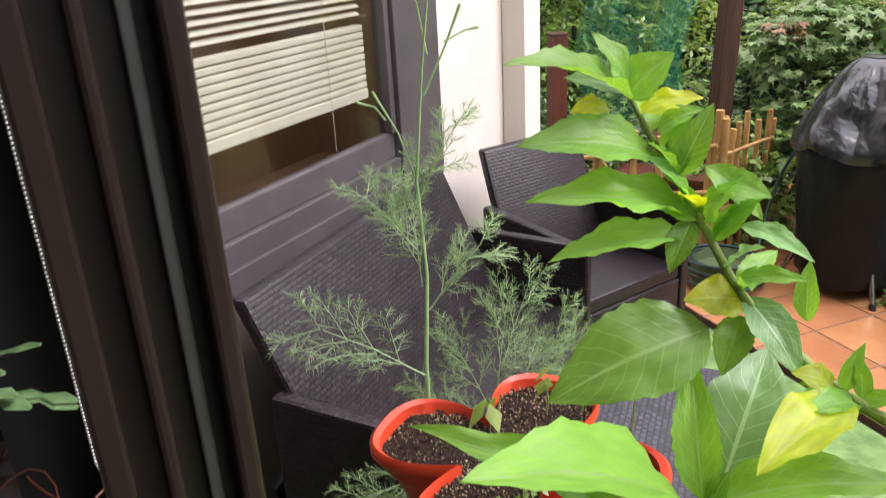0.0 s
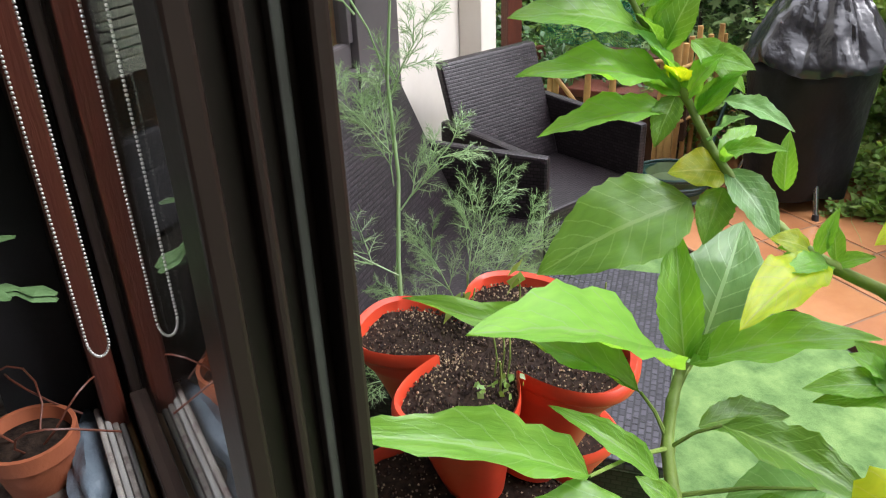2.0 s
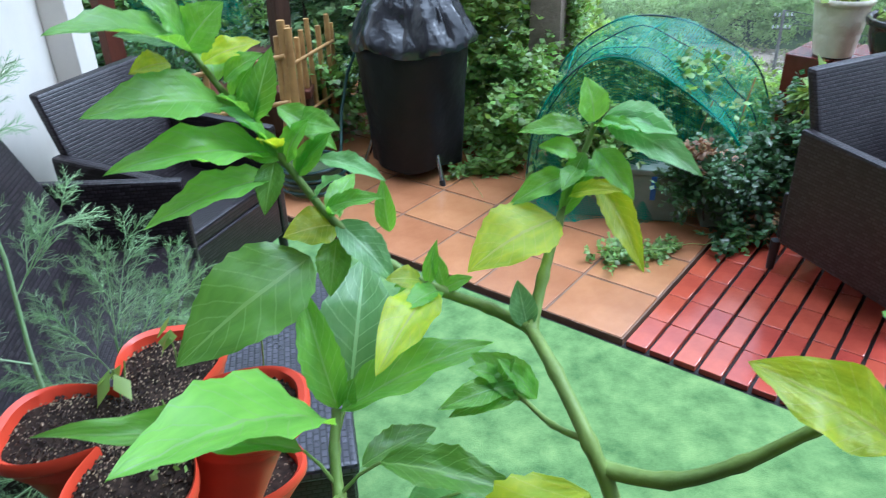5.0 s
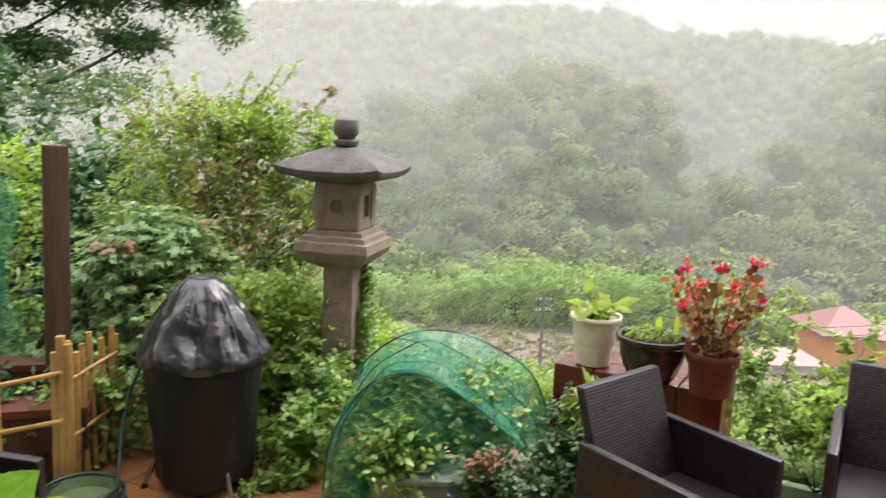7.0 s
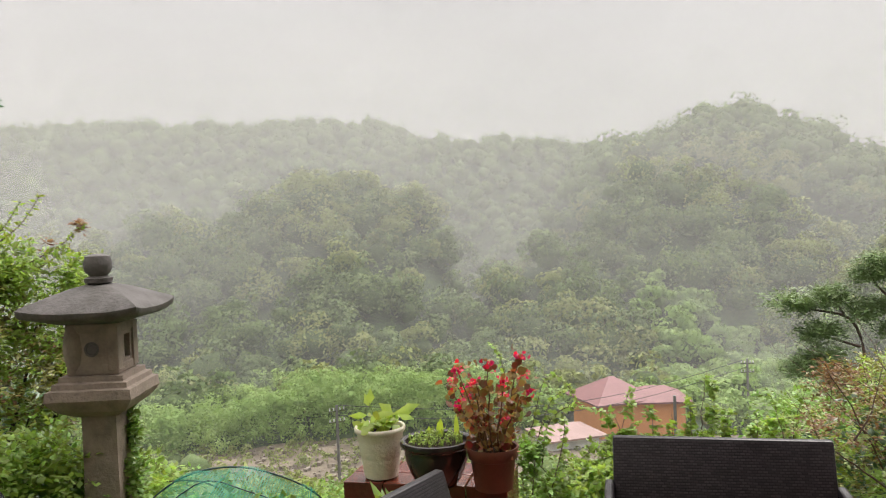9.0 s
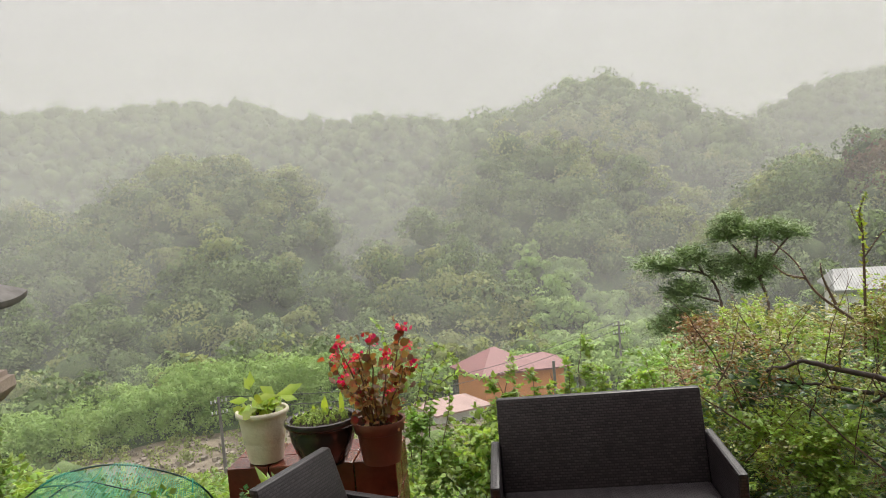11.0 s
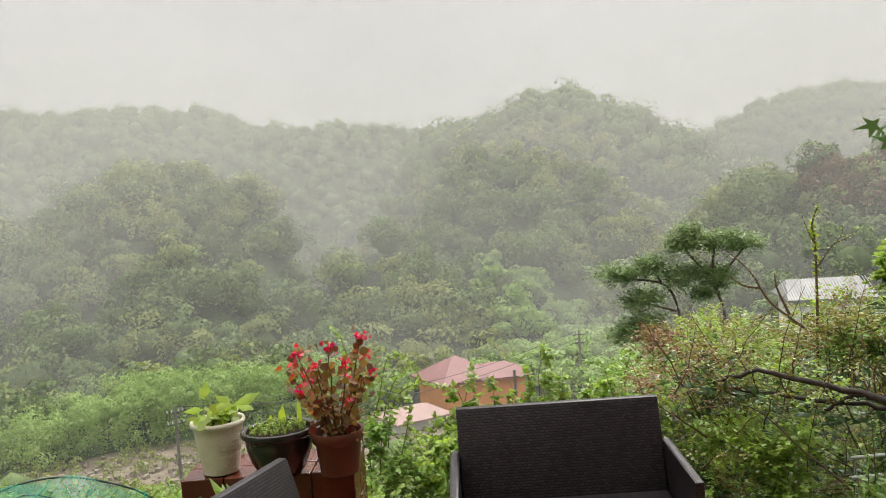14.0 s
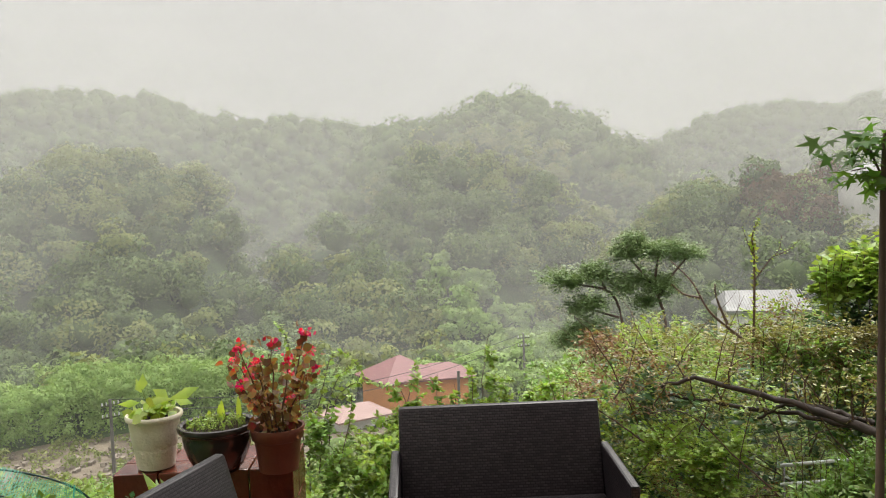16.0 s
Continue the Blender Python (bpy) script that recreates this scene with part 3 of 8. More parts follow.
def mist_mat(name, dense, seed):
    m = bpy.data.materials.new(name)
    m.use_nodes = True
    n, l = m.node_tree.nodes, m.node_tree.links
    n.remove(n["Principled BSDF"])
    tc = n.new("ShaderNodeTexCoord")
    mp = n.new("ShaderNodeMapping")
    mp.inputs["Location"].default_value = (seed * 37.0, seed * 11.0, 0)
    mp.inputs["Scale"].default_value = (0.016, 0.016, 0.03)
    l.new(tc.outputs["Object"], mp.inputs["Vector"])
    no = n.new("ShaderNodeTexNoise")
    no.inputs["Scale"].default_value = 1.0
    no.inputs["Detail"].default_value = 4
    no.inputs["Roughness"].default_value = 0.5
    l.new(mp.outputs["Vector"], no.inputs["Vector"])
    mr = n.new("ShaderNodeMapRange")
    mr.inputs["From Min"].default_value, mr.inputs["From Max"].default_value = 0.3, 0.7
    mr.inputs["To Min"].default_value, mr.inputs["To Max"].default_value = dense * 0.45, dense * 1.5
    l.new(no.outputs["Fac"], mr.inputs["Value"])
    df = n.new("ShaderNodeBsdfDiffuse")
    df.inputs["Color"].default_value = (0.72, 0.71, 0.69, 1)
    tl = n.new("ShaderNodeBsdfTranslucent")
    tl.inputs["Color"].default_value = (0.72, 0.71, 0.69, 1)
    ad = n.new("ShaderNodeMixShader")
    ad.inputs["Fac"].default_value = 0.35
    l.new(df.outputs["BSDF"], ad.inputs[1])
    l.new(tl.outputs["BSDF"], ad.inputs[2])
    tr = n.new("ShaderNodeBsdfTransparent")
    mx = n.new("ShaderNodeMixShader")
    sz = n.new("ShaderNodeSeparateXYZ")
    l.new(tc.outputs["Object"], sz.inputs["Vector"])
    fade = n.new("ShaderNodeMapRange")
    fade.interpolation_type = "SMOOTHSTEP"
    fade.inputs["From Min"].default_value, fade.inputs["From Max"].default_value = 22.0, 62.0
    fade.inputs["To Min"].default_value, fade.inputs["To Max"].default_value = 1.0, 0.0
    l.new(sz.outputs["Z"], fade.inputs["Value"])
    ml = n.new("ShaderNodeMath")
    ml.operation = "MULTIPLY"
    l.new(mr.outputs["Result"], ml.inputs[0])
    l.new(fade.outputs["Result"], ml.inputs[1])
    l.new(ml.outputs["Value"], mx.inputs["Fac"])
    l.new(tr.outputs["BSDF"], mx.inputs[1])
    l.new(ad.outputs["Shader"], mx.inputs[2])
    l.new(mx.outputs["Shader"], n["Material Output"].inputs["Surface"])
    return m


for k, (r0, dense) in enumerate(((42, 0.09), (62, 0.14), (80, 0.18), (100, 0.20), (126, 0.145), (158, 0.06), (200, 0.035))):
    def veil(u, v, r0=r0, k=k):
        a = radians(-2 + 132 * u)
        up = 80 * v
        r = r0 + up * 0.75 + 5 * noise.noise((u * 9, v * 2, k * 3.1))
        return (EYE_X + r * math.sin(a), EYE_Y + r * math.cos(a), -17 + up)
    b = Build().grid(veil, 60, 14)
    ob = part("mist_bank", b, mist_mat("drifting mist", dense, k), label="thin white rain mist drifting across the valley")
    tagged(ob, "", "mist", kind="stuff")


# ---- wicker furniture ----
def wicker_seat(name, label, category, m, w=0.62, d=0.62, h=0.86, arm=0.63, seat=0.40, group="wicker set", lean=0.16):
    """An armchair or sofa of dark woven strands: origin under its middle, facing +x."""
    t = thing(name, label, category, m, group)
    hw, hd = w / 2, d / 2
    part("seat", Build().box((-hd + 0.06, -hw + 0.05, seat - 0.06), (hd - 0.012, hw - 0.05, seat), r=0.012), M_WICKER, t)
    part("front_panel", Build().box((hd - 0.05, -hw + 0.051, 0.13), (hd - 0.006, hw - 0.051, seat - 0.061), r=0.008), M_WICKER, t)
    back = Build()
    tilt = Matrix(((1, 0, -lean / (h - seat + 0.05), 0), (0, 1, 0, 0), (0, 0, 1, 0), (0, 0, 0, 1)))
    back.box((0, -hw + 0.045, 0), (0.05, hw - 0.045, h - seat + 0.05), Matrix.Translation((-hd + lean - 0.015, 0, seat - 0.05)) @ tilt, r=0.014)
    part("backrest", back, M_WICKER, t)
    part("back_panel", Build().box((-hd, -hw + 0.051, 0.13), (-hd + 0.04, hw - 0.051, seat - 0.062), r=0.008), M_WICKER, t)
    for s in (-1, 1):
        a = Build()
        y0, y1 = sorted((s * hw, s * (hw - 0.048)))
        slope = Matrix(((1, 0, 0, 0), (0, 1, 0, 0), (-0.05, 0, 1, 0), (0, 0, 0, 1)))
        rear = -hd + lean * (1 - (arm - seat) / (h - seat + 0.05)) - 0.03
        a.box((rear, y0, 0.13), (hd, y1, arm), slope, r=0.013)
        part("armrest", a, M_WICKER, t)
        for x in (-hd + 0.03, hd - 0.03):
            part("leg", Build().tube([(x, s * (hw - 0.026), 0.135), (x * 1.01, s * (hw - 0.024), 0.0)], [0.022, 0.016], 10), M_BLACK, t)
    return t


wicker_seat("wicker_armchair", "dark brown wicker armchair set at an angle in the corner", "armchair", heading(0.415, 3.813, 0, -51), 0.64, 0.64, 0.88, arm=0.645, lean=0.18)
wicker_seat("wicker_armchair", "dark brown wicker armchair standing on the red tiles", "armchair", heading(2.87, 2.28, 0, -93), 0.64, 0.64)
wicker_seat("wicker_sofa", "dark brown wicker two-seat sofa under the window", "sofa", heading(-0.103, 2.895, 0, -21), 1.30, 0.60, 0.905, arm=0.66, lean=0.25)
wicker_seat("wicker_sofa", "dark brown wicker two-seat sofa at the terrace edge", "sofa", heading(3.87, 1.40, 0, 197), 1.17, 0.66)

table = thing("wicker_table", "low dark wicker table with a wet woven top", "table", heading(0.41, 2.535, 0, -18), "wicker set")
part("tabletop", Build().box((-0.225, -0.46, 0.36), (0.225, 0.46, 0.40), r=0.012), M_WICKER_TABLE, table)
for y in (-0.445, 0.40):
    part("side_panel", Build().box((-0.21, y, 0.10), (0.21, y + 0.045, 0.358), r=0.008), M_WICKER, table)
for x in (-0.215, 0.17):
    part("side_panel", Build().box((x, -0.398, 0.10), (x + 0.045, 0.398, 0.358), r=0.008), M_WICKER, table)
for x in (-0.19, 0.19):
    for y in (-0.42, 0.42):
        part("leg", Build().tube([(x, y, 0.12), (x, y, 0.0)], 0.018, 8), M_BLACK, table)

# ---- covered barbecue ----
bbq = thing("covered_barbecue", "round kettle barbecue under a wet black plastic cover", "barbecue", heading(1.795, 4.357, 0, -110) @ Matrix.Diagonal((1.08, 1.08, 1.0, 1)))


def zig(x):
    return 4 * abs(x - math.floor(x + 0.5)) - 1


def cover_top(u, v):
    t = 2 * math.pi * u
    w = noise.noise((1.3 * math.cos(t), 1.3 * math.sin(t), 2.2 * v))
    r = 0.045 + 0.262 * min(v * 1.08, 1.0) ** 0.78
    z = 1.12 - 0.41 * v ** 1.2
    k = 0.75 * zig(4 * u + 0.12 * w) + 0.40 * zig(7 * u + 0.3 + 0.14 * w)
    c = abs(noise.noise((3.2 * math.cos(t), 3.2 * math.sin(t), 3.6 * v + 5)))
    f = abs(noise.noise((7.5 * math.cos(t), 7.5 * math.sin(t), 2.0 * v + 9)))
    r += 0.036 * k * min(1.0, 1.6 * v) - 0.034 * (c - 0.2) * min(1.0, 3 * v) - 0.016 * (f - 0.2) * min(1.0, 3 * v)
    z += 0.034 * k * v * v + 0.012 * (c - 0.2) * v
    return (r * math.cos(t), r * math.sin(t), z)


def cover_body(u, v):
    t = 2 * math.pi * u
    r = 0.278 - 0.056 * v - 0.03 * max(0.0, 1 - 9 * v) + 0.010 * math.sin(6 * t + 1) * v + 0.012 * noise.noise((2.5 * math.cos(t), 2.5 * math.sin(t), 3 * v))
    return (r * math.cos(t), r * math.sin(t), 0.76 - 0.69 * v + 0.015 * math.sin(4 * t) * v)


part("cover_hood", Build().grid(cover_top, 130, 34, wrap=True).lathe([(0.001, 1.126), (0.06, 1.118)], 24), M_COVER, bbq, "crinkled shiny black plastic hood", angle=38)
part("cover_skirt", Build().grid(cover_body, 72, 24, wrap=True), M_COVER_BODY, bbq, angle=60)
for k in range(3):
    a = radians(20 + 120 * k)
    p0 = Vector((0.14 * math.cos(a), 0.14 * math.sin(a), 0.40))
    p1 = Vector((0.27 * math.cos(a), 0.27 * math.sin(a), 0.03))
    leg = part("leg", Build().tube([p0, p1], 0.012, 10), M_STEEL, bbq)
    part("foot_cap", Build().tube([p1, p1 + (p1 - p0).normalized() * 0.04], 0.015, 10), M_BLACK, leg)

# ---- stone lantern ----
lantern = thing("stone_lantern", "weathered square stone garden lantern with ivy on its post", "stone lantern", heading(2.78, 4.50, 0, 32) @ Matrix.Diagonal((0.93, 0.93, 0.968, 1)))


def square_loft(profile, n=8, bulge=0.0, lift=0.0):
    """Square rings of half-width w at height z; lift raises the corners."""
    b = Build()
    ring = []
    for k in range(4 * n):
        side, t = divmod(k, n)
        t = t / n * 2 - 1
        c = [(1, t), (-t, 1), (-1, -t), (t, -1)][side]
        ring.append((c[0], c[1], abs(t)))
    vs = []
    for w, z, bu, li in profile:
        for x, y, t in ring:
            q = 1 + bu * (1 - t * t)
            vs.append((x * w * q, y * w * q, z + li * t ** 3 + 0.004 * noise.noise((x * w * 9, y * w * 9, z * 9))))
    m = 4 * n
    fs = [(i * m + k, i * m + (k + 1) % m, (i + 1) * m + (k + 1) % m, (i + 1) * m + k) for i in range(len(profile) - 1) for k in range(m)]
    fs.append(tuple(range(m))[::-1])
    fs.append(tuple(range((len(profile) - 1) * m, len(profile) * m)))
    return b.add(vs, fs)


part("post", square_loft([(0.12, 0, 0, 0), (0.11, 0.3, 0, 0), (0.10, 0.8, 0, 0), (0.10, 1.09, 0, 0)]), M_STONE, lantern, angle=20)
part("platform", square_loft([(0.12, 1.09, 0, 0), (0.19, 1.13, 0, 0), (0.235, 1.18, 0, 0), (0.245, 1.20, 0, 0), (0.24, 1.255, 0, 0), (0.215, 1.262, 0, 0), (0.212, 1.29, 0, 0), (0.185, 1.297, 0, 0), (0.182, 1.325, 0, 0)]), M_STONE, lantern, angle=18)
light_box = part("light_box", Build().box((-0.15, -0.15, 1.326), (0.15, 0.15, 1.385), r=0.01), M_STONE, lantern, angle=20)
part("head_slab", Build().box((-0.15, -0.15, 1.555), (0.15, 0.15, 1.612), r=0.01), M_STONE, light_box, angle=20)
part("corner_post", Build().lathe([(0.005, 1.335), (0.040, 1.34), (0.052, 1.39), (0.062, 1.45), (0.064, 1.49), (0.055, 1.55), (0.040, 1.60), (0.005, 1.605)], 20, Matrix.Translation((-0.112, 0.112, 0))), M_STONE, light_box, "bulging rounded corner")
for sx, sy in ((1, 1), (1, -1), (-1, -1)):
    part("corner_post", Build().box((sx * 0.155, sy * 0.155, 1.34), (sx * 0.085, sy * 0.085, 1.60), r=0.012), M_STONE, light_box, angle=20)
part("side_panel", Build().box((-0.145, -0.1, 1.36), (-0.10, 0.1, 1.58)), M_STONE, light_box)
part("window_jamb", Build().box((-0.09, -0.142, 1.36), (-0.03, -0.10, 1.58)), M_STONE, light_box)
part("window_jamb", Build().box((0.06, -0.142, 1.36), (0.09, -0.10, 1.58)), M_STONE, light_box)
part("window_ledge", Build().box((-0.04, -0.1415, 1.36), (0.07, -0.10, 1.40)), M_STONE, light_box)
part("window_ledge", Build().box((-0.04, -0.1415, 1.535), (0.07, -0.10, 1.58)), M_STONE, light_box)
# raised ring and disc whose dark colour stands in for a hole's shade
part("round_recess", Build().lathe([(0.042, 0.0), (0.042, 0.008), (0.030, 0.010), (0.026, 0.002), (0.002, 0.001)], 24, Matrix.Translation((-0.146, 0.0, 1.47)) @ Matrix.Rotation(radians(-90), 4, "Y")), M_STONE_DARK, light_box)
part("roof", square_loft([(0.16, 1.612, 0, 0), (0.318, 1.648, 0, 0.02), (0.330, 1.660, 0, 0.022), (0.334, 1.688, 0, 0.025), (0.318, 1.703, 0, 0.022), (0.21, 1.765, 0.03, 0.008), (0.12, 1.81, 0.05, 0), (0.06, 1.825, 0.1, 0)]), M_STONE_DARK, lantern, "dark wet stone roof with upturned corners")
part("finial", Build().lathe([(0.05, 1.822), (0.078, 1.835), (0.082, 1.86), (0.05, 1.872), (0.055, 1.88), (0.075, 1.90), (0.08, 1.945), (0.068, 1.985), (0.03, 1.998)], 24, wobble=0.08), M_STONE_DARK, lantern)

# ---- block stand with three pots ----
SM = heading(3.44, 3.38, 0, 17)
stand = thing("block_stand", "wet red-brown block plinth carrying flower pots", "plinth", SM)
k = 0
for row in range(3):
    z0 = 0.205 * row
    n = 4
    for i in range(n):
        off = 0.0
        lo, hi = -0.93 * (i + 1) / n + 0.004, -0.93 * i / n - 0.004
        part("block", Build().box((0, lo, z0), (0.19, hi, z0 + 0.198), r=0.006), M_BRICK, stand)
        part("block", Build().box((0.198, lo, z0), (0.42, hi, z0 + 0.198), r=0.006), M_BRICK, stand)


def pot(name, label, category, m, profile, material, soil_r, soil_z, group="potted plants on the plinth"):
    t = thing(name, label, category, m, group)
    part("pot", Build().lathe(profile, 40), material, t)
    part("soil", Build().lathe([(0.002, soil_z - 0.02), (soil_r, soil_z - 0.004), (soil_r * 0.6, soil_z + 0.004), (0.002, soil_z + 0.008)], 24), M_SOIL, t)
    return t


PZ = 0.614
pot_a = pot("potted_herb", "cream ceramic pot with a young green leafy plant", "potted plant", heading(3.60, 3.225, PZ, 0),
            [(0.085, 0), (0.094, 0.004), (0.099, 0.03), (0.110, 0.11), (0.111, 0.118), (0.114, 0.125), (0.124, 0.20), (0.130, 0.245), (0.134, 0.252), (0.144, 0.262), (0.146, 0.278), (0.140, 0.287), (0.130, 0.282), (0.122, 0.24), (0.01, 0.23)], M_WHITEPOT, 0.122, 0.255)
pot_b = pot("potted_seedlings", "black glazed bowl-shaped pot with green seedlings", "potted plant", heading(3.60, 2.855, PZ, 0),
            [(0.09, 0), (0.105, 0.004), (0.125, 0.03), (0.15, 0.085), (0.168, 0.14), (0.174, 0.18), (0.172, 0.205), (0.178, 0.212), (0.194, 0.220), (0.199, 0.235), (0.194, 0.249), (0.182, 0.253), (0.168, 0.245), (0.16, 0.2), (0.01, 0.19)], M_BLACKPOT, 0.164, 0.226)
pot_c = pot("potted_begonia", "clay pot with a red-flowering begonia of bronze leaves", "potted plant", heading(3.66, 2.545, PZ, 0),
            [(0.085, 0), (0.10, 0.005), (0.118, 0.16), (0.122, 0.165), (0.13, 0.17), (0.14, 0.225), (0.138, 0.23), (0.126, 0.226), (0.115, 0.17), (0.01, 0.165)], M_CLAYPOT, 0.118, 0.19)

# ---- tower planter ----
planter = thing("tower_planter", "orange-red plastic tower planter of stacked four-lobed tiers", "planter", pose(0.068, 1.775, 0, 0, 0, -3))


def lobes(t, r):
    return r * (0.40 + 0.60 * math.sin(math.pi / 2 * (0.5 + 0.5 * math.cos(4 * t)) ** 0.62))


def tier(z, turn, r=0.238):
    prof = [(0.52, 0.0), (0.62, 0.05), (0.80, 0.15), (0.93, 0.21), (1.0, 0.215), (1.03, 0.222), (1.03, 0.237), (1.0, 0.243), (0.955, 0.238), (0.94, 0.20), (0.9, 0.19)]
    b = Build()
    n = 128
    vs = [(lobes(2 * math.pi * k / n, r * s) * math.cos(2 * math.pi * k / n + turn), lobes(2 * math.pi * k / n, r * s) * math.sin(2 * math.pi * k / n + turn), z + h) for s, h in prof for k in range(n)]
    fs = [(i * n + k, i * n + (k + 1) % n, (i + 1) * n + (k + 1) % n, (i + 1) * n + k) for i in range(len(prof) - 1) for k in range(n)]
    fs.append(tuple(range(n))[::-1])
    b.add(vs, fs)
    body = part("tier", b, M_PLANTER, planter, angle=50)
    s = Build()
    rings = [0.05, 0.3, 0.55, 0.78, 0.945]
    vs = [(lobes(2 * math.pi * k / n, r * q) * math.cos(2 * math.pi * k / n + turn), lobes(2 * math.pi * k / n, r * q) * math.sin(2 * math.pi * k / n + turn),
           z + 0.224 + 0.006 * noise.noise((q * 9, k * 0.4, z * 7)) - 0.006 * q) for q in rings for k in range(n)]
    fs = [(i * n + k, i * n + (k + 1) % n, (i + 1) * n + (k + 1) % n, (i + 1) * n + k) for i in range(len(rings) - 1) for k in range(n)]
    fs.append(tuple(range(n)))
    s.add(vs, fs)
    part("soil", s, M_SOIL, body, "dark potting soil with pale grit")


for i in range(4):
    tier(0.0 + 0.232 * i, radians(71 if i % 2 else 26))


# ---- house: window sash beside the camera, far wall with blind, end wall ----
WIN = Matrix.Translation((-0.033, 0.925, 0)) @ Matrix.Rotation(radians(117), 4, "Z")    # +x along the glass away from the opening; +y indoors
M_GLASS = bpy.data.materials.new("clear glass")
M_GLASS.use_nodes = True
gn, gl_ = M_GLASS.node_tree.nodes, M_GLASS.node_tree.links
g_tr = gn.new("ShaderNodeBsdfTransparent")
g_tr.inputs["Color"].default_value = (0.90, 0.93, 0.925, 1)
g_gl = gn.new("ShaderNodeBsdfGlossy")
g_gl.inputs["Roughness"].default_value = 0.01
g_lw = gn.new("ShaderNodeLayerWeight")
g_lw.inputs["Blend"].default_value = 0.5
g_pw = gn.new("ShaderNodeMath")
g_pw.operation = "POWER"
g_pw.inputs[1].default_value = 3.2
gl_.new(g_lw.outputs["Facing"], g_pw.inputs[0])
g_fr = gn.new("ShaderNodeMath")
g_fr.operation = "MULTIPLY_ADD"
g_fr.inputs[1].default_value, g_fr.inputs[2].default_value = 0.92, 0.03
gl_.new(g_pw.outputs["Value"], g_fr.inputs[0])
g_mx = gn.new("ShaderNodeMixShader")
gl_.new(g_fr.outputs["Value"], g_mx.inputs["Fac"])
gl_.new(g_tr.outputs["BSDF"], g_mx.inputs[1])
gl_.new(g_gl.outputs["BSDF"], g_mx.inputs[2])
gl_.new(g_mx.outputs["Shader"], gn["Material Output"].inputs["Surface"])

# near-black colour stands in for the room's lack of light
M_ROOM_SHADE = mat("room wall darkened for shade", (0.018, 0.017, 0.019), 0.85, (0.012, 0.011, 0.012), 1.5, 0.2, 80)
M_BLIND = mat("cream blind slat", (0.72, 0.66, 0.52), 0.5, (0.64, 0.58, 0.45), 6.0)
M_CHAIN = mat("steel bead chain", (0.72, 0.70, 0.66), 0.3, metal=0.6, scale=40)
M_CLOTH = mat("patterned sill cloth", (0.34, 0.31, 0.28), 0.9, (0.12, 0.08, 0.075), 26.0, 0.4, 120, colour3=(0.29, 0.265, 0.235))
M_PAPER = mat("white cloth", (0.36, 0.35, 0.33), 0.8, (0.26, 0.25, 0.23), 9.0, 0.3, 60)
M_BAGGED = mat("pale blue plastic wrap", (0.17, 0.21, 0.25), 0.25, (0.09, 0.115, 0.14), 7.0, 0.6, 30)
M_TANWOOD = mat("tan wood strip", (0.42, 0.27, 0.13), 0.5, scale=8)

wall_w = thing("wall_west", "brown house wall round the open window, unseen size added to block light", "wall", WIN, kind="structure")
# unseen length, height and roof edge added to hold sky light off the terrace
wb = Build()
wb.box((-8.0, 0.05, -0.3), (1.75, 0.22, 0.90)).box((-8.0, 0.05, 2.75), (1.75, 0.22, 7.6)).box((0.905, 0.05, 0.90), (1.75, 0.22, 2.75)).box((-8.0, 0.05, 0.90), (-1.6, 0.22, 2.75))
wb.box((-8.0, -0.5, 7.61), (1.75, 0.22, 7.75))
part("wall_body", wb, M_WALL_DARKENED, wall_w, smooth=False)
inside = thing("inside_shell", "near-black inside walls, the room's shade put in their colour", "wall", WIN, kind="structure")
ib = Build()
# the last box lines the wall with near-black to stand in for shade
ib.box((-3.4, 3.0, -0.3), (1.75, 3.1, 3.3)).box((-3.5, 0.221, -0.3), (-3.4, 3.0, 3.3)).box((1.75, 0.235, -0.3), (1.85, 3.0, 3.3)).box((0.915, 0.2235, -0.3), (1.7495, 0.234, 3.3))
part("wall_body", ib, M_ROOM_SHADE, inside, smooth=False)
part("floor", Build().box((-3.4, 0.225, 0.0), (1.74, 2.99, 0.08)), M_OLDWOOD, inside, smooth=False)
ceil = part("ceiling", Build().box((-3.4, 0.225, 3.1), (1.74, 2.99, 3.2)), M_ROOM_SHADE, smooth=False, m=WIN)
tagged(ceil, "plain ceiling of the room, near-black to stand in for shade", "ceiling", kind="structure")

SASH = WIN @ Matrix.Translation((0.03, -0.003, 0)) @ Matrix.Rotation(radians(2.1), 4, "Z") @ Matrix.Translation((-0.03, 0, 0))    # the sash is turned and shifted to fit the camera's view
sash = thing("sliding_sash", "slid-open dark brown aluminium window sash with clear glass", "window", SASH)
st = Build()
st.box((0.022, 0.003, 0.925), (0.068, 0.043, 2.73), r=0.003)
stile = part("stile", st, M_FRAME, sash)
for lo, hi in (((0.006, 0.0, 0.925), (0.0215, 0.007, 2.73)), ((0.012, 0.0225, 0.925), (0.0215, 0.0275, 2.73)), ((0.017, 0.036, 0.925), (0.0215, 0.045, 2.73))):
    part("rib", Build().box(lo, hi, r=0.0018), M_FRAME, stile)
part("channel", Build().box((0.0145, 0.0115, 0.925), (0.0216, 0.0155, 2.73), r=0.001), M_FRAME_LIGHT, stile, "worn grey-green seal strip")
part("stile", Build().box((0.80, 0.004, 0.925), (0.86, 0.042, 2.73), r=0.003), M_FRAME, sash)
part("rail", Build().box((0.0685, 0.004, 0.925), (0.7995, 0.046, 0.99), r=0.003), M_FRAME, sash)
part("rail", Build().box((0.0685, 0.004, 2.66), (0.7995, 0.046, 2.73), r=0.003), M_FRAME, sash)
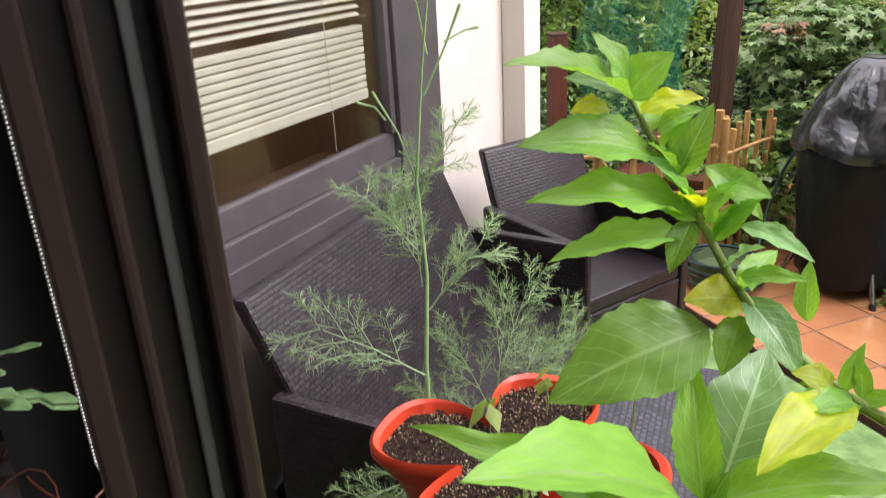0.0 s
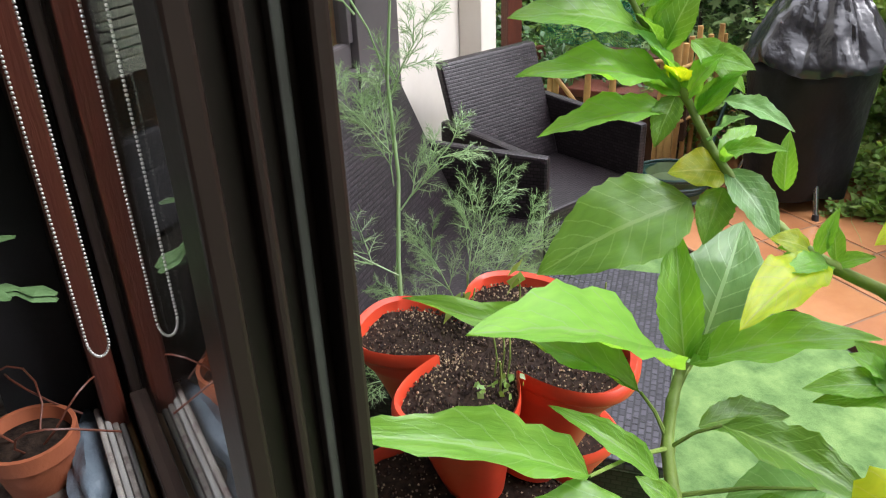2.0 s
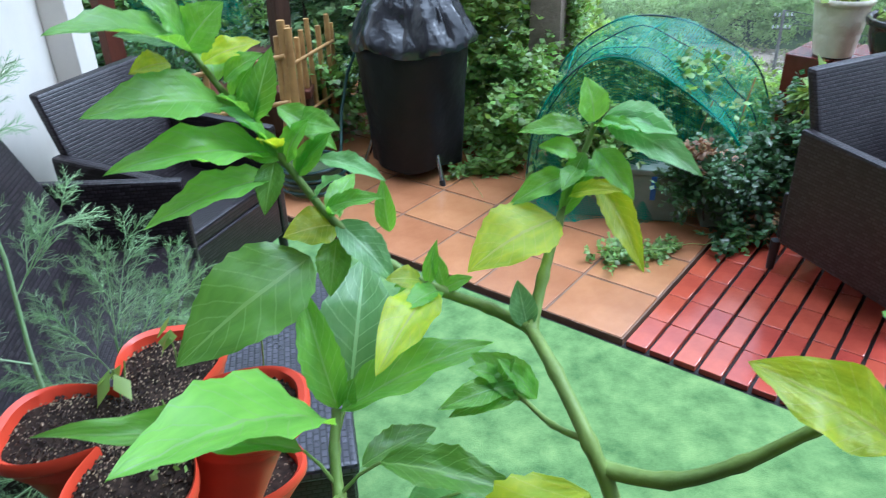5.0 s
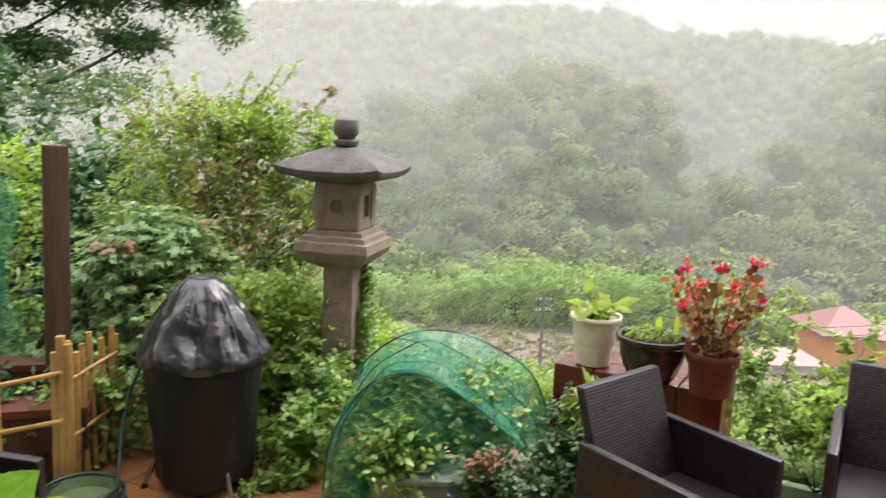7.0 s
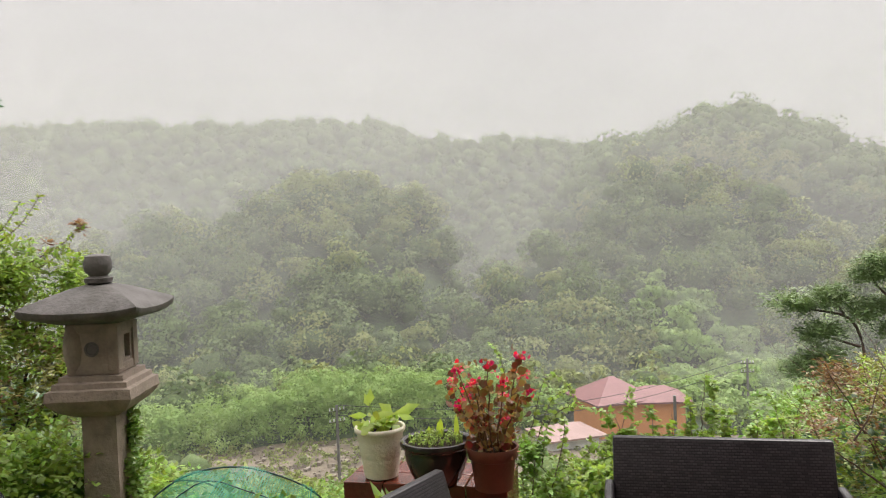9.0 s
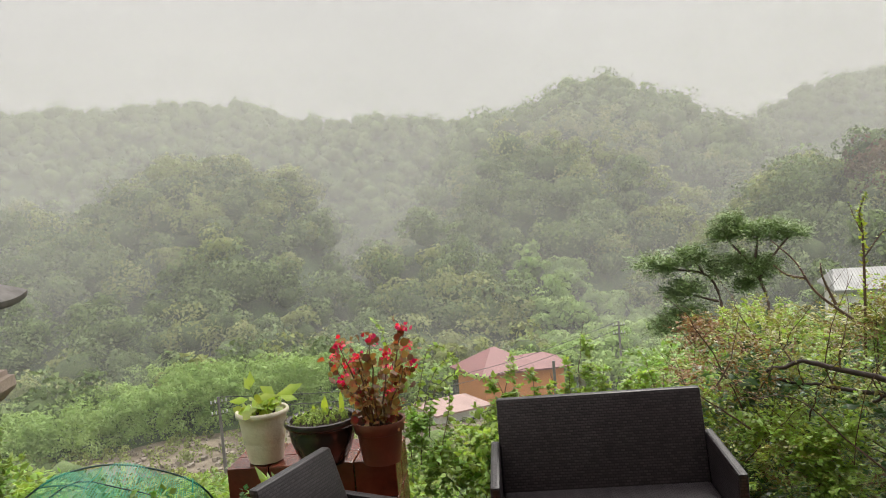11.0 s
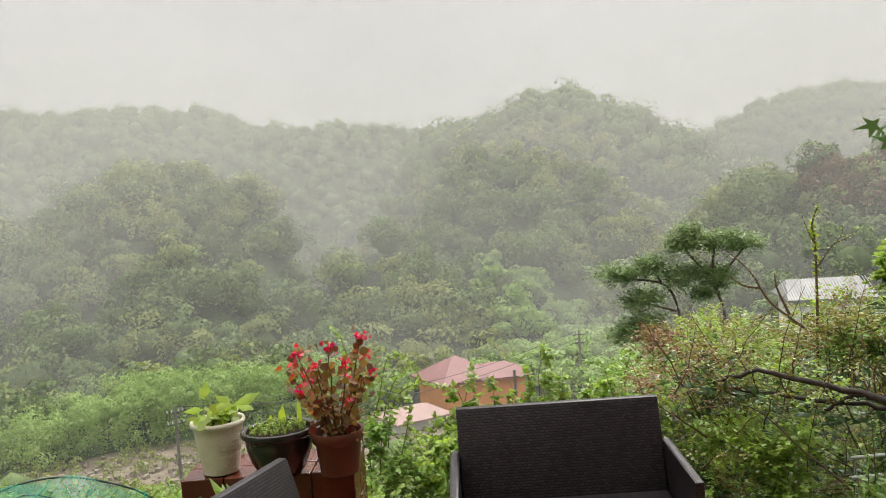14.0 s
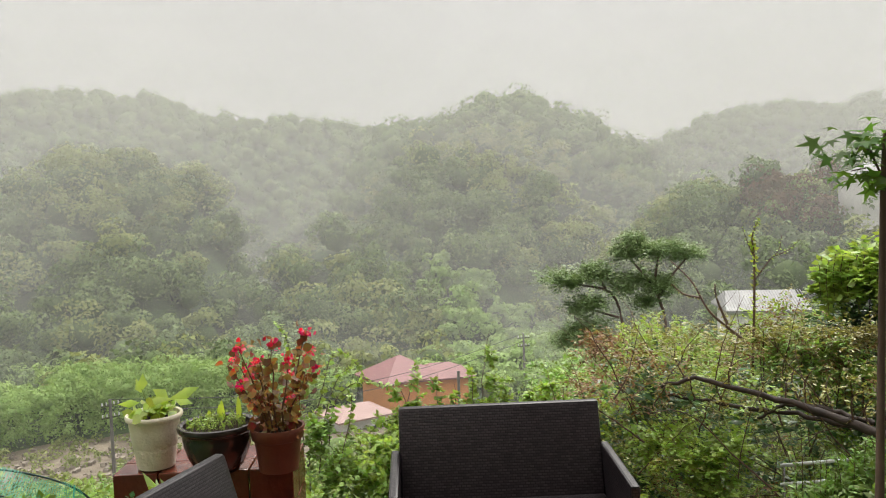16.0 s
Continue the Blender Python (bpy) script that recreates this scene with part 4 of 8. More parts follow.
pane = part("pane", Build().box((0.0685, 0.030, 0.9905), (0.7995, 0.034, 2.6595)), M_GLASS, sash, smooth=False)
pane.visible_shadow = False
frame_w = thing("window_1", "dark brown aluminium frame of the open window", "window", WIN, kind="structure")
part("window_sill", Build().box((-1.6, -0.05, 0.885), (0.905, 0.1, 0.922), r=0.004), M_FRAME, frame_w)
part("window_head", Build().box((-1.6, 0.0, 2.735), (0.905, 0.1, 2.775), r=0.004), M_FRAME, frame_w)
# near-black panel added over the window's side, shade put into its colour
part("window_reveal", Build().box((0.892, 0.118, 0.90), (0.9045, 0.234, 2.75)), M_ROOM_SHADE, frame_w, smooth=False)
part("window_jamb", Build().box((0.8625, -0.005, 0.925), (0.91, 0.1, 2.73), r=0.004), M_FRAME, frame_w)
jamb = part("inner_post", Build().box((0.80, 0.078, 0.905), (0.875, 0.110, 3.05), r=0.006), M_REDWOOD, m=WIN)
tagged(jamb, "red-brown varnished wooden post inside the window", "post", kind="structure")
ledge = part("inner_ledge", Build().box((-1.6, 0.23, 0.84), (1.7, 0.62, 0.875), r=0.004).box((0.02, 0.101, 0.84), (1.7, 0.229, 0.875)), M_OLDWOOD, m=WIN)
tagged(ledge, "dark wooden ledge inside the window", "ledge", kind="structure")
cloth = part("sill_cloth", Build().grid(lambda u, v: (0.05 + 1.2 * u, 0.13 + 0.45 * v, 0.882 + 0.004 * noise.noise((u * 14, v * 9, 1))), 60, 24), M_CLOTH, m=WIN)
tagged(cloth, "faded flower-patterned cloth lying on the inner ledge", "cloth")

# bead chain of the blind
chain = thing("blind_chain", "white bead chain loop hanging from a roller blind", "blind chain", WIN)
bead = Build()
bm_ = bmesh.new()
bmesh.ops.create_icosphere(bm_, subdivisions=1, radius=0.0019)
bead.add([v.co for v in bm_.verts], [[v.index for v in f.verts] for f in bm_.faces])
bm_.free()
cb = Build()
for i in range(300):
    s = i * 0.0046
    half = 0.66
    if s < half:
        p = (0.575, 0.0765, 1.875 - s)
    elif s < half + 0.075:
        a = math.pi * (s - half) / 0.075
        p = (0.572, 0.087 - 0.0105 * math.cos(a), 1.215 - 0.020 * math.sin(a))
    else:
        p = (0.569, 0.0975, 1.215 + (s - half - 0.075))
    cb.add(bead.v, bead.f, Matrix.Translation(p))
part("bead_string", cb, M_CHAIN, chain)

for px, py, pr, nm in ((0.79, 0.205, 0.063, "a"), (0.95, 0.165, 0.050, "b")):
    pt = thing("clay_flowerpot", "small orange clay flowerpot with dry twigs on the ledge", "flowerpot", WIN @ Matrix.Translation((px, py, 0.886)), "pots on the ledge")
    h = pr * 1.5
    part("pot", Build().lathe([(pr * 0.62, 0), (pr * 0.66, 0.003), (pr * 0.88, h * 0.72), (pr * 0.98, h * 0.74), (pr, h), (pr * 0.9, h), (pr * 0.84, h * 0.75), (0.003, h * 0.74)], 32), mat("orange clay " + nm, (0.42, 0.13, 0.055), 0.6, (0.32, 0.09, 0.04), 9, 0.3, 70), pt)
    part("soil", Build().lathe([(0.002, h * 0.76), (pr * 0.86, h * 0.80), (0.002, h * 0.86)], 20), M_SOIL, pt)
    for q in range(4):
        a = q * 1.7 + px * 5
        path = [(0.02 * math.cos(a), 0.02 * math.sin(a), h * 0.8)]
        for s in range(1, 8):
            path.append((0.03 * math.cos(a) + s * 0.018 * math.cos(a + 0.25 * s), 0.03 * math.sin(a) + s * 0.018 * math.sin(a + 0.25 * s), h * 0.8 + 0.075 * math.sin(s / 7 * 3.0)))
        part("twig", Build().tube(path, 0.0016, 5), M_CLAYPOT, pt)
# leafy cactus on the ledge further in
cact = thing("leafy_cactus", "potted flat-jointed cactus with drooping green stems", "potted plant", WIN @ Matrix.Translation((0.94, 0.37, 0.886)) @ Matrix.Scale(1.1, 4))
part("pot", Build().lathe([(0.06, 0), (0.065, 0.004), (0.085, 0.13), (0.09, 0.16), (0.08, 0.16), (0.07, 0.12), (0.004, 0.12)], 28), M_CLAYPOT, cact)
C_RNG = np.random.default_rng(5)
M_CACT = mat("cactus green", (0.16, 0.28, 0.11), 0.5, (0.09, 0.17, 0.06), 12.0)
for q in range(34):
    a = C_RNG.uniform(1.6, 4.5)
    e = C_RNG.uniform(0.65, 1.15)
    p = Vector((0.03 * math.cos(a), 0.03 * math.sin(a), 0.12))
    ring = []
    for s in range(15):
        d = Vector((math.cos(a) * (0.3 + 0.08 * s), math.sin(a) * (0.3 + 0.08 * s), 1.15 * e + 0.4 - 0.11 * s)).normalized()
        wd = 0.013 if s % 2 else 0.004
        side = Vector((-math.sin(a), math.cos(a), 0)) * wd
        nrm = d.cross(side).normalized() * (0.003 if s % 2 else 0.002)
        ring += [p + side, p + nrm, p - side, p - nrm]
        p = p + d * 0.0225
    b = Build().add(ring, [(4 * s + k, 4 * s + (k + 1) % 4, 4 * s + 4 + (k + 1) % 4, 4 * s + 4 + k) for s in range(14) for k in range(4)] + [(3, 2, 1, 0), (56, 57, 58, 59)])
    part("stem", b, M_CACT, cact, smooth=False)
# plastic wrap lying along the ledge and folded cloths on the sill
def wrap_at(u, v):
    t = 2 * math.pi * u
    x = 0.40 + 0.50 * v
    r = 0.036 - 0.020 * math.exp(-((v - 0.50) / 0.07) ** 2) - 0.012 * v + 0.006 * noise.noise((3 * math.cos(t), 3 * math.sin(t), 7 * v)) + 0.003 * math.sin(5 * t + 3 * v)
    r *= min(1.0, 8 * v + 0.1, 6 * (1 - v) + 0.1)
    return (x, 0.152 - 0.02 * v + 1.1 * r * math.cos(t), 0.916 + 0.9 * r * math.sin(t))


bag = part("plastic_wrap", Build().grid(wrap_at, 36, 48, wrap=True), M_BAGGED, m=WIN)
tagged(bag, "crumpled pale blue plastic wrap lying on the ledge", "plastic bag")
papers = thing("folded_cloths", "pile of folded printed cloths lying along the sill", "cloth", SASH @ Matrix.Translation((0.40, 0.0505, 0.9235)))
for q in range(5):
    part("fold", Build().box((0.0, 0.0092 * q, 0), (0.44 - 0.012 * (q % 2), 0.0092 * q + 0.0086, 0.012 + 0.005 * q), r=0.0035), (M_TANWOOD, M_PAPER, M_CLOTH, M_PAPER, M_CLOTH)[q], papers)

# far wall with the blind window
W2 = Matrix.Translation((0.08, 4.40, 0)) @ Matrix.Rotation(math.atan2(0.912, 0.41), 4, "Z")    # +x along the wall away from us, +y into the house
wall_n = thing("wall_north", "cream rendered house wall with a window behind the sofa", "wall", W2, kind="structure")
nb = Build()
# added dark brown piece, the shade under the window put into its colour
part("lower_panel", Build().box((-3.6, 0.0, -0.3), (-0.60, 0.2, 0.80)), M_WALL_DARKENED, wall_n, "wall below the window, darkened to stand in for shade", smooth=False)
# this wall and its end rise unseen to 7.6 m to cut sky light
nb.box((-3.6, 0.0, 2.35), (-0.60, 0.2, 7.6)).box((-3.6, 0.0, 0.80), (-2.75, 0.2, 2.35)).box((-0.60, 0.0, -0.3), (0.3, 0.2, 7.6))
part("wall_body", nb, M_CREAM, wall_n, smooth=False)
wall_e = part("wall_end", Build().box((0.09, -0.115, -0.3), (0.30, -0.001, 7.6), r=0.006), M_CREAM, m=W2)
tagged(wall_e, "cream rendered wall end closing the corner", "wall", kind="structure")
win2 = thing("window_2", "brown window greyed for sky sheen, with a half-lowered cream blind", "window", W2, kind="structure")
part("window_frame", Build().box((-2.75, -0.03, 0.805), (-0.935, 0.05, 0.88), r=0.004), M_FRAME_SKYLIT, win2)
part("window_frame", Build().box((-2.75, -0.02, 0.8805), (-0.935, 0.04, 0.955), r=0.004).box((-2.75, 0.0, 0.9555), (-0.935, 0.04, 1.05), r=0.008), M_FRAME_SKYLIT, win2)
part("window_frame", Build().box((-0.9345, -0.03, 0.805), (-0.605, 0.05, 2.35), r=0.004).box((-0.97, -0.012, 1.0505), (-0.9355, 0.04, 2.3), r=0.004), M_FRAME_SKYLIT, win2)
part("window_frame", Build().box((-2.75, -0.03, 2.25), (-0.935, 0.05, 2.35), r=0.004), M_FRAME_SKYLIT, win2)
part("window_frame", Build().box((-2.75, -0.02, 1.0505), (-2.65, 0.04, 2.2495), r=0.004), M_FRAME_SKYLIT, win2)
part("pane", Build().box((-2.6495, 0.018, 1.0505), (-0.9705, 0.023, 2.2495)), M_GLASS, win2, smooth=False).visible_shadow = False
blind = thing("slatted_blind", "cream slatted blind pulled half way up behind the glass", "blind", W2)
for i in range(30):
    z = 1.48 + 0.026 * i
    part("slat", Build().box((-2.6, -0.012, -0.0006), (-1.02, 0.012, 0.0006), Matrix.Translation((0, 0.062, z)) @ Matrix.Rotation(radians(28), 4, "X")), M_BLIND, blind, smooth=False)
for i in range(9):
    part("slat", Build().box((-2.6, 0.045, 1.23 + 0.024 * i), (-1.02, 0.082, 1.250 + 0.024 * i), r=0.004), M_BLIND, blind)
part("bottom_rail", Build().box((-2.6, 0.042, 1.19), (-1.02, 0.085, 1.2265), r=0.005), M_BLIND, blind)
for x in (-1.95, -1.25):
    part("cord", Build().tube([(x, 0.042, 1.05), (x, 0.042, 2.2)], 0.0015, 5), M_BLIND, blind)
room2 = part("room_backing", Build().box((-2.74, 0.6, 0.82), (-0.5, 0.62, 2.33)).box((-2.74, 0.21, 0.82), (-0.5, 0.6, 0.84)).box((-0.599, 0.21, 0.841), (-0.55, 0.599, 2.33)), mat("warm room wall", (0.42, 0.24, 0.13), 0.8, (0.34, 0.19, 0.10), 2.0), m=W2, smooth=False)
tagged(room2, "warm brown inside wall behind the far window", "wall", kind="structure")
shelf = part("inside_shelf", Build().box((-1.62, 0.40, 1.16), (-1.15, 0.55, 1.25), r=0.03), M_TANWOOD, m=W2)
tagged(shelf, "light wooden object on a shelf inside the far window", "shelf")

# ---- posts, bamboo fence, planter boxes, hose ----
rp = thing("wooden_post", "red-brown square wooden post with a pale worn cap", "post", pose(0.44, 5.2, 0, 0, 0, 20))
part("shaft", Build().box((-0.045, -0.045, -0.1), (0.045, 0.045, 1.17), r=0.006), M_REDWOOD, rp)
part("cap", Build().box((-0.048, -0.048, 1.1705), (0.048, 0.048, 1.185), r=0.004), M_OLDWOOD, rp)
part("cross_rail", Build().box((-0.02, 0.046, 0.52), (0.25, 0.08, 0.60), r=0.004), M_REDWOOD, rp)
dp = part("timber_post", Build().box((-0.05, -0.05, -0.2), (0.05, 0.05, 1.73), r=0.008), M_OLDWOOD, m=pose(1.345, 5.2, 0, 0, 1.5, 15))
tagged(dp, "tall dark weathered timber post behind the fence", "post")

fence = thing("bamboo_fence", "low tied bamboo fence of canes and rails", "fence")


def cane(p0, p1, r, name="cane"):
    p0, p1 = Vector(p0), Vector(p1)
    n = max(3, int((p1 - p0).length / 0.05))
    path, rad = [], []
    for i in range(n + 1):
        path.append(p0.lerp(p1, i / n))
        rad.append(r * (1.12 if i % 4 == 2 else 1.0))
    part(name, Build().tube(path, rad, 8), M_BAMBOO, fence)


F0, F1, F2 = Vector((0.52, 5.02, 0)), Vector((1.19, 4.64, 0)), Vector((1.60, 5.02, 0))
for s, zt in ((0.0, 0.63), (0.16, 0.60), (0.20, 0.55), (0.44, 0.70), (0.62, 0.68), (0.96, 0.76), (1.0, 0.84), (1.04, 0.80)):
    p = F0.lerp(F1, s)
    cane((p.x, p.y, -0.05), (p.x + 0.01, p.y, zt), 0.018 if zt < 0.8 else 0.022)
for s, zt in ((0.10, 0.80), (0.24, 0.72), (0.40, 0.74), (0.56, 0.78), (0.72, 0.72), (0.88, 0.76), (0.98, 0.70)):
    p = F1.lerp(F2, s)
    cane((p.x, p.y, -0.05), (p.x + 0.015 * math.sin(9 * s), p.y, zt), 0.015)
for z0, z1 in ((0.52, 0.665), (0.30, 0.42)):
    cane((F0.x, F0.y - 0.03, z0), (F1.x, F1.y - 0.03, z1), 0.012, "rail")
for z in (0.30, 0.60):
    cane((F1.x, F1.y - 0.02, z), (F2.x, F2.y - 0.02, z), 0.010, "rail")
cane((0.66, 4.92, 0.52), (0.80, 4.86, 0.34), 0.012, "brace")
for lo, hi, lb in (((0.0, 0.0, 0.18), (0.86, 0.22, 0.42), "long red-brown planter box behind the fence"), ((0.25, 0.42, 0.34), (0.62, 0.58, 0.53), "small red plastic planter box behind the fence")):
    bx_ = thing("planter_box", lb, "planter", pose(0.58, 5.14, 0, 0, 0, -28))
    # sides in darker wood than the rim, the darkness below put into their colour
    part("box", Build().box(lo, (hi[0], hi[1], hi[2] - 0.046), r=0.006), M_OLDWOOD, bx_)
    part("rim", Build().box((lo[0] - 0.01, lo[1] - 0.01, hi[2] - 0.045), (hi[0] + 0.01, hi[1] + 0.01, hi[2]), r=0.006), M_REDWOOD, bx_)
    part("stand", Build().box((lo[0] + 0.05, lo[1] + 0.03, -0.05), (hi[0] - 0.05, hi[1] - 0.03, lo[2] - 0.002)), M_OLDWOOD, bx_)
hose = thing("coiled_hose", "dark green garden hose coiled round a shallow basin", "hose", pose(1.20, 4.40, 0))
M_HOSE = mat("dark green rubber", (0.010, 0.045, 0.038), 0.35, (0.007, 0.03, 0.026), 10.0)
hp = []
for i in range(230):
    a = i * 0.16
    r = 0.175 + 0.018 * math.sin(a * 0.37) + 0.008 * math.sin(a * 1.3)
    hp.append((r * math.cos(a), r * math.sin(a), 0.03 + 0.14 * i / 230 + 0.008 * math.sin(a * 0.7)))
hp += [(0.19, 0.05, 0.18), (0.24, 0.13, 0.34), (0.31, 0.18, 0.52), (0.40, 0.20, 0.68), (0.50, 0.20, 0.72)]
part("tube", Build().tube(hp, 0.0085, 7), M_HOSE, hose)
part("basin", Build().lathe([(0.13, 0.0), (0.14, 0.004), (0.158, 0.13), (0.162, 0.14), (0.154, 0.14), (0.135, 0.09), (0.004, 0.088)], 36), mat("mossy basin", (0.14, 0.20, 0.09), 0.4, (0.09, 0.12, 0.05), 9.0), hose)


# ---- planting on and round the terrace ----
M_LEAF_BRIGHT = mat("bright wet leaf", (0.335, 0.450, 0.112), 0.35, (0.220, 0.325, 0.075), 3.0, vary=0.35, island=True, spec=0.5, translucent=0.42, detail=3)
M_LEAF_FRESH = mat("yellow-green young leaf", (0.42, 0.52, 0.10), 0.35, (0.28, 0.40, 0.08), 9.0, vary=0.3, island=True, spec=0.5, translucent=0.45, detail=3)
M_LEAF_LOBED = mat("thin green lobed leaf", (0.10, 0.20, 0.045), 0.6, (0.07, 0.14, 0.03), 3.0, vary=0.3, island=True, spec=0.15, translucent=0.5, detail=3)
M_LEAF_MID = mat("mid green wet leaf", (0.250, 0.372, 0.090), 0.35, (0.155, 0.262, 0.062), 3.0, vary=0.4, island=True, spec=0.5, translucent=0.3, detail=3)
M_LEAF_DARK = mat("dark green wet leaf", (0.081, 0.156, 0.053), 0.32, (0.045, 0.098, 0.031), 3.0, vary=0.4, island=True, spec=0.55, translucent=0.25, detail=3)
M_LEAF_GREY = mat("grey-green maple leaf", (0.263, 0.375, 0.156), 0.45, (0.163, 0.256, 0.094), 3.0, vary=0.35, island=True, spec=0.5, translucent=0.3, detail=3)
M_LEAF_OLIVE = mat("olive brown foliage", (0.30, 0.30, 0.08), 0.32, (0.17, 0.15, 0.05), 2.0, vary=0.45, island=True, spec=0.6, translucent=0.3, detail=3)
M_LEAF_RUST = mat("rusty foliage", (0.29, 0.175, 0.085), 0.5, (0.18, 0.105, 0.05), 2.0, vary=0.4, island=True, spec=0.4, translucent=0.3, detail=3)
M_BARK = mat("wet bark", (0.052, 0.036, 0.027), 0.75, (0.024, 0.017, 0.013), 9.0, 0.8, 40, stretch=(1, 1, 0.35))
M_PALEBARK = mat("pale brown bark", (0.12, 0.078, 0.053), 0.75, (0.065, 0.042, 0.03), 14.0, 0.5, 60, stretch=(1, 1, 0.3))
M_TWIG = mat("brown twig", (0.11, 0.06, 0.035), 0.6, (0.07, 0.04, 0.025), 9.0)
M_STEM_GREEN = mat("green stem", (0.24, 0.33, 0.075), 0.5, (0.15, 0.22, 0.05), 14.0, 0.4, 60, spec=0.3)


def ellipsoid_points(n, c, r, rng, shell=0.55, low=-1.0):
    d = rng.normal(0, 1, (n, 3))
    d /= np.linalg.norm(d, axis=1, keepdims=True)
    d[:, 2] = np.where(d[:, 2] < low, -d[:, 2], d[:, 2])
    q = rng.uniform(shell, 1.0, (n, 1)) ** 0.7
    return np.asarray(c) + d * q * np.asarray(r), d


def leafy(name, parent, blobs, length, width, material, seed, jitter=0.45, droop=0.3, label="", per=15):
    """One mesh of leaves on arching sprays that fill lumpy volumes: blobs are (centre, radii, count)."""
    rng = np.random.default_rng(seed)
    V, Q, k = [], [], 0
    for c, r, n in blobs:
        m = max(1, int(n * 2.3) // per)
        p0, d0 = ellipsoid_points(m, c, np.asarray(r) * 0.92, rng, 0.3)
        d = d0 * 0.9 + rng.normal(0, 0.45, (m, 3)) + (0, 0, 0.35)
        d /= np.linalg.norm(d, axis=1, keepdims=True)
        ln = np.minimum(length * rng.uniform(3.0, 6.0, m), np.mean(r) * 1.1)[:, None]
        side = np.cross(d, rng.normal(0, 0.35, (m, 3)) + (0, 0, 1.0))
        side /= np.linalg.norm(side, axis=1, keepdims=True) + 1e-9
        for i in range(per):
            t = (i + 0.5) / per
            p = p0 + d * ln * (t - 0.6) + np.array([0, 0, -0.28]) * ln * t * t + rng.normal(0, 0.10 * length, (m, 3))
            dr = d * (0.35 + 0.9 * t * t) + side * (0.95 if i % 2 else -0.95) * (1.15 - 0.7 * t * t) + rng.normal(0, 0.28, (m, 3)) + (0, 0, -droop * 0.6)
            v, q = leaf_cloud(p, np.cross(side, d) * 0.5 * np.sign(np.cross(side, d)[:, 2:3]) + np.array([0.1, -0.15, 0.75]), length, width, droop, rng, jitter=jitter, dirs=dr, sizes=np.full(m, 1.1 - 0.35 * t))
            V.append(v)
            Q.append(q + k)
            k += len(v)
    me = quads_mesh(name, np.concatenate(V), np.concatenate(Q), material)
    ob = new(name, me)
    ob.parent = parent
    return tagged(ob, label)


def star_leaves(name, parent, blobs, size, material, seed, label=""):
    """Lobed leaves in flat tiers through lumpy volumes."""
    rng = np.random.default_rng(seed)
    V, Q, k = [], [], 0
    for c, r, n in blobs:
        m = max(1, n // 12)
        cc, dd = ellipsoid_points(m, c, np.asarray(r) * 0.9, rng, 0.4)
        for c1, d1 in zip(cc, dd):
            p = c1 + rng.normal(0, 1, (12, 3)) * size * (1.1, 1.1, 0.28)
            v, q = star_cloud(p, d1 * 0.45 + np.array([0, 0, 0.9]), size, rng, 0.28)
            V.append(v)
            Q.append(q + k)
            k += len(v)
    ob = new(name, quads_mesh(name, np.concatenate(V), np.concatenate(Q), material))
    ob.parent = parent
    return tagged(ob, label)


def sprig(parent, pts, n, length, width, material, seed, r=0.003, wood=None, start=0.1):
    """A single winding shoot with leaves set alternately along it."""
    rng = np.random.default_rng(seed)
    pts = [Vector(p) for p in pts]
    m = 8 * (len(pts) - 1)
    line = [along(pts, i / m) for i in range(m + 1)]
    part("shoot", Build().tube(line, [r * (1 - 0.7 * i / m) for i in range(m + 1)], 5), wood or M_TWIG, parent)
    P, D, S = [], [], []
    for i in range(n):
        t = start + (1 - start) * (i + 0.5) / n
        p, q = along(pts, t), along(pts, min(1.0, t + 0.02))
        d = (q - p).normalized() if (q - p).length > 1e-6 else Vector((0, 0, 1))
        s = d.cross(Vector((rng.normal(0, 0.6), rng.normal(0, 0.6), 1))).normalized()
        P.append(p)
        D.append(d * 0.3 + s * (1 if i % 2 else -1) + Vector(rng.normal(0, 0.3, 3)) + Vector((0, 0, -0.15)))
        S.append(1.1 - 0.45 * t)
    v, q = leaf_cloud(np.array(P), np.tile([0.0, -0.2, 0.8], (n, 1)), length, width, 0.35, rng, jitter=0.45, dirs=np.array(D), sizes=np.array(S))
    ob = new("foliage", quads_mesh("foliage", v, q, material))
    ob.parent = parent
    return ob


def along(path, t):
    s = t * (len(path) - 1)
    i = min(int(s), len(path) - 2)
    f_ = s - i
    p0, p1, p2, p3 = path[max(i - 1, 0)], path[i], path[i + 1], path[min(i + 2, len(path) - 1)]
    return 0.5 * (2 * p1 + (p2 - p0) * f_ + (2 * p0 - 5 * p1 + 4 * p2 - p3) * f_ ** 2 + (3 * p1 - p0 - 3 * p2 + p3) * f_ ** 3)


def limbs(parent, base, tips, r0, seed, material=None, name="limb", bend=0.25):
    """Tapered limbs that wind from a base to each tip."""
    rng = np.random.default_rng(seed)
    for tip in tips:
        b, t = Vector(base), Vector(tip)
        n = 9
        off = Vector(rng.normal(0, bend, 3)) * (t - b).length * 0.3
        path = [b.lerp(t, i / n) + off * math.sin(math.pi * i / n) + Vector(rng.normal(0, 0.008, 3)) * (t - b).length for i in range(n + 1)]
        part(name, Build().tube(path, [r0 * (1 - 0.8 * i / n) for i in range(n + 1)], 7), material or M_BARK, parent)


def place(az, el, r):
    """A point at a bearing, height angle and distance from the window."""
    a, e = radians(az), radians(el)
    return Vector((EYE_X + r * math.cos(e) * math.sin(a), EYE_Y + r * math.cos(e) * math.cos(a), EYE_Z + r * math.sin(e)))


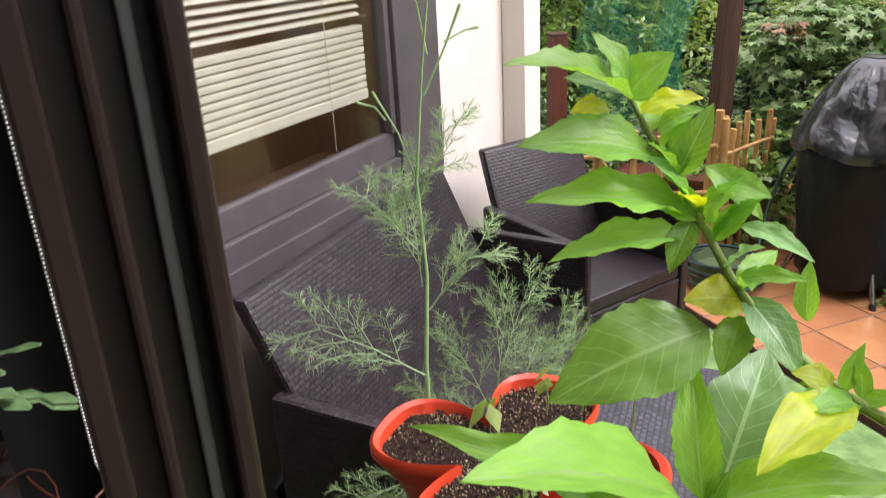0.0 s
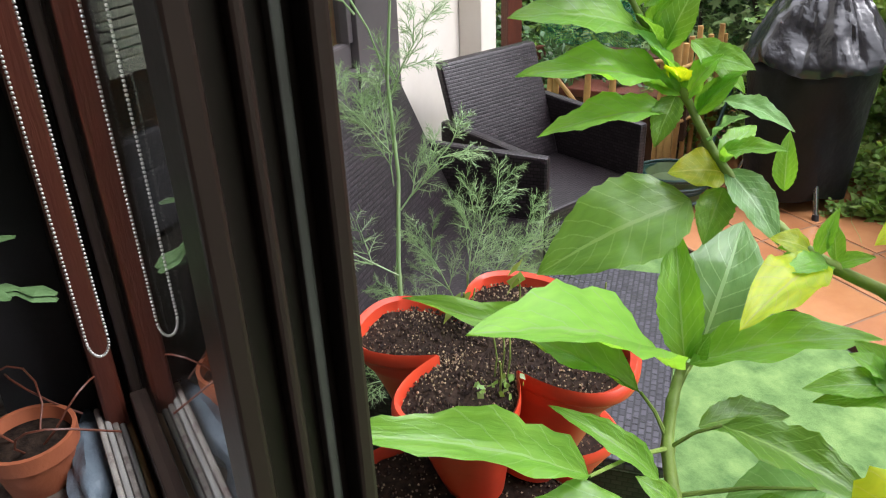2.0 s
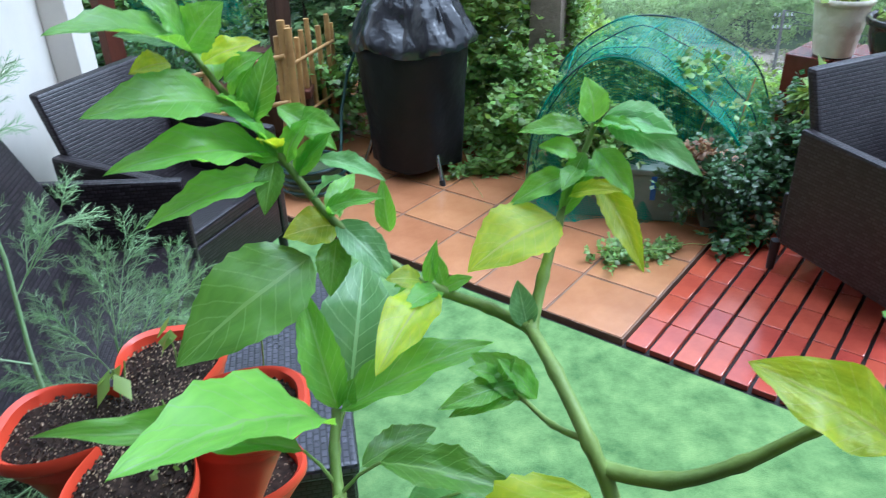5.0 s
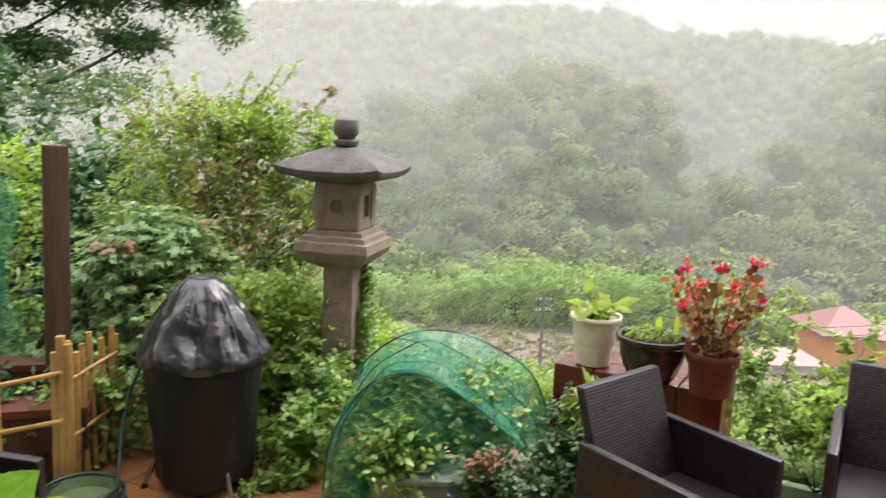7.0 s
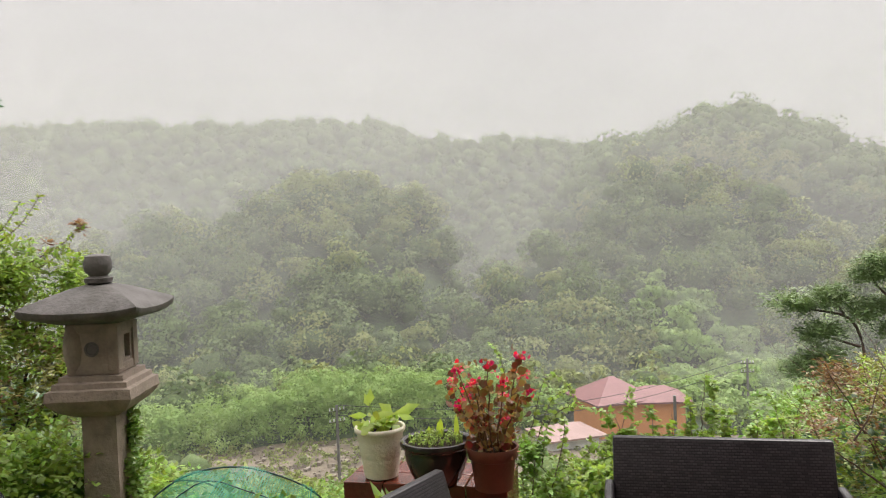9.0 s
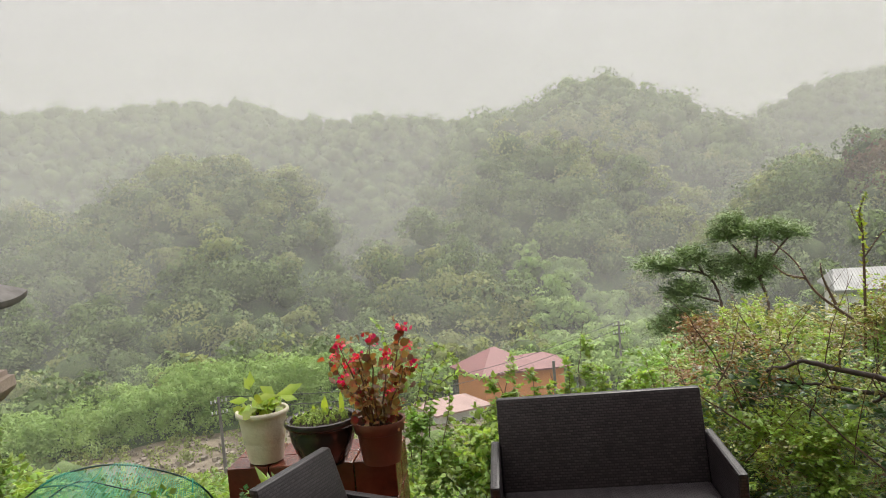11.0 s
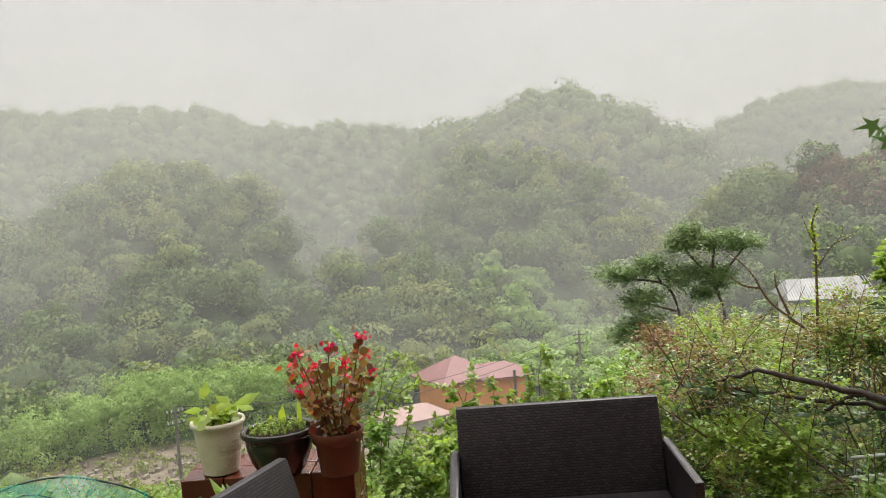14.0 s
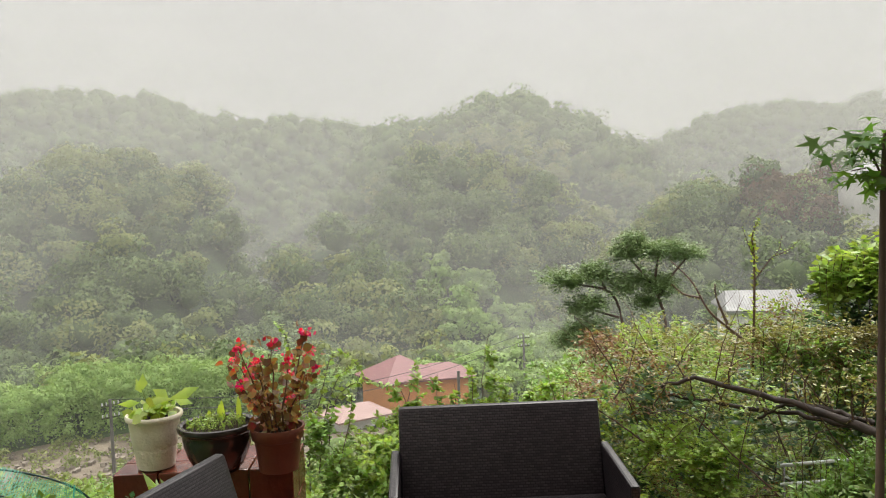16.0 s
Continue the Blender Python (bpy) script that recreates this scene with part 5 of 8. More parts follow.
def shrub(name, label, base, blobs, length, width, material, seed, trunk=0.02, category="shrub", second=None, jitter=0.6, droop=0.3, limb_mat=None):
    t = thing(name, label, category, None)
    limbs(t, base, [b[0] for b in blobs], trunk, seed, limb_mat)
    leafy("foliage", t, blobs, length, width, material, seed, jitter, droop)
    if second:
        leafy("foliage", t, second[0], second[1], second[2], second[3], seed + 1, jitter, droop)
    return t


# trees and tall growth behind the fence
shrub("garden_tree", "tall leafy tree with dense bright green foliage behind the fence", (0.35, 6.6, -0.6),
      [((0.1, 6.3, 0.6), (0.8, 0.5, 0.9), 1300), ((0.7, 6.4, 1.2), (0.8, 0.5, 0.7), 1300), ((0.2, 6.5, 2.1), (0.9, 0.6, 0.8), 1300), ((1.1, 6.2, 0.6), (0.7, 0.4, 0.7), 900), ((-0.6, 6.4, 1.6), (0.8, 0.5, 1.2), 900)],
      0.075, 0.034, M_LEAF_MID, 101, 0.05, "tree", ([((0.9, 6.4, 1.75), (0.65, 0.5, 0.55), 1000), ((1.5, 6.6, 1.35), (0.4, 0.4, 0.6), 600), ((0.5, 6.4, 2.2), (0.7, 0.5, 0.5), 700)], 0.07, 0.034, M_LEAF_BRIGHT))
young = shrub("garden_tree", "airy light green tree with orange young tips beside the lantern", (2.6, 6.2, -0.8),
      [((2.45, 6.15, 1.72), (0.5, 0.4, 0.42), 800), ((2.92, 5.95, 1.72), (0.45, 0.35, 0.36), 760), ((2.85, 6.0, 1.25), (0.6, 0.4, 0.42), 1000), ((2.3, 6.2, 1.25), (0.5, 0.4, 0.4), 600), ((3.25, 5.8, 1.45), (0.25, 0.25, 0.4), 380), ((3.10, 5.85, 1.88), (0.24, 0.22, 0.28), 420), ((3.1, 5.75, 0.85), (0.35, 0.3, 0.35), 420), ((3.38, 5.62, 1.78), (0.20, 0.2, 0.24), 300), ((3.30, 5.6, 1.15), (0.25, 0.22, 0.4), 420), ((2.75, 5.95, 1.95), (0.4, 0.3, 0.25), 420)],
      0.062, 0.027, M_LEAF_BRIGHT, 102, 0.03, "tree", ([((2.6, 5.95, 1.6), (0.7, 0.4, 0.6), 520), ((2.75, 5.8, 1.25), (0.65, 0.3, 0.5), 520), ((3.2, 5.6, 1.05), (0.3, 0.25, 0.4), 260)], 0.06, 0.03, M_LEAF_OLIVE))
for k, tip in enumerate(((2.42, 6.19, 2.28), (2.62, 6.1, 2.2), (3.17, 5.83, 2.30), (3.28, 5.78, 2.34), (3.50, 5.62, 2.14), (3.42, 5.68, 1.98), (2.95, 5.9, 2.25), (2.2, 6.2, 2.1), (3.05, 5.85, 2.12))):
    tv = Vector(tip)
    root = Vector((2.7 + 0.1 * math.sin(k * 2.1), 6.05, 1.35))
    sprig(young, (root, root.lerp(tv, 0.5) + Vector((0.05 * math.cos(k), 0, 0.06)), root.lerp(tv, 0.8), tv), 62, 0.07, 0.032, M_LEAF_FRESH if k % 2 else M_LEAF_BRIGHT, 300 + k, 0.007, start=0.3)
leafy("foliage", young, [((3.47, 5.64, 2.13), (0.07, 0.06, 0.06), 26), ((3.3, 5.8, 2.0), (0.10, 0.1, 0.1), 10), ((2.5, 6.1, 1.95), (0.4, 0.3, 0.25), 70), ((2.75, 5.7, 1.15), (0.4, 0.2, 0.3), 60), ((3.2, 5.6, 1.3), (0.2, 0.2, 0.3), 30)], 0.05, 0.024, M_LEAF_RUST, 310, label="orange young leaves", per=5)
maple = thing("maple_bush", "rounded grey-green maple bush with a few orange leaves", "bush")
limbs(maple, (1.9, 5.5, -0.1), [(1.75, 5.4, 1.1), (2.05, 5.4, 1.2), (2.3, 5.35, 1.0), (1.6, 5.45, 0.9)], 0.03, 103)
star_leaves("foliage", maple, [((2.0, 5.42, 1.12), (0.36, 0.3, 0.28), 1300), ((1.72, 5.45, 0.98), (0.28, 0.28, 0.28), 800), ((2.25, 5.38, 1.02), (0.28, 0.26, 0.30), 900), ((2.0, 5.3, 0.7), (0.5, 0.28, 0.34), 900), ((1.62, 5.4, 0.6), (0.3, 0.2, 0.3), 400)], 0.052, M_LEAF_GREY, 103)
star_leaves("foliage", maple, [((2.3, 5.22, 1.1), (0.28, 0.2, 0.25), 60), ((1.7, 5.25, 1.15), (0.12, 0.1, 0.08), 36)], 0.045, M_LEAF_RUST, 104, "orange leaves")
leafy("foliage", maple, [((2.0, 5.5, 0.85), (0.45, 0.3, 0.45), 500)], 0.06, 0.03, M_LEAF_DARK, 105)
shrub("climbing_vines", "dense ivy and vines round the foot of the lantern", (2.5, 4.75, -0.05),
      [((2.35, 4.8, 0.35), (0.5, 0.3, 0.4), 1300), ((2.15, 4.85, 0.75), (0.4, 0.25, 0.35), 800), ((2.9, 4.8, 0.4), (0.45, 0.3, 0.45), 1100), ((2.55, 4.9, 0.8), (0.35, 0.25, 0.25), 600), ((1.5, 5.0, 0.3), (0.5, 0.2, 0.4), 700), ((2.25, 4.5, 0.14), (0.25, 0.25, 0.16), 400), ((2.28, 4.15, 0.22), (0.2, 0.22, 0.24), 500), ((2.1, 4.06, 0.06), (0.16, 0.1, 0.07), 160), ((2.55, 4.35, 0.35), (0.25, 0.25, 0.35), 500)],
      0.06, 0.042, M_LEAF_MID, 104, 0.012, "vines", ([((2.6, 4.68, 0.65), (0.6, 0.25, 0.45), 900), ((2.2, 4.72, 0.85), (0.3, 0.2, 0.25), 300)], 0.055, 0.04, M_LEAF_BRIGHT))
# dark foliage added behind the fence in place of the shade there
shrub("undergrowth", "dark leaves added behind the bamboo fence to stand in for shade", (0.9, 5.3, -0.05),
      [((0.75, 5.28, 0.40), (0.45, 0.2, 0.28), 600), ((1.25, 5.1, 0.30), (0.35, 0.2, 0.3), 500), ((1.6, 5.2, 0.35), (0.3, 0.2, 0.35), 400), ((0.4, 5.4, 0.5), (0.3, 0.2, 0.4), 400)],
      0.07, 0.035, M_LEAF_DARK, 108, 0.008, "weeds")
ivy = thing("lantern_ivy", "ivy creeping up the lantern's stone post", "ivy")
leafy("foliage", ivy, [((2.90, 4.44, 0.85), (0.05, 0.05, 0.33), 240), ((2.86, 4.38, 0.6), (0.07, 0.06, 0.3), 200)], 0.04, 0.032, M_LEAF_MID, 105)
limbs(ivy, (2.86, 4.40, 0.0), [(2.90, 4.43, 1.1)], 0.008, 105)
shrub("overhanging_tree", "feathery tree with level branches high behind the garden", (0.2, 12.7, 2.2),
      [((2.7, 12.3, 3.5), (1.1, 0.6, 0.34), 1500), ((4.0, 12.0, 3.5), (0.9, 0.6, 0.30), 1300), ((5.2, 11.5, 3.65), (0.85, 0.5, 0.32), 1300), ((3.3, 12.2, 2.75), (0.8, 0.6, 0.24), 800), ((4.5, 11.8, 2.9), (0.6, 0.5, 0.22), 600), ((3.6, 12.0, 4.2), (1.3, 0.8, 0.4), 900), ((5.4, 11.4, 4.3), (1.0, 0.6, 0.35), 700), ((1.2, 12.4, 3.2), (1.1, 0.8, 1.0), 1000)],
      0.12, 0.05, M_LEAF_DARK, 106, 0.06, "tree", ([((5.7, 11.35, 3.2), (0.35, 0.3, 0.34), 300), ((3.2, 12.0, 2.1), (1.3, 0.8, 0.5), 900), ((4.4, 12.4, 2.3), (0.9, 0.6, 0.4), 500)], 0.10, 0.045, M_LEAF_GREY))
shrub("hedge", "thick mixed green hedge behind the garden", (1.0, 8.5, -1.5),
      [((-0.8, 8.0, 0.8), (1.3, 0.8, 1.8), 2000), ((1.2, 8.4, 1.0), (1.3, 0.8, 1.5), 2600), ((2.8, 8.2, 0.6), (1.0, 0.8, 1.5), 2000), ((3.6, 7.6, 0.2), (0.9, 0.7, 0.9), 1000), ((0.0, 8.2, 2.6), (1.3, 0.7, 0.8), 1200)],
      0.14, 0.08, M_LEAF_DARK, 107, 0.05, "hedge", ([((1.2, 8.8, 1.0), (2.2, 0.6, 1.7), 2200)], 0.16, 0.10, M_LEAF_DARK))

# green net hanging among the trees
def net_sheet(name, parent, fn, nu, nv, w, material=M_NET):
    """A net of thin flat strands both ways along a surface."""
    P = [[Vector(fn(i / nu, j / nv)) for i in range(nu + 1)] for j in range(nv + 1)]
    b = Build()
    for j in range(nv + 1):
        for i in range(nu + 1):
            for di, dj in ((1, 0), (0, 1)):
                if i + di > nu or j + dj > nv:
                    continue
                p, q = P[j][i], P[j + dj][i + di]
                o = P[j + 1 if j < nv else j - 1][i] - p if di else P[j][i + 1 if i < nu else i - 1] - p
                o = o.normalized() * w * 0.5 if o.length > 1e-6 else Vector((0, 0, w * 0.5))
                b.add([p - o, p + o, q + o, q - o], [(0, 1, 2, 3)])
    return part(name, b, material, parent, smooth=False)


hang = thing("hanging_net", "dark green garden net hung between the trees", "net")
net_sheet("mesh", hang, lambda u, v: (0.62 + 0.68 * u + 0.04 * math.sin(v * 9), 5.55 + 0.10 * math.sin(u * 14) + 0.1 * u, 1.65 - 1.2 * v + 0.12 * math.sin(u * 5)), 56, 84, 0.0022)
net_sheet("mesh", hang, lambda u, v: (1.05 + 0.13 * u + 0.03 * math.sin(v * 7), 5.45 + 0.05 * math.sin(u * 11), 1.55 - 0.85 * v), 28, 80, 0.0022)

# net cloche over the vegetable box
cloche = thing("net_cloche", "green garden net stretched over hoops above low plants", "garden net")
HOOP_A = [Vector(p) for p in ((2.02, 3.62, 0.0), (2.08, 3.63, 0.42), (2.24, 3.55, 0.68), (2.42, 3.42, 0.74), (2.62, 3.24, 0.60), (2.80, 3.08, 0.40), (2.88, 3.02, 0.22))]
HOOP_B = [Vector(p) for p in ((2.42, 4.02, 0.25), (2.50, 3.98, 0.58), (2.68, 3.84, 0.78), (2.90, 3.68, 0.81), (3.12, 3.52, 0.71), (3.28, 3.40, 0.56), (3.36, 3.34, 0.34))]


def cloche_at(u, v):
    a, b = along(HOOP_A, u), along(HOOP_B, u)
    p = a.lerp(b, v)
    sag = math.sin(math.pi * v) * (0.05 + 0.05 * math.sin(u * 8 + 1))
    return p + Vector((0, 0, -sag + 0.012 * math.sin(u * 31 + v * 9)))


net_sheet("net", cloche, cloche_at, 130, 70, 0.0023)
net_sheet("net", cloche, lambda u, v: along(HOOP_A, u).lerp(Vector((2.0 + 0.86 * u, 3.44 - 0.50 * u, 0.0)), v ** 0.9) + Vector((0.03 * math.sin(u * 20), -0.03 * math.sin(u * 17) * v, 0)), 104, 60, 0.0021)
for h in (HOOP_A, HOOP_B):
    part("hoop", Build().tube([along(h, i / 40) for i in range(41)], 0.005, 7), M_HOSE, cloche)
for t in (0.22, 0.5, 0.78):
    part("net_fold", Build().tube([cloche_at(t, i / 16) + Vector((0, 0, 0.004)) for i in range(17)], [0.0025 + 0.001 * math.sin(i * 0.9 + t * 9) for i in range(17)], 6), M_NET, cloche, "gathered fold of net")
part("net_fold", Build().tube([along(HOOP_A, 0.36 + 0.55 * i / 16) + Vector((0, -0.006, 0.0)) for i in range(17)], 0.0045, 6), M_NET, cloche, "gathered fold of net")
for lo, hi, wide, sd in ((0.02, 0.30, 0.05, 0.0), (0.42, 0.97, 0.075, 2.0)):
    net_sheet("gathered_net", cloche, lambda u, v: along(HOOP_A, lo + (hi - lo) * u) + Vector((0.55, 0.5, -0.4)) * ((v - 0.3) * wide * (0.5 + math.sin(math.pi * u)) + 0.006 * math.sin(u * 23 + sd)) + Vector((0, 0, 0.012 * math.sin(v * 9 + u * 7))), 70, 14, 0.0022)
for v0, dz, r in ((0.34, -0.015, 0.0035), (0.68, 0.0, 0.0035)):
    part("hoop", Build().tube([cloche_at(0.04 + 0.92 * i / 24, v0) + Vector((0, 0, dz)) for i in range(25)], r, 8), M_BLACK, cloche)
for a, b in (((2.18, 3.50, 0.25), (2.50, 3.36, 0.42)), ((2.70, 3.22, 0.22), (2.80, 3.22, 0.52)), ((3.02, 3.25, 0.25), (3.16, 3.30, 0.55))):
    a, b = Vector(a), Vector(b)
    part("stake", Build().tube([a, a.lerp(b, 0.5) + Vector((0, 0, 0.03)), b], 0.004, 7), M_BAMBOO, cloche, "thin pale cane")
box_t = thing("foam_planter", "grey-green foam box planter under the net", "planter", pose(2.35, 3.42, 0, 0, 0, -42))
M_FOAM = mat("grey-green foam", (0.22, 0.27, 0.23), 0.6, (0.15, 0.19, 0.16), 8.0, 0.2, 60)
part("box", Build().box((-0.14, -0.12, 0.004), (0.40, 0.14, 0.24), r=0.012).box((-0.15, -0.13, 0.2405), (0.41, 0.15, 0.27), r=0.008), M_FOAM, box_t)
part("tag", Build().box((0.22, -0.134, 0.12), (0.245, -0.1305, 0.24), r=0.001), mat("blue plastic tag", (0.03, 0.13, 0.5), 0.4), box_t, "bright blue plastic tag")
shrub("vegetable_plants", "leafy vegetable plants growing under the net", (2.5, 3.5, 0.25),
      [((2.35, 3.45, 0.36), (0.24, 0.20, 0.22), 800), ((2.75, 3.5, 0.50), (0.35, 0.28, 0.25), 900), ((2.2, 3.6, 0.2), (0.12, 0.1, 0.2), 250), ((2.95, 3.45, 0.35), (0.3, 0.25, 0.25), 500), ((2.5, 3.75, 0.45), (0.2, 0.2, 0.2), 300), ((2.85, 3.68, 0.58), (0.28, 0.24, 0.2), 520), ((3.05, 3.55, 0.50), (0.2, 0.2, 0.18), 360), ((2.72, 3.82, 0.55), (0.22, 0.16, 0.18), 420)],
      0.06, 0.042, M_LEAF_MID, 110, 0.006, "vegetables")
shrub("creeping_shrub", "dark creeping shrub with some red leaves over old pots", (2.62, 3.0, 0.0),
      [((2.55, 3.02, 0.30), (0.20, 0.16, 0.18), 420), ((2.75, 2.93, 0.24), (0.24, 0.18, 0.22), 520), ((2.95, 2.90, 0.30), (0.2, 0.16, 0.26), 420), ((2.66, 2.80, 0.08), (0.22, 0.12, 0.09), 220), ((3.1, 3.0, 0.42), (0.16, 0.16, 0.24), 260)],
      0.045, 0.034, M_LEAF_DARK, 111, 0.006, "shrub", ([((2.5, 3.0, 0.42), (0.12, 0.10, 0.06), 60), ((2.9, 2.8, 0.12), (0.3, 0.12, 0.12), 130)], 0.04, 0.03, M_LEAF_RUST))
shrub("tall_weed", "bright green weed with long leaves beside the plinth", (3.18, 2.98, 0.0),
      [((3.18, 2.95, 0.55), (0.10, 0.10, 0.16), 60), ((3.22, 2.92, 0.34), (0.12, 0.10, 0.14), 60)], 0.13, 0.035, M_LEAF_BRIGHT, 112, 0.006, "weed", limb_mat=M_STEM_GREEN)
shrub("low_weeds", "small green weeds growing through the tile joints", (2.10, 2.98, 0.0),
      [((2.06, 2.97, 0.05), (0.15, 0.12, 0.05), 200), ((2.26, 2.90, 0.04), (0.12, 0.08, 0.05), 130), ((2.62, 2.78, 0.03), (0.12, 0.06, 0.04), 100), ((1.98, 4.1, 0.05), (0.16, 0.06, 0.06), 120), ((2.2, 4.06, 0.05), (0.12, 0.06, 0.07), 90)], 0.032, 0.026, M_LEAF_MID, 113, 0.003, "weeds", limb_mat=M_STEM_GREEN)
for x, y, h in ((2.72, 3.02, 0.2), (2.95, 2.98, 0.17)):
    q = thing("old_flowerpot", "weathered square grey pot under the shrub", "flowerpot", pose(x, y, 0, 0, 0, 20 * x))
    part("pot", Build().box((-0.09, -0.09, 0.004), (0.09, 0.09, h), r=0.01).box((-0.1, -0.1, h + 0.0005), (0.1, 0.1, h + 0.025), r=0.006), M_FOAM, q)

# growth along the terrace edge, from the lantern to the far side
shrub("edge_shrub", "light green climbing growth along the terrace edge", (4.9, 4.7, -0.4),
      [((4.0, 5.1, -0.3), (0.7, 0.4, 0.3), 1000), ((4.6, 4.6, -0.42), (0.6, 0.4, 0.24), 900), ((5.0, 4.0, -0.2), (0.5, 0.4, 0.26), 700), ((3.5, 5.3, 0.3), (0.5, 0.4, 0.3), 600), ((4.3, 3.9, 0.05), (0.35, 0.3, 0.22), 300), ((5.2, 3.3, -0.12), (0.5, 0.5, 0.26), 600)],
      0.065, 0.045, M_LEAF_BRIGHT, 120, 0.012, "shrub", ([((4.4, 4.9, -0.38), (0.9, 0.5, 0.28), 700)], 0.06, 0.04, M_LEAF_DARK))
shrub("bank_shrub", "mixed green shrubs on the bank below the terrace", (7.5, 6.5, -2.6),
      [((6.2, 6.8, -1.35), (0.8, 0.7, 0.4), 900), ((7.0, 5.6, -1.55), (0.9, 0.8, 0.4), 1000), ((7.4, 4.4, -1.35), (0.9, 0.8, 0.4), 900), ((8.0, 7.0, -1.6), (1.0, 0.8, 0.4), 900), ((5.4, 7.6, -0.7), (0.7, 0.6, 0.5), 700)],
      0.085, 0.05, M_LEAF_MID, 121, 0.02, "shrub", ([((6.6, 6.4, -1.4), (1.1, 0.9, 0.4), 600)], 0.08, 0.045, M_LEAF_BRIGHT))
weeds = shrub("edge_weeds", "fresh green weeds along the edge of the terrace", tuple(place(52, -26, 5.4)),
      [(tuple(place(a, e, r)), (0.26, 0.26, 0.17), 260) for a, e, r in ((45, -18.4, 5.9), (48.5, -18.9, 5.7), (51.5, -19.4, 5.5), (54.5, -20.0, 5.3), (57.5, -20.4, 5.2))],
      0.07, 0.028, M_LEAF_BRIGHT, 123, 0.006, "weeds", ([(tuple(place(50, -21.5, 5.6)), (0.5, 0.4, 0.2), 420)], 0.06, 0.036, M_LEAF_MID))
for k in range(12):
    a = 45.0 + 1.1 * k
    sprig(weeds, (place(a, -22.0, 5.5), place(a + 0.3, -19.2, 5.5), place(a + 0.5 * math.sin(k * 2.3), -17.4 - 0.9 * math.sin(k * 1.9), 5.5)), 18, 0.06, 0.022, M_LEAF_BRIGHT, 370 + k, 0.004, M_STEM_GREEN)
vine = shrub("climbing_vine", "climbing vine with bright small leaves behind the pots", (4.75, 2.35, -0.2),
      [((4.62, 2.62, 0.25), (0.22, 0.20, 0.30), 420), ((4.72, 2.35, 0.22), (0.28, 0.25, 0.28), 520), ((5.0, 1.9, 0.35), (0.30, 0.25, 0.22), 360), ((4.55, 1.95, 0.1), (0.25, 0.2, 0.3), 420), ((5.3, 1.6, 0.42), (0.3, 0.2, 0.16), 240), ((4.6, 2.75, 0.5), (0.12, 0.12, 0.2), 160)],
      0.045, 0.036, M_LEAF_MID, 122, 0.006, "vine", ([((4.7, 2.3, 0.35), (0.45, 0.4, 0.3), 520)], 0.05, 0.04, M_LEAF_BRIGHT))
for k, (pts, n) in enumerate(((((64.9, -20, 5.3), (65.1, -16, 5.3), (65.9, -13.8, 5.3), (66.8, -10.9, 5.3), (68.0, -10.7, 5.3), (69.3, -12.6, 5.3)), 70),
                              (((66.4, -17, 5.2), (66.9, -14.2, 5.2), (68.2, -12.9, 5.2), (69.8, -12.8, 5.2), (71.6, -13.4, 5.2)), 60),
                              (((65.6, -19, 5.2), (66.2, -15.0, 5.2), (67.4, -12.2, 5.25), (68.9, -11.5, 5.3)), 46),
                              (((67.5, -20, 5.3), (68.6, -17.2, 5.3), (70.6, -15.6, 5.3), (72.4, -15.6, 5.3)), 46),
                              (((64.6, -17, 5.25), (64.2, -12, 5.25), (63.6, -9.2, 5.25), (63.0, -8.1, 5.25)), 22),
                              (((66.9, -19, 5.1), (68.0, -15.4, 5.1), (68.2, -13.6, 5.1)), 30))):
    sprig(vine, [place(*p) for p in pts], n + 34, 0.056, 0.040, M_LEAF_BRIGHT, 330 + k, 0.004)
for k, (az, e0, e1, r) in enumerate(((78.3, -14.6, -9.5, 5.5), (72.8, -15.0, -11.4, 5.4), (79.4, -15.2, -12.4, 5.6), (83.6, -15.2, -12.8, 5.8), (75.6, -15.4, -13.2, 5.5), (74.3, -15.2, -12.3, 5.5), (71.2, -15.6, -12.6, 5.4), (81.2, -15.4, -13.0, 5.7), (76.9, -15.2, -12.0, 5.5), (82.4, -15.0, -12.2, 5.8))):
    t = thing("vine_shoot", "upright leafy vine shoot rising above the hedge", "vine", None, "vine shoots")
    p0, p1 = place(az, e0 - 4, r), place(az + 0.25, e1, r)
    limbs(t, p0, [p1], 0.006, 130 + k, M_TWIG)
    leafy("foliage", t, [(p0.lerp(p1, 0.85), (0.035, 0.035, 0.12), 34), (p0.lerp(p1, 0.62), (0.07, 0.07, 0.12), 60), (p0.lerp(p1, 0.40), (0.15, 0.15, 0.12), 150), (p0.lerp(p1, 0.15), (0.20, 0.20, 0.15), 190)], 0.050, 0.034, M_LEAF_BRIGHT, 134 + k)

# brush pile and fallen limbs on the far side
brush = thing("brush_thicket", "tangled thicket of small leaves, dead twigs and brambles", "thicket")
B_RNG = np.random.default_rng(55)
blobs_g, blobs_o, blobs_r = [], [], []
for k in range(84):
    az, r = B_RNG.uniform(85.5, 108), B_RNG.uniform(5.3, 9.5)
    top = -8.8 - (3.0 if az < 89 else 0) + 0.8 * math.sin(az * 1.1)
    el = B_RNG.uniform(-20.5, top)
    if az > 95.5 and r < 7.2 and el < -15.6 or az > 95 and -16.2 < el < -13.0 and B_RNG.uniform() < 0.55:
        continue
    c = place(az, el, r)
    q = B_RNG.uniform()
    (blobs_g if q < (0.62 if el < -14.5 else 0.16) else blobs_r if q > (0.60 if az < 91 and el > -13 else 0.86) else blobs_o).append((tuple(c), (0.48, 0.48, 0.30), 240))
# dark leaves pushed behind each clump, away from the window, stand in for shade
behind = []
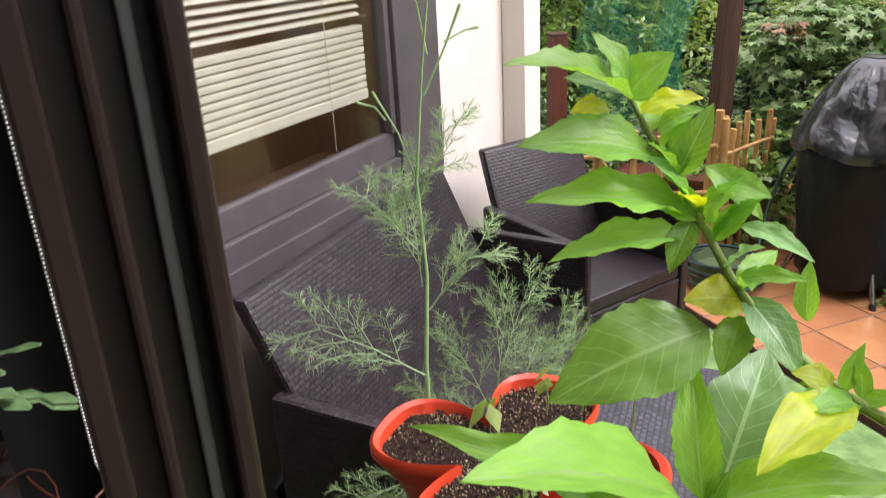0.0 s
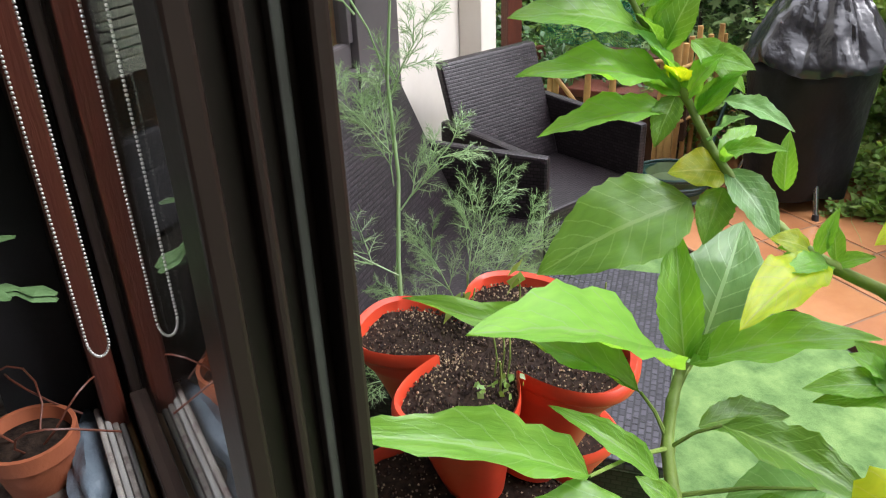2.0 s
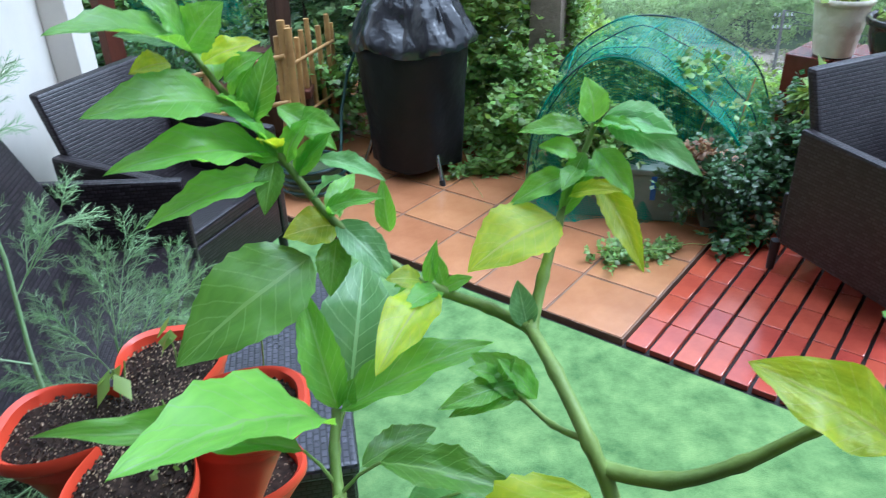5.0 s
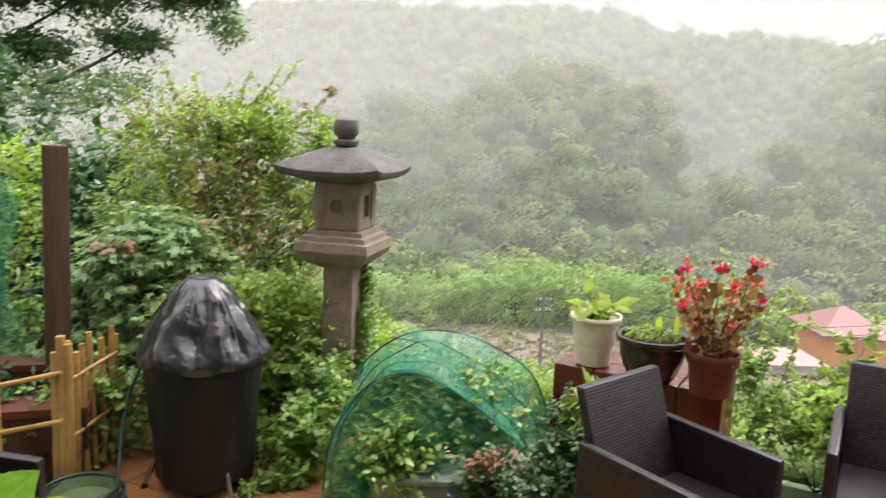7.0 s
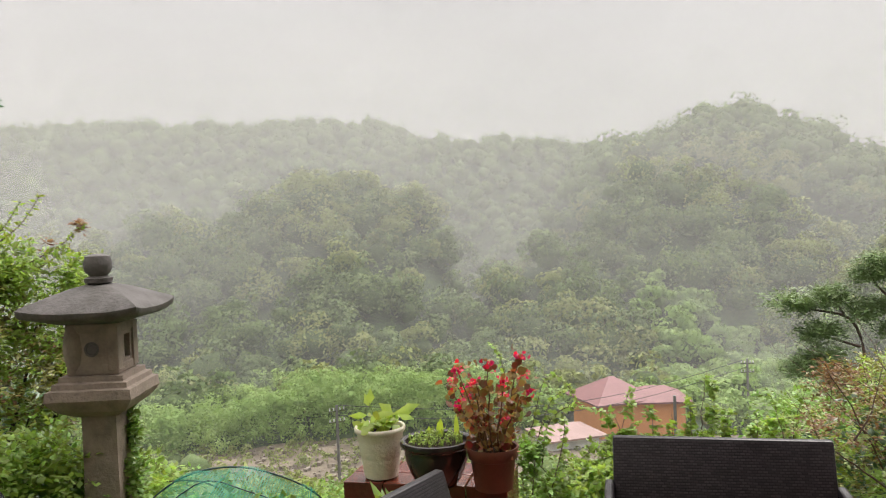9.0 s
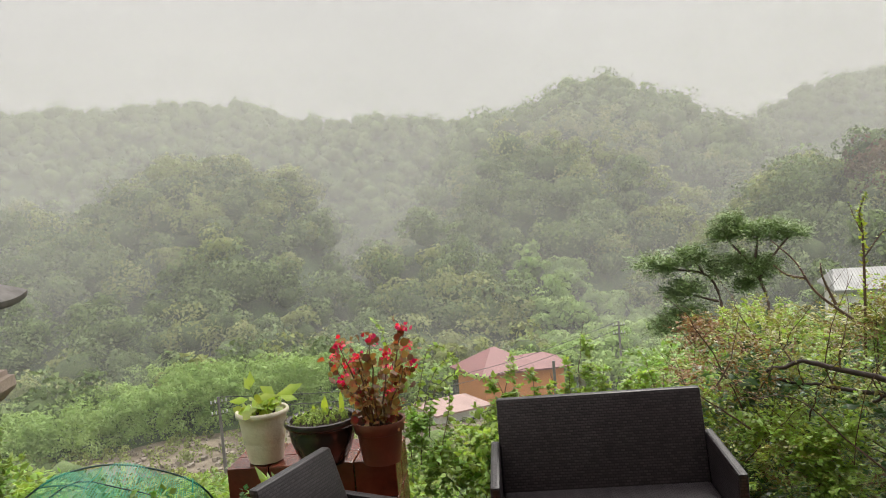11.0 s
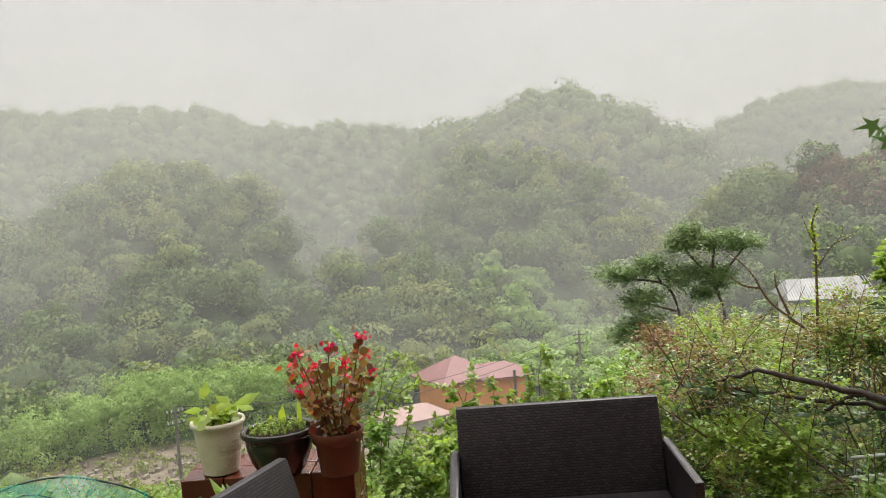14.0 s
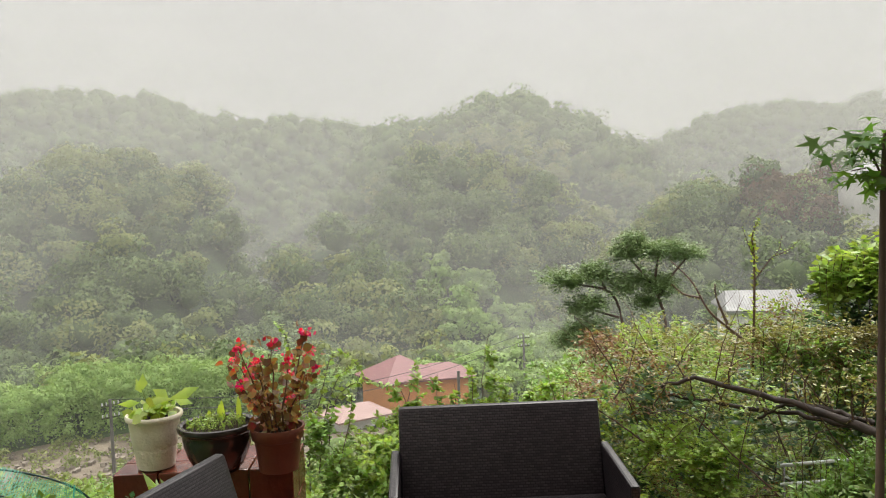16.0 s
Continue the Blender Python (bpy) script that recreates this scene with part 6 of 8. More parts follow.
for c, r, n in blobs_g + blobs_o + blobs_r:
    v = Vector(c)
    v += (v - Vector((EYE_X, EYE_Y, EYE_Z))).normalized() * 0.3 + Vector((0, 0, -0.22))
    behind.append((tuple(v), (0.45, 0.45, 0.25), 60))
leafy("old_foliage", brush, behind, 0.10, 0.062, M_LEAF_DARK, 139, label="dark leaves set behind the thicket to stand in for shade")
leafy("foliage", brush, blobs_g, 0.036, 0.020, M_LEAF_OLIVE, 140)
leafy("foliage", brush, [(c, (0.46, 0.46, 0.30), 210) for c, _, _ in blobs_g + blobs_o[::2]], 0.045, 0.028, M_LEAF_BRIGHT, 143)
leafy("foliage", brush, [(tuple(place(a, e, 5.5)), (0.22, 0.22, 0.16), 260) for a, e in ((91, -16.5), (93.5, -18.2), (95.5, -16.8), (94.5, -20.0))], 0.048, 0.034, M_LEAF_BRIGHT, 144)
leafy("foliage", brush, blobs_o, 0.036, 0.017, M_LEAF_OLIVE, 141, label="olive and yellowing foliage")
leafy("foliage", brush, blobs_r, 0.04, 0.018, M_LEAF_RUST, 142, label="withered brown foliage")
for k in range(110):
    az, r = B_RNG.uniform(86, 107), B_RNG.uniform(5.2, 8.5)
    p0 = place(az, B_RNG.uniform(-21, -14), r)
    p1 = p0 + Vector((B_RNG.normal(0, 0.3), B_RNG.normal(0, 0.45), B_RNG.uniform(0.3, 1.0)))
    limbs(brush, p0, [p1], B_RNG.uniform(0.003, 0.007), 200 + k, M_TWIG, "twig")
fallen = thing("fallen_limb", "long dark fallen tree limb lying through the thicket", "branch")
for pts, r0, r1 in ((((90.8, -13.4, 5.45), (93.1, -12.7, 5.45), (95.4, -13.2, 5.45), (99.3, -14.0, 5.4), (101.7, -14.7, 5.4), (104.9, -15.6, 5.35), (110, -17.0, 5.3)), 0.012, 0.032),
                    (((91.2, -13.9, 5.6), (94.6, -14.3, 5.6), (99.3, -14.7, 5.55), (102.1, -15.1, 5.5), (105, -15.5, 5.4), (110, -16.2, 5.3)), 0.010, 0.028),
                    (((97.2, -15.2, 5.5), (99.0, -14.2, 5.5), (101.1, -14.2, 5.5), (104.2, -14.9, 5.45)), 0.010, 0.020)):
    path = [place(*p) for p in pts]
    n = 24
    wig = [Vector((noise.noise((i * 0.7, r1 * 90, 1)), noise.noise((i * 0.7, r1 * 90, 5)), noise.noise((i * 0.7, r1 * 90, 9)))) * 0.02 for i in range(n + 1)]
    part("limb", Build().tube([along(path, i / n) + wig[i] for i in range(n + 1)], [(r0 + (r1 - r0) * i / n) * (0.85 + 0.5 * abs(noise.noise((i * 0.9, r0 * 200, 3)))) for i in range(n + 1)], 9), M_BARK, fallen)
    for i in range(3, n - 2, 5):
        p = along(path, i / n)
        q = p + Vector((noise.noise((i, r1 * 70, 2)) * 0.3, noise.noise((i, r1 * 70, 7)) * 0.3, 0.18 + 0.2 * abs(noise.noise((i, r1 * 70, 4)))))
        sprig(fallen, (p, p.lerp(q, 0.5) + Vector((0.02, 0.03, 0.02)), q), 16, 0.045, 0.026, M_LEAF_OLIVE, 400 + i + int(r1 * 1000), 0.007)
dead = thing("bare_sapling", "thin bare sapling hung with climbing leaves", "sapling")
sprig(dead, [place(*p) for p in ((96.8, -14, 6.6), (97.0, -9.1, 6.5), (97.06, -4.5, 6.5), (96.95, -3.0, 6.5), (97.4, -1.7, 6.5))], 110, 0.05, 0.036, M_LEAF_FRESH, 150, 0.013, start=0.25)
for k, pts in enumerate((((97.05, -6.0, 6.5), (98.0, -4.6, 6.5), (98.6, -3.9, 6.5), (98.8, -2.9, 6.5)), ((98.3, -4.3, 6.5), (99.2, -3.9, 6.5), (99.9, -3.2, 6.5)), ((96.98, -4.2, 6.5), (96.6, -3.2, 6.5), (96.3, -2.2, 6.5)), ((96.6, -10.2, 6.5), (94.2, -8.2, 6.5), (93.0, -6.1, 6.5), (91.5, -4.5, 6.5)), ((95.3, -9.0, 6.5), (94.6, -7.2, 6.5), (94.5, -6.2, 6.5)), ((93.6, -7.2, 6.5), (92.4, -6.9, 6.5), (91.6, -6.2, 6.5)))):
    sprig(dead, [place(*p) for p in pts], 14 if k < 3 else 22, 0.03, 0.02, M_LEAF_OLIVE if k > 2 else M_LEAF_BRIGHT, 151 + k, 0.006 if k < 3 else 0.013)
# the lower blobs of dark leaves stand in for the bush's shaded inside
shrub("vine_covered_bush", "bush smothered in bright green vine leaves", (6.9, -1.3, -1.5),
      [(tuple(place(103.2, -4.9, 7.0)), (0.28, 0.28, 0.15), 420), (tuple(place(105.4, -4.4, 7.0)), (0.40, 0.36, 0.18), 520), (tuple(place(101.9, -6.2, 7.0)), (0.16, 0.2, 0.18), 260), (tuple(place(104.2, -5.8, 6.9)), (0.3, 0.3, 0.14), 320)],
      0.092, 0.074, M_LEAF_BRIGHT, 153, 0.02, "bush", ([(tuple(place(105.3, -7.5, 7.2)), (0.5, 0.5, 0.4), 600), (tuple(place(104.5, -10.5, 7.2)), (0.5, 0.5, 0.4), 500), (tuple(place(102.4, -8.6, 7.2)), (0.3, 0.3, 0.25), 300)], 0.07, 0.045, M_LEAF_DARK), jitter=0.3)
for k in range(9):
    a = 101.2 + 0.42 * k
    sprig(bpy.data.objects["vine_covered_bush"], [place(a, -4.4 - 0.3 * math.sin(k * 2.0), 6.8), place(a - 0.15, -5.6, 6.75), place(a + 0.2 * math.sin(k * 3.0), -7.4 - 0.8 * math.sin(k * 1.7), 6.75)], 26, 0.07, 0.056, M_LEAF_BRIGHT, 360 + k, 0.004)
feathery = shrub("feathery_bush", "fresh green feathery bush beside the handrail", tuple(place(101, -26, 5.2)),
      [(tuple(place(102.6, -19.4, 5.2)), (0.20, 0.20, 0.16), 420), (tuple(place(104.2, -18.0, 5.2)), (0.22, 0.22, 0.20), 420), (tuple(place(100.4, -20.6, 5.1)), (0.22, 0.2, 0.14), 300)], 0.07, 0.026, M_LEAF_MID, 154, 0.008)
for k, (a, e, h) in enumerate(((99.9, -20.5, 5.0), (100.6, -20.0, 4.2), (101.3, -20.5, 3.6), (101.0, -21.0, 3.4), (102.2, -20.0, 3.4), (103.0, -19.5, 3.0), (103.6, -19.0, 3.0), (104.4, -19.0, 3.2), (99.5, -21.0, 3.2), (101.8, -21.5, 3.6))):
    sprig(feathery, (place(a, e - 2, 5.2), place(a + 0.1, e + h * 0.4, 5.15), place(a - 0.3 * math.sin(k * 2.0), e + h, 5.1)), 80, 0.042, 0.007 if k < 4 else 0.020, M_LEAF_MID, 420 + k, 0.004, start=0.2)
browned = thing("browned_thicket", "olive and browned fine-leaved growth over the fallen limbs", "thicket")
leafy("foliage", browned, [(tuple(place(a, e, 6.3)), (0.26, 0.26, 0.13), 260) for a, e in ((97.8, -9.8), (99.4, -9.3), (100.9, -9.8), (102.4, -9.4), (103.8, -8.8))], 0.05, 0.018, M_LEAF_OLIVE, 440)
leafy("foliage", browned, [(tuple(place(a, e, 6.2)), (0.26, 0.26, 0.13), 200) for a, e in ((98.6, -11.4), (100.2, -11.7), (101.8, -11.6), (103.4, -11.2), (99.2, -10.2), (101.6, -9.9))], 0.05, 0.022, M_LEAF_MID, 442)
leafy("foliage", browned, [(tuple(place(a, e, 6.2)), (0.24, 0.24, 0.10), 40) for a, e in ((99.8, -10.4), (101.4, -10.9), (102.8, -10.2), (103.9, -12.6), (98.0, -10.6))], 0.055, 0.018, M_LEAF_RUST, 441)
for k in range(12):
    a = 97.6 + 0.55 * k
    sprig(browned, (place(a, -14.6, 6.2), place(a + 0.3 * math.sin(k * 1.7), -11.5, 6.2), place(a + 0.6 * math.sin(k * 2.3), -9.2 + 0.9 * math.sin(k * 3.1), 6.2)), 34, 0.05, 0.02, M_LEAF_OLIVE if k % 2 else M_LEAF_MID, 450 + k, 0.006)
ht = thing("handrail", "white metal handrail beyond the thicket", "handrail")
M_RAIL = mat("white painted rail", (0.85, 0.86, 0.85), 0.35, (0.7, 0.71, 0.70), 12.0)
for e in (-18.2, -19.4):
    part("rail", Build().tube([place(98.6, e + 0.10, 5.9), place(104.0, e + 1.15, 5.9)], 0.012, 8), M_RAIL, ht)
for az in (98.8, 103.0):
    part("upright", Build().tube([place(az, -18.2, 5.93), place(az, -27, 5.93)], 0.012, 8), M_STEEL, ht)
# slender tree close by on the far side
slim = thing("slender_tree", "slender tree with a bare stem and lobed leaves on top", "tree")
part("trunk", Build().tube([place(104.2, -42, 3.2), place(104.3, -25, 2.75), place(104.6, -19, 2.7), place(104.7, -9, 2.68), place(104.8, 0.5, 2.66), place(104.9, 3.5, 2.66)], [0.016, 0.0135, 0.0125, 0.0105, 0.009, 0.006], 9), M_PALEBARK, slim)
crown = star_leaves("crown", slim, [(tuple(place(103.6, 2.9, 2.66)), (0.05, 0.07, 0.05), 24), (tuple(place(103.2, 1.4, 2.66)), (0.03, 0.04, 0.05), 12), (tuple(place(105.4, 3.4, 2.64)), (0.08, 0.09, 0.07), 36), (tuple(place(104.2, 0.6, 2.66)), (0.02, 0.03, 0.03), 12)], 0.052, M_LEAF_LOBED, 156)
for k, (a, e) in enumerate(((103.3, 2.6), (103.0, 1.2), (105.4, 3.2))):
    part("twig", Build().tube([place(104.85, 0.4, 2.66), place((a + 104.8) / 2, e * 0.8 + 0.4, 2.66), place(a, e, 2.66)], [0.004, 0.003, 0.002], 6), M_TWIG, slim)

# pine on the slope
M_PINE = mat("pine needles", (0.235, 0.32, 0.13), 0.5, (0.14, 0.21, 0.08), 3.0, vary=0.25, island=True, translucent=0.2)
pine = thing("pine_tree", "crooked pine with flat layered needle pads", "tree")
for k, (pts, r0, r1) in enumerate((((( 90.6, -14.5), (91.0, -10.5), (91.05, -8.4), (90.1, -6.1), (88.9, -4.6), (88.4, -3.4)), 0.06, 0.02), (((90.6, -7.2), (91.6, -5.6), (92.6, -4.4)), 0.05, 0.02), (((90.3, -6.4), (90.6, -4.8), (90.7, -3.8)), 0.045, 0.02),
                                  (((88.0, -12), (88.1, -9.0), (87.3, -6.8), (85.0, -6.2), (84.0, -5.7)), 0.05, 0.02), (((87.0, -6.6), (86.3, -5.4)), 0.04, 0.02), (((87.9, -8.6), (85.8, -8.0)), 0.04, 0.02), (((87.6, -10), (84.6, -9.4)), 0.05, 0.02))):
    path = [place(a, e, 16.7) for a, e in pts]
    n = 14
    part("limb", Build().tube([along(path, i / n) for i in range(n + 1)], [0.7 * (r0 + (r1 - r0) * i / n) for i in range(n + 1)], 8), M_PALEBARK, pine)
P_RNG = np.random.default_rng(160)
pads = []
for a, e, s in ((83.7, -5.6, 0.40), (84.3, -5.9, 0.34), (85.9, -5.2, 0.36), (86.5, -5.5, 0.30), (88.9, -2.8, 0.22), (88.6, -3.7, 0.34), (89.6, -3.4, 0.34), (90.6, -3.6, 0.36), (91.5, -3.5, 0.30), (92.9, -3.9, 0.32),
                (88.4, -6.1, 0.34), (89.4, -5.6, 0.32), (90.6, -6.3, 0.38), (91.0, -5.7, 0.28), (90.0, -7.3, 0.30), (85.2, -7.7, 0.34), (86.0, -7.5, 0.28), (85.6, -9.2, 0.40), (84.9, -9.8, 0.40), (86.4, -9.9, 0.36), (83.9, -10.2, 0.34)):
    for q in range(3):
        pads.append((tuple(place(a + P_RNG.normal(0, 0.7) * s, e + P_RNG.normal(0, 0.45) * s, 16.7 + P_RNG.normal(0, 0.15))), (s * 1.4, s * 1.4, s * 0.70), int(560 * s)))
leafy("needles", pine, pads, 0.075, 0.022, M_PINE, 161, 0.5, 0.1)
leafy("needles", pine, [(c, (r[0] * 0.9, r[1] * 0.9, r[2] * 0.8), n // 3) for c, r, n in pads], 0.12, 0.05, M_PINE, 162, 0.4, 0.1)
shrub("slope_bushes", "mixed bushes and browned foliage on the slope under the pine", tuple(place(90, -18, 13)),
      [(tuple(place(a, e, r)), (0.8, 0.8, 0.5), 420) for a, e, r in ((84.5, -12.6, 13), (86.5, -13.6, 12), (89, -12.5, 12.5), (91.5, -11.6, 12), (94, -11.3, 11.5), (97, -11.0, 11), (100, -10.5, 10.5), (103, -10.8, 10), (83, -14.6, 12), (88, -15, 10))],
      0.11, 0.06, M_LEAF_MID, 163, 0.03, "bushes", ([(tuple(place(a, e, 11.0)), (0.6, 0.6, 0.35), 330) for a, e in ((87.5, -10.8), (90, -10.2), (96, -9.8), (101, -9.6))], 0.09, 0.04, M_LEAF_OLIVE))
leafy("foliage", bpy.data.objects["slope_bushes"], [(tuple(place(a, e, 10.5)), (0.55, 0.5, 0.2), 300) for a, e in ((87.0, -10.4), (89.0, -10.6), (91.0, -11.4))], 0.08, 0.03, M_LEAF_RUST, 165, label="browned foliage")

# ---- buildings, poles and cars down in the valley ----
# pinkish, with the paling of mist put into the roof's red
M_PINKROOF = mat("red metal roof paled for mist", (0.27, 0.125, 0.125), 0.6, (0.21, 0.095, 0.095), 0.6, 0.2, 4, stretch=(1, 1, 1))
M_ORANGE = mat("orange painted wall", (0.62, 0.27, 0.10), 0.8, (0.52, 0.22, 0.08), 0.5)
M_PALEPINK = mat("pale pink roof", (0.40, 0.27, 0.245), 0.7, (0.33, 0.22, 0.20), 0.8)
M_WHITEWALL = mat("white painted wall", (0.70, 0.69, 0.66), 0.8, (0.60, 0.59, 0.56), 0.5)
M_PALEROOF = mat("pale ribbed metal roof", (0.36, 0.36, 0.35), 0.6, (0.18, 0.18, 0.175), 0.8)
M_DARKGLASS = mat("dark window glass", (0.03, 0.035, 0.04), 0.12, scale=2)


def house_block(name, label, m, w, d, h, rise, wall_m, roof_m, hip=0.35, over=0.45, panes=True):
    """A house with a hipped roof: origin at the middle of its base."""
    t = thing(name, label, "house", m)
    part("wall", Build().box((-w / 2, -d / 2, -3.0), (w / 2, d / 2, h)), wall_m, t, smooth=False)
    a, b = w / 2 + over, d / 2 + over
    rl = w / 2 * (1 - hip * 2)
    rf = Build().add([(-a, -b, h), (a, -b, h), (a, b, h), (-a, b, h), (-rl, 0, h + rise), (rl, 0, h + rise)],
                     [(0, 1, 5, 4), (1, 2, 5), (2, 3, 4, 5), (3, 0, 4), (3, 2, 1, 0)])
    roof = part("roof", rf, roof_m, t, smooth=False)
    part("eave", Build().box((-a + 0.03, -b + 0.03, h - 0.12), (a - 0.03, b - 0.03, h - 0.005)), roof_m, roof, smooth=False)
    n = max(2, int(w / 2.4)) if panes else 0
    for k in range(n):
        x = -w / 2 + w * (k + 0.5) / n
        wn_ = part("window", Build().box((x - 0.55, -d / 2 - 0.04, h - 1.75), (x + 0.55, -d / 2 - 0.002, h - 0.65)), M_WHITEWALL, t, smooth=False)
        part("pane", Build().box((x - 0.48, -d / 2 - 0.06, h - 1.68), (x + 0.48, -d / 2 - 0.042, h - 0.72)), M_DARKGLASS, wn_, smooth=False)
    if not panes:
        return t
    wn_ = part("window", Build().box((w / 2 + 0.002, -0.6, h - 1.75), (w / 2 + 0.04, 0.6, h - 0.65)), M_WHITEWALL, t, smooth=False)
    part("pane", Build().box((w / 2 + 0.042, -0.52, h - 1.68), (w / 2 + 0.06, 0.52, h - 0.72)), M_DARKGLASS, wn_, smooth=False)
    return t


hz = place(71.6, -14.6, 59.5)
house_block("orange_house", "orange-walled house with a red hipped roof, paled for mist", pose(hz.x, hz.y, -13.55, 0, 0, -42), 4.1, 4.1, 2.85, 1.45, M_ORANGE, M_PINKROOF, 0.46, panes=False)
hz = place(74.6, -14.6, 60)
house_block("orange_house", "lower wing of the orange house under a red roof", pose(hz.x, hz.y, -13.55, 0, 0, -62), 3.6, 3.2, 2.75, 0.8, M_ORANGE, M_PINKROOF, 0.3, panes=False)
hz = place(68.2, -17.3, 55)
house_block("orange_house", "small white-walled annex below the orange house", pose(hz.x, hz.y, -13.9, 0, 0, -42), 3.4, 3.0, 1.9, 0.6, M_WHITEWALL, M_PALEPINK, 0.35)
hz = place(97.3, -9.9, 46)
house_block("white_house", "white house with a pale ribbed metal roof", pose(hz.x, hz.y, hz.z + 0.1, 0, 0, -83), 3.7, 3.4, 1.7, 0.85, M_WHITEWALL, M_PALEROOF, 0.02, 0.3)
wh_roof = next(c for c in bpy.data.objects["white_house"].children if c.name.startswith("roof"))
for k in range(30):
    x = -2.1 + 4.17 * k / 29
    part("rib", Build().add([(x, -2.0, 1.70), (x + 0.03, -2.0, 1.70), (x + 0.03, -0.02, 2.54), (x, -0.02, 2.54), (x, -2.0, 1.735), (x + 0.03, -2.0, 1.735), (x + 0.03, -0.02, 2.575), (x, -0.02, 2.575)], [(4, 5, 6, 7), (0, 1, 5, 4), (1, 2, 6, 5), (3, 0, 4, 7)]), M_PALEROOF, wh_roof, smooth=False)
hz = place(105.0, 0.2, 85)
house_block("hill_house", "pale house high on the wooded hillside", pose(hz.x, hz.y, hz.z - 1.0, 0, 0, -80), 7.0, 5.0, 2.0, 1.2, M_WHITEWALL, M_PALEROOF, 0.2, 0.3)
for k, (az, et, r) in enumerate(((51.4, -12.4, 47), (80.9, -9.7, 62), (76.0, -12.3, 44))):
    p = place(az, et, r)
    t = thing("utility_pole", "grey concrete utility pole with cross-arms", "utility pole", pose(p.x, p.y, p.z, 0, 0, -az + 20), "utility poles")
    part("pole", Build().tube([(0, 0, -9), (0, 0, 0)], [0.12, 0.08], 10), mat("grey concrete pole", (0.20, 0.19, 0.18), 0.8, (0.14, 0.13, 0.125), 2.0) if k == 0 else bpy.data.materials["grey concrete pole"], t)
    if k < 2:
        for z in (-0.35, -1.0):
            arm = part("cross_arm", Build().box((-0.5, -0.04, z - 0.04), (0.5, 0.04, z + 0.04)), M_STEEL, t, smooth=False)
            for x in (-0.44, -0.2, 0.2, 0.44):
                part("insulator", Build().tube([(x, 0, z + 0.05), (x, 0, z + 0.2)], 0.035, 8), M_WHITEWALL, arm)
wires = thing("power_lines", "thin dark power lines hung between the poles", "power line")
for dz in (0, -0.6):
    a, b = place(51.4, -12.4, 47) + Vector((0, 0, dz)), place(80.9, -9.7, 62) + Vector((0, 0, dz))
    part("wire", Build().tube([a.lerp(b, i / 20) - Vector((0, 0, 1.6 * math.sin(math.pi * i / 20))) for i in range(21)], 0.02, 5), M_BLACK, wires)
lot = part("earth_lot", Build().grid(lambda u, v: (lambda p: (p[0], p[1], float(ground_z(p[0], p[1])) + 0.25 + 0.35 * noise.noise((u * 9, v * 7, 4))))((EYE_X + (44 + 14 * v) * math.sin(radians(41 + 44 * u)), EYE_Y + (44 + 14 * v) * math.cos(radians(41 + 44 * u)))), 90, 40), M_EARTH)
tagged(lot, "bare brown earth lot with scattered rubble", "earth", kind="structure")
L2 = np.random.default_rng(77)
rub = Build()
for k in range(420):
    a, r = radians(L2.uniform(43, 64)), L2.uniform(45, 57)
    x, y = EYE_X + r * math.sin(a), EYE_Y + r * math.cos(a)
    s = L2.uniform(0.04, 0.16)
    rub.box((-s, -s * 0.7, -0.1), (s, s * 0.7, s * 0.7), pose(x, y, float(ground_z(x, y)) + 0.35, L2.uniform(-20, 20), L2.uniform(-20, 20), L2.uniform(0, 180)))
rubble = part("rubble", rub, mat("pale rubble", (0.30, 0.26, 0.21), 0.85, (0.17, 0.14, 0.11), 1.5), smooth=False)
tagged(rubble, "scattered pale stones and rubble on bare ground", "rubble", kind="stuff")


def car(m, colour, label):
    t = thing("parked_car", label, "car", m)
    mt = mat("car paint", colour, 0.25, scale=2)
    body = Build().box((-1.9, -0.8, 0.3), (1.9, 0.8, 0.85), r=0.15)
    part("body", body, mt, t)
    part("cabin", Build().add([(-1.3, -0.72, 0.85), (1.0, -0.72, 0.85), (1.0, 0.72, 0.85), (-1.3, 0.72, 0.85), (-0.9, -0.6, 1.4), (0.45, -0.6, 1.4), (0.45, 0.6, 1.4), (-0.9, 0.6, 1.4)],
                               [(0, 1, 5, 4), (1, 2, 6, 5), (2, 3, 7, 6), (3, 0, 4, 7), (4, 5, 6, 7)]), mt, t, smooth=False)
    for x in (-1.2, 1.2):
        for y in (-0.78, 0.78):
            part("wheel", Build().tube([(x, y - 0.09, 0.3), (x, y + 0.09, 0.3)], 0.3, 16), M_BLACK, t)
    for y in (-0.70, 0.66):
        part("side_window", Build().box((-0.95, y - 0.02, 0.92), (0.6, y + 0.06, 1.3)), M_DARKGLASS, t, smooth=False)


p = place(81.8, -13.4, 72)
car(pose(p.x, p.y, p.z, 0, 0, -60), (0.72, 0.72, 0.72), "white parked car beside the road")
p = place(80.4, -14.0, 68)
car(pose(p.x, p.y, p.z, 0, 0, -30), (0.5, 0.5, 0.52), "silver parked car below the terrace")


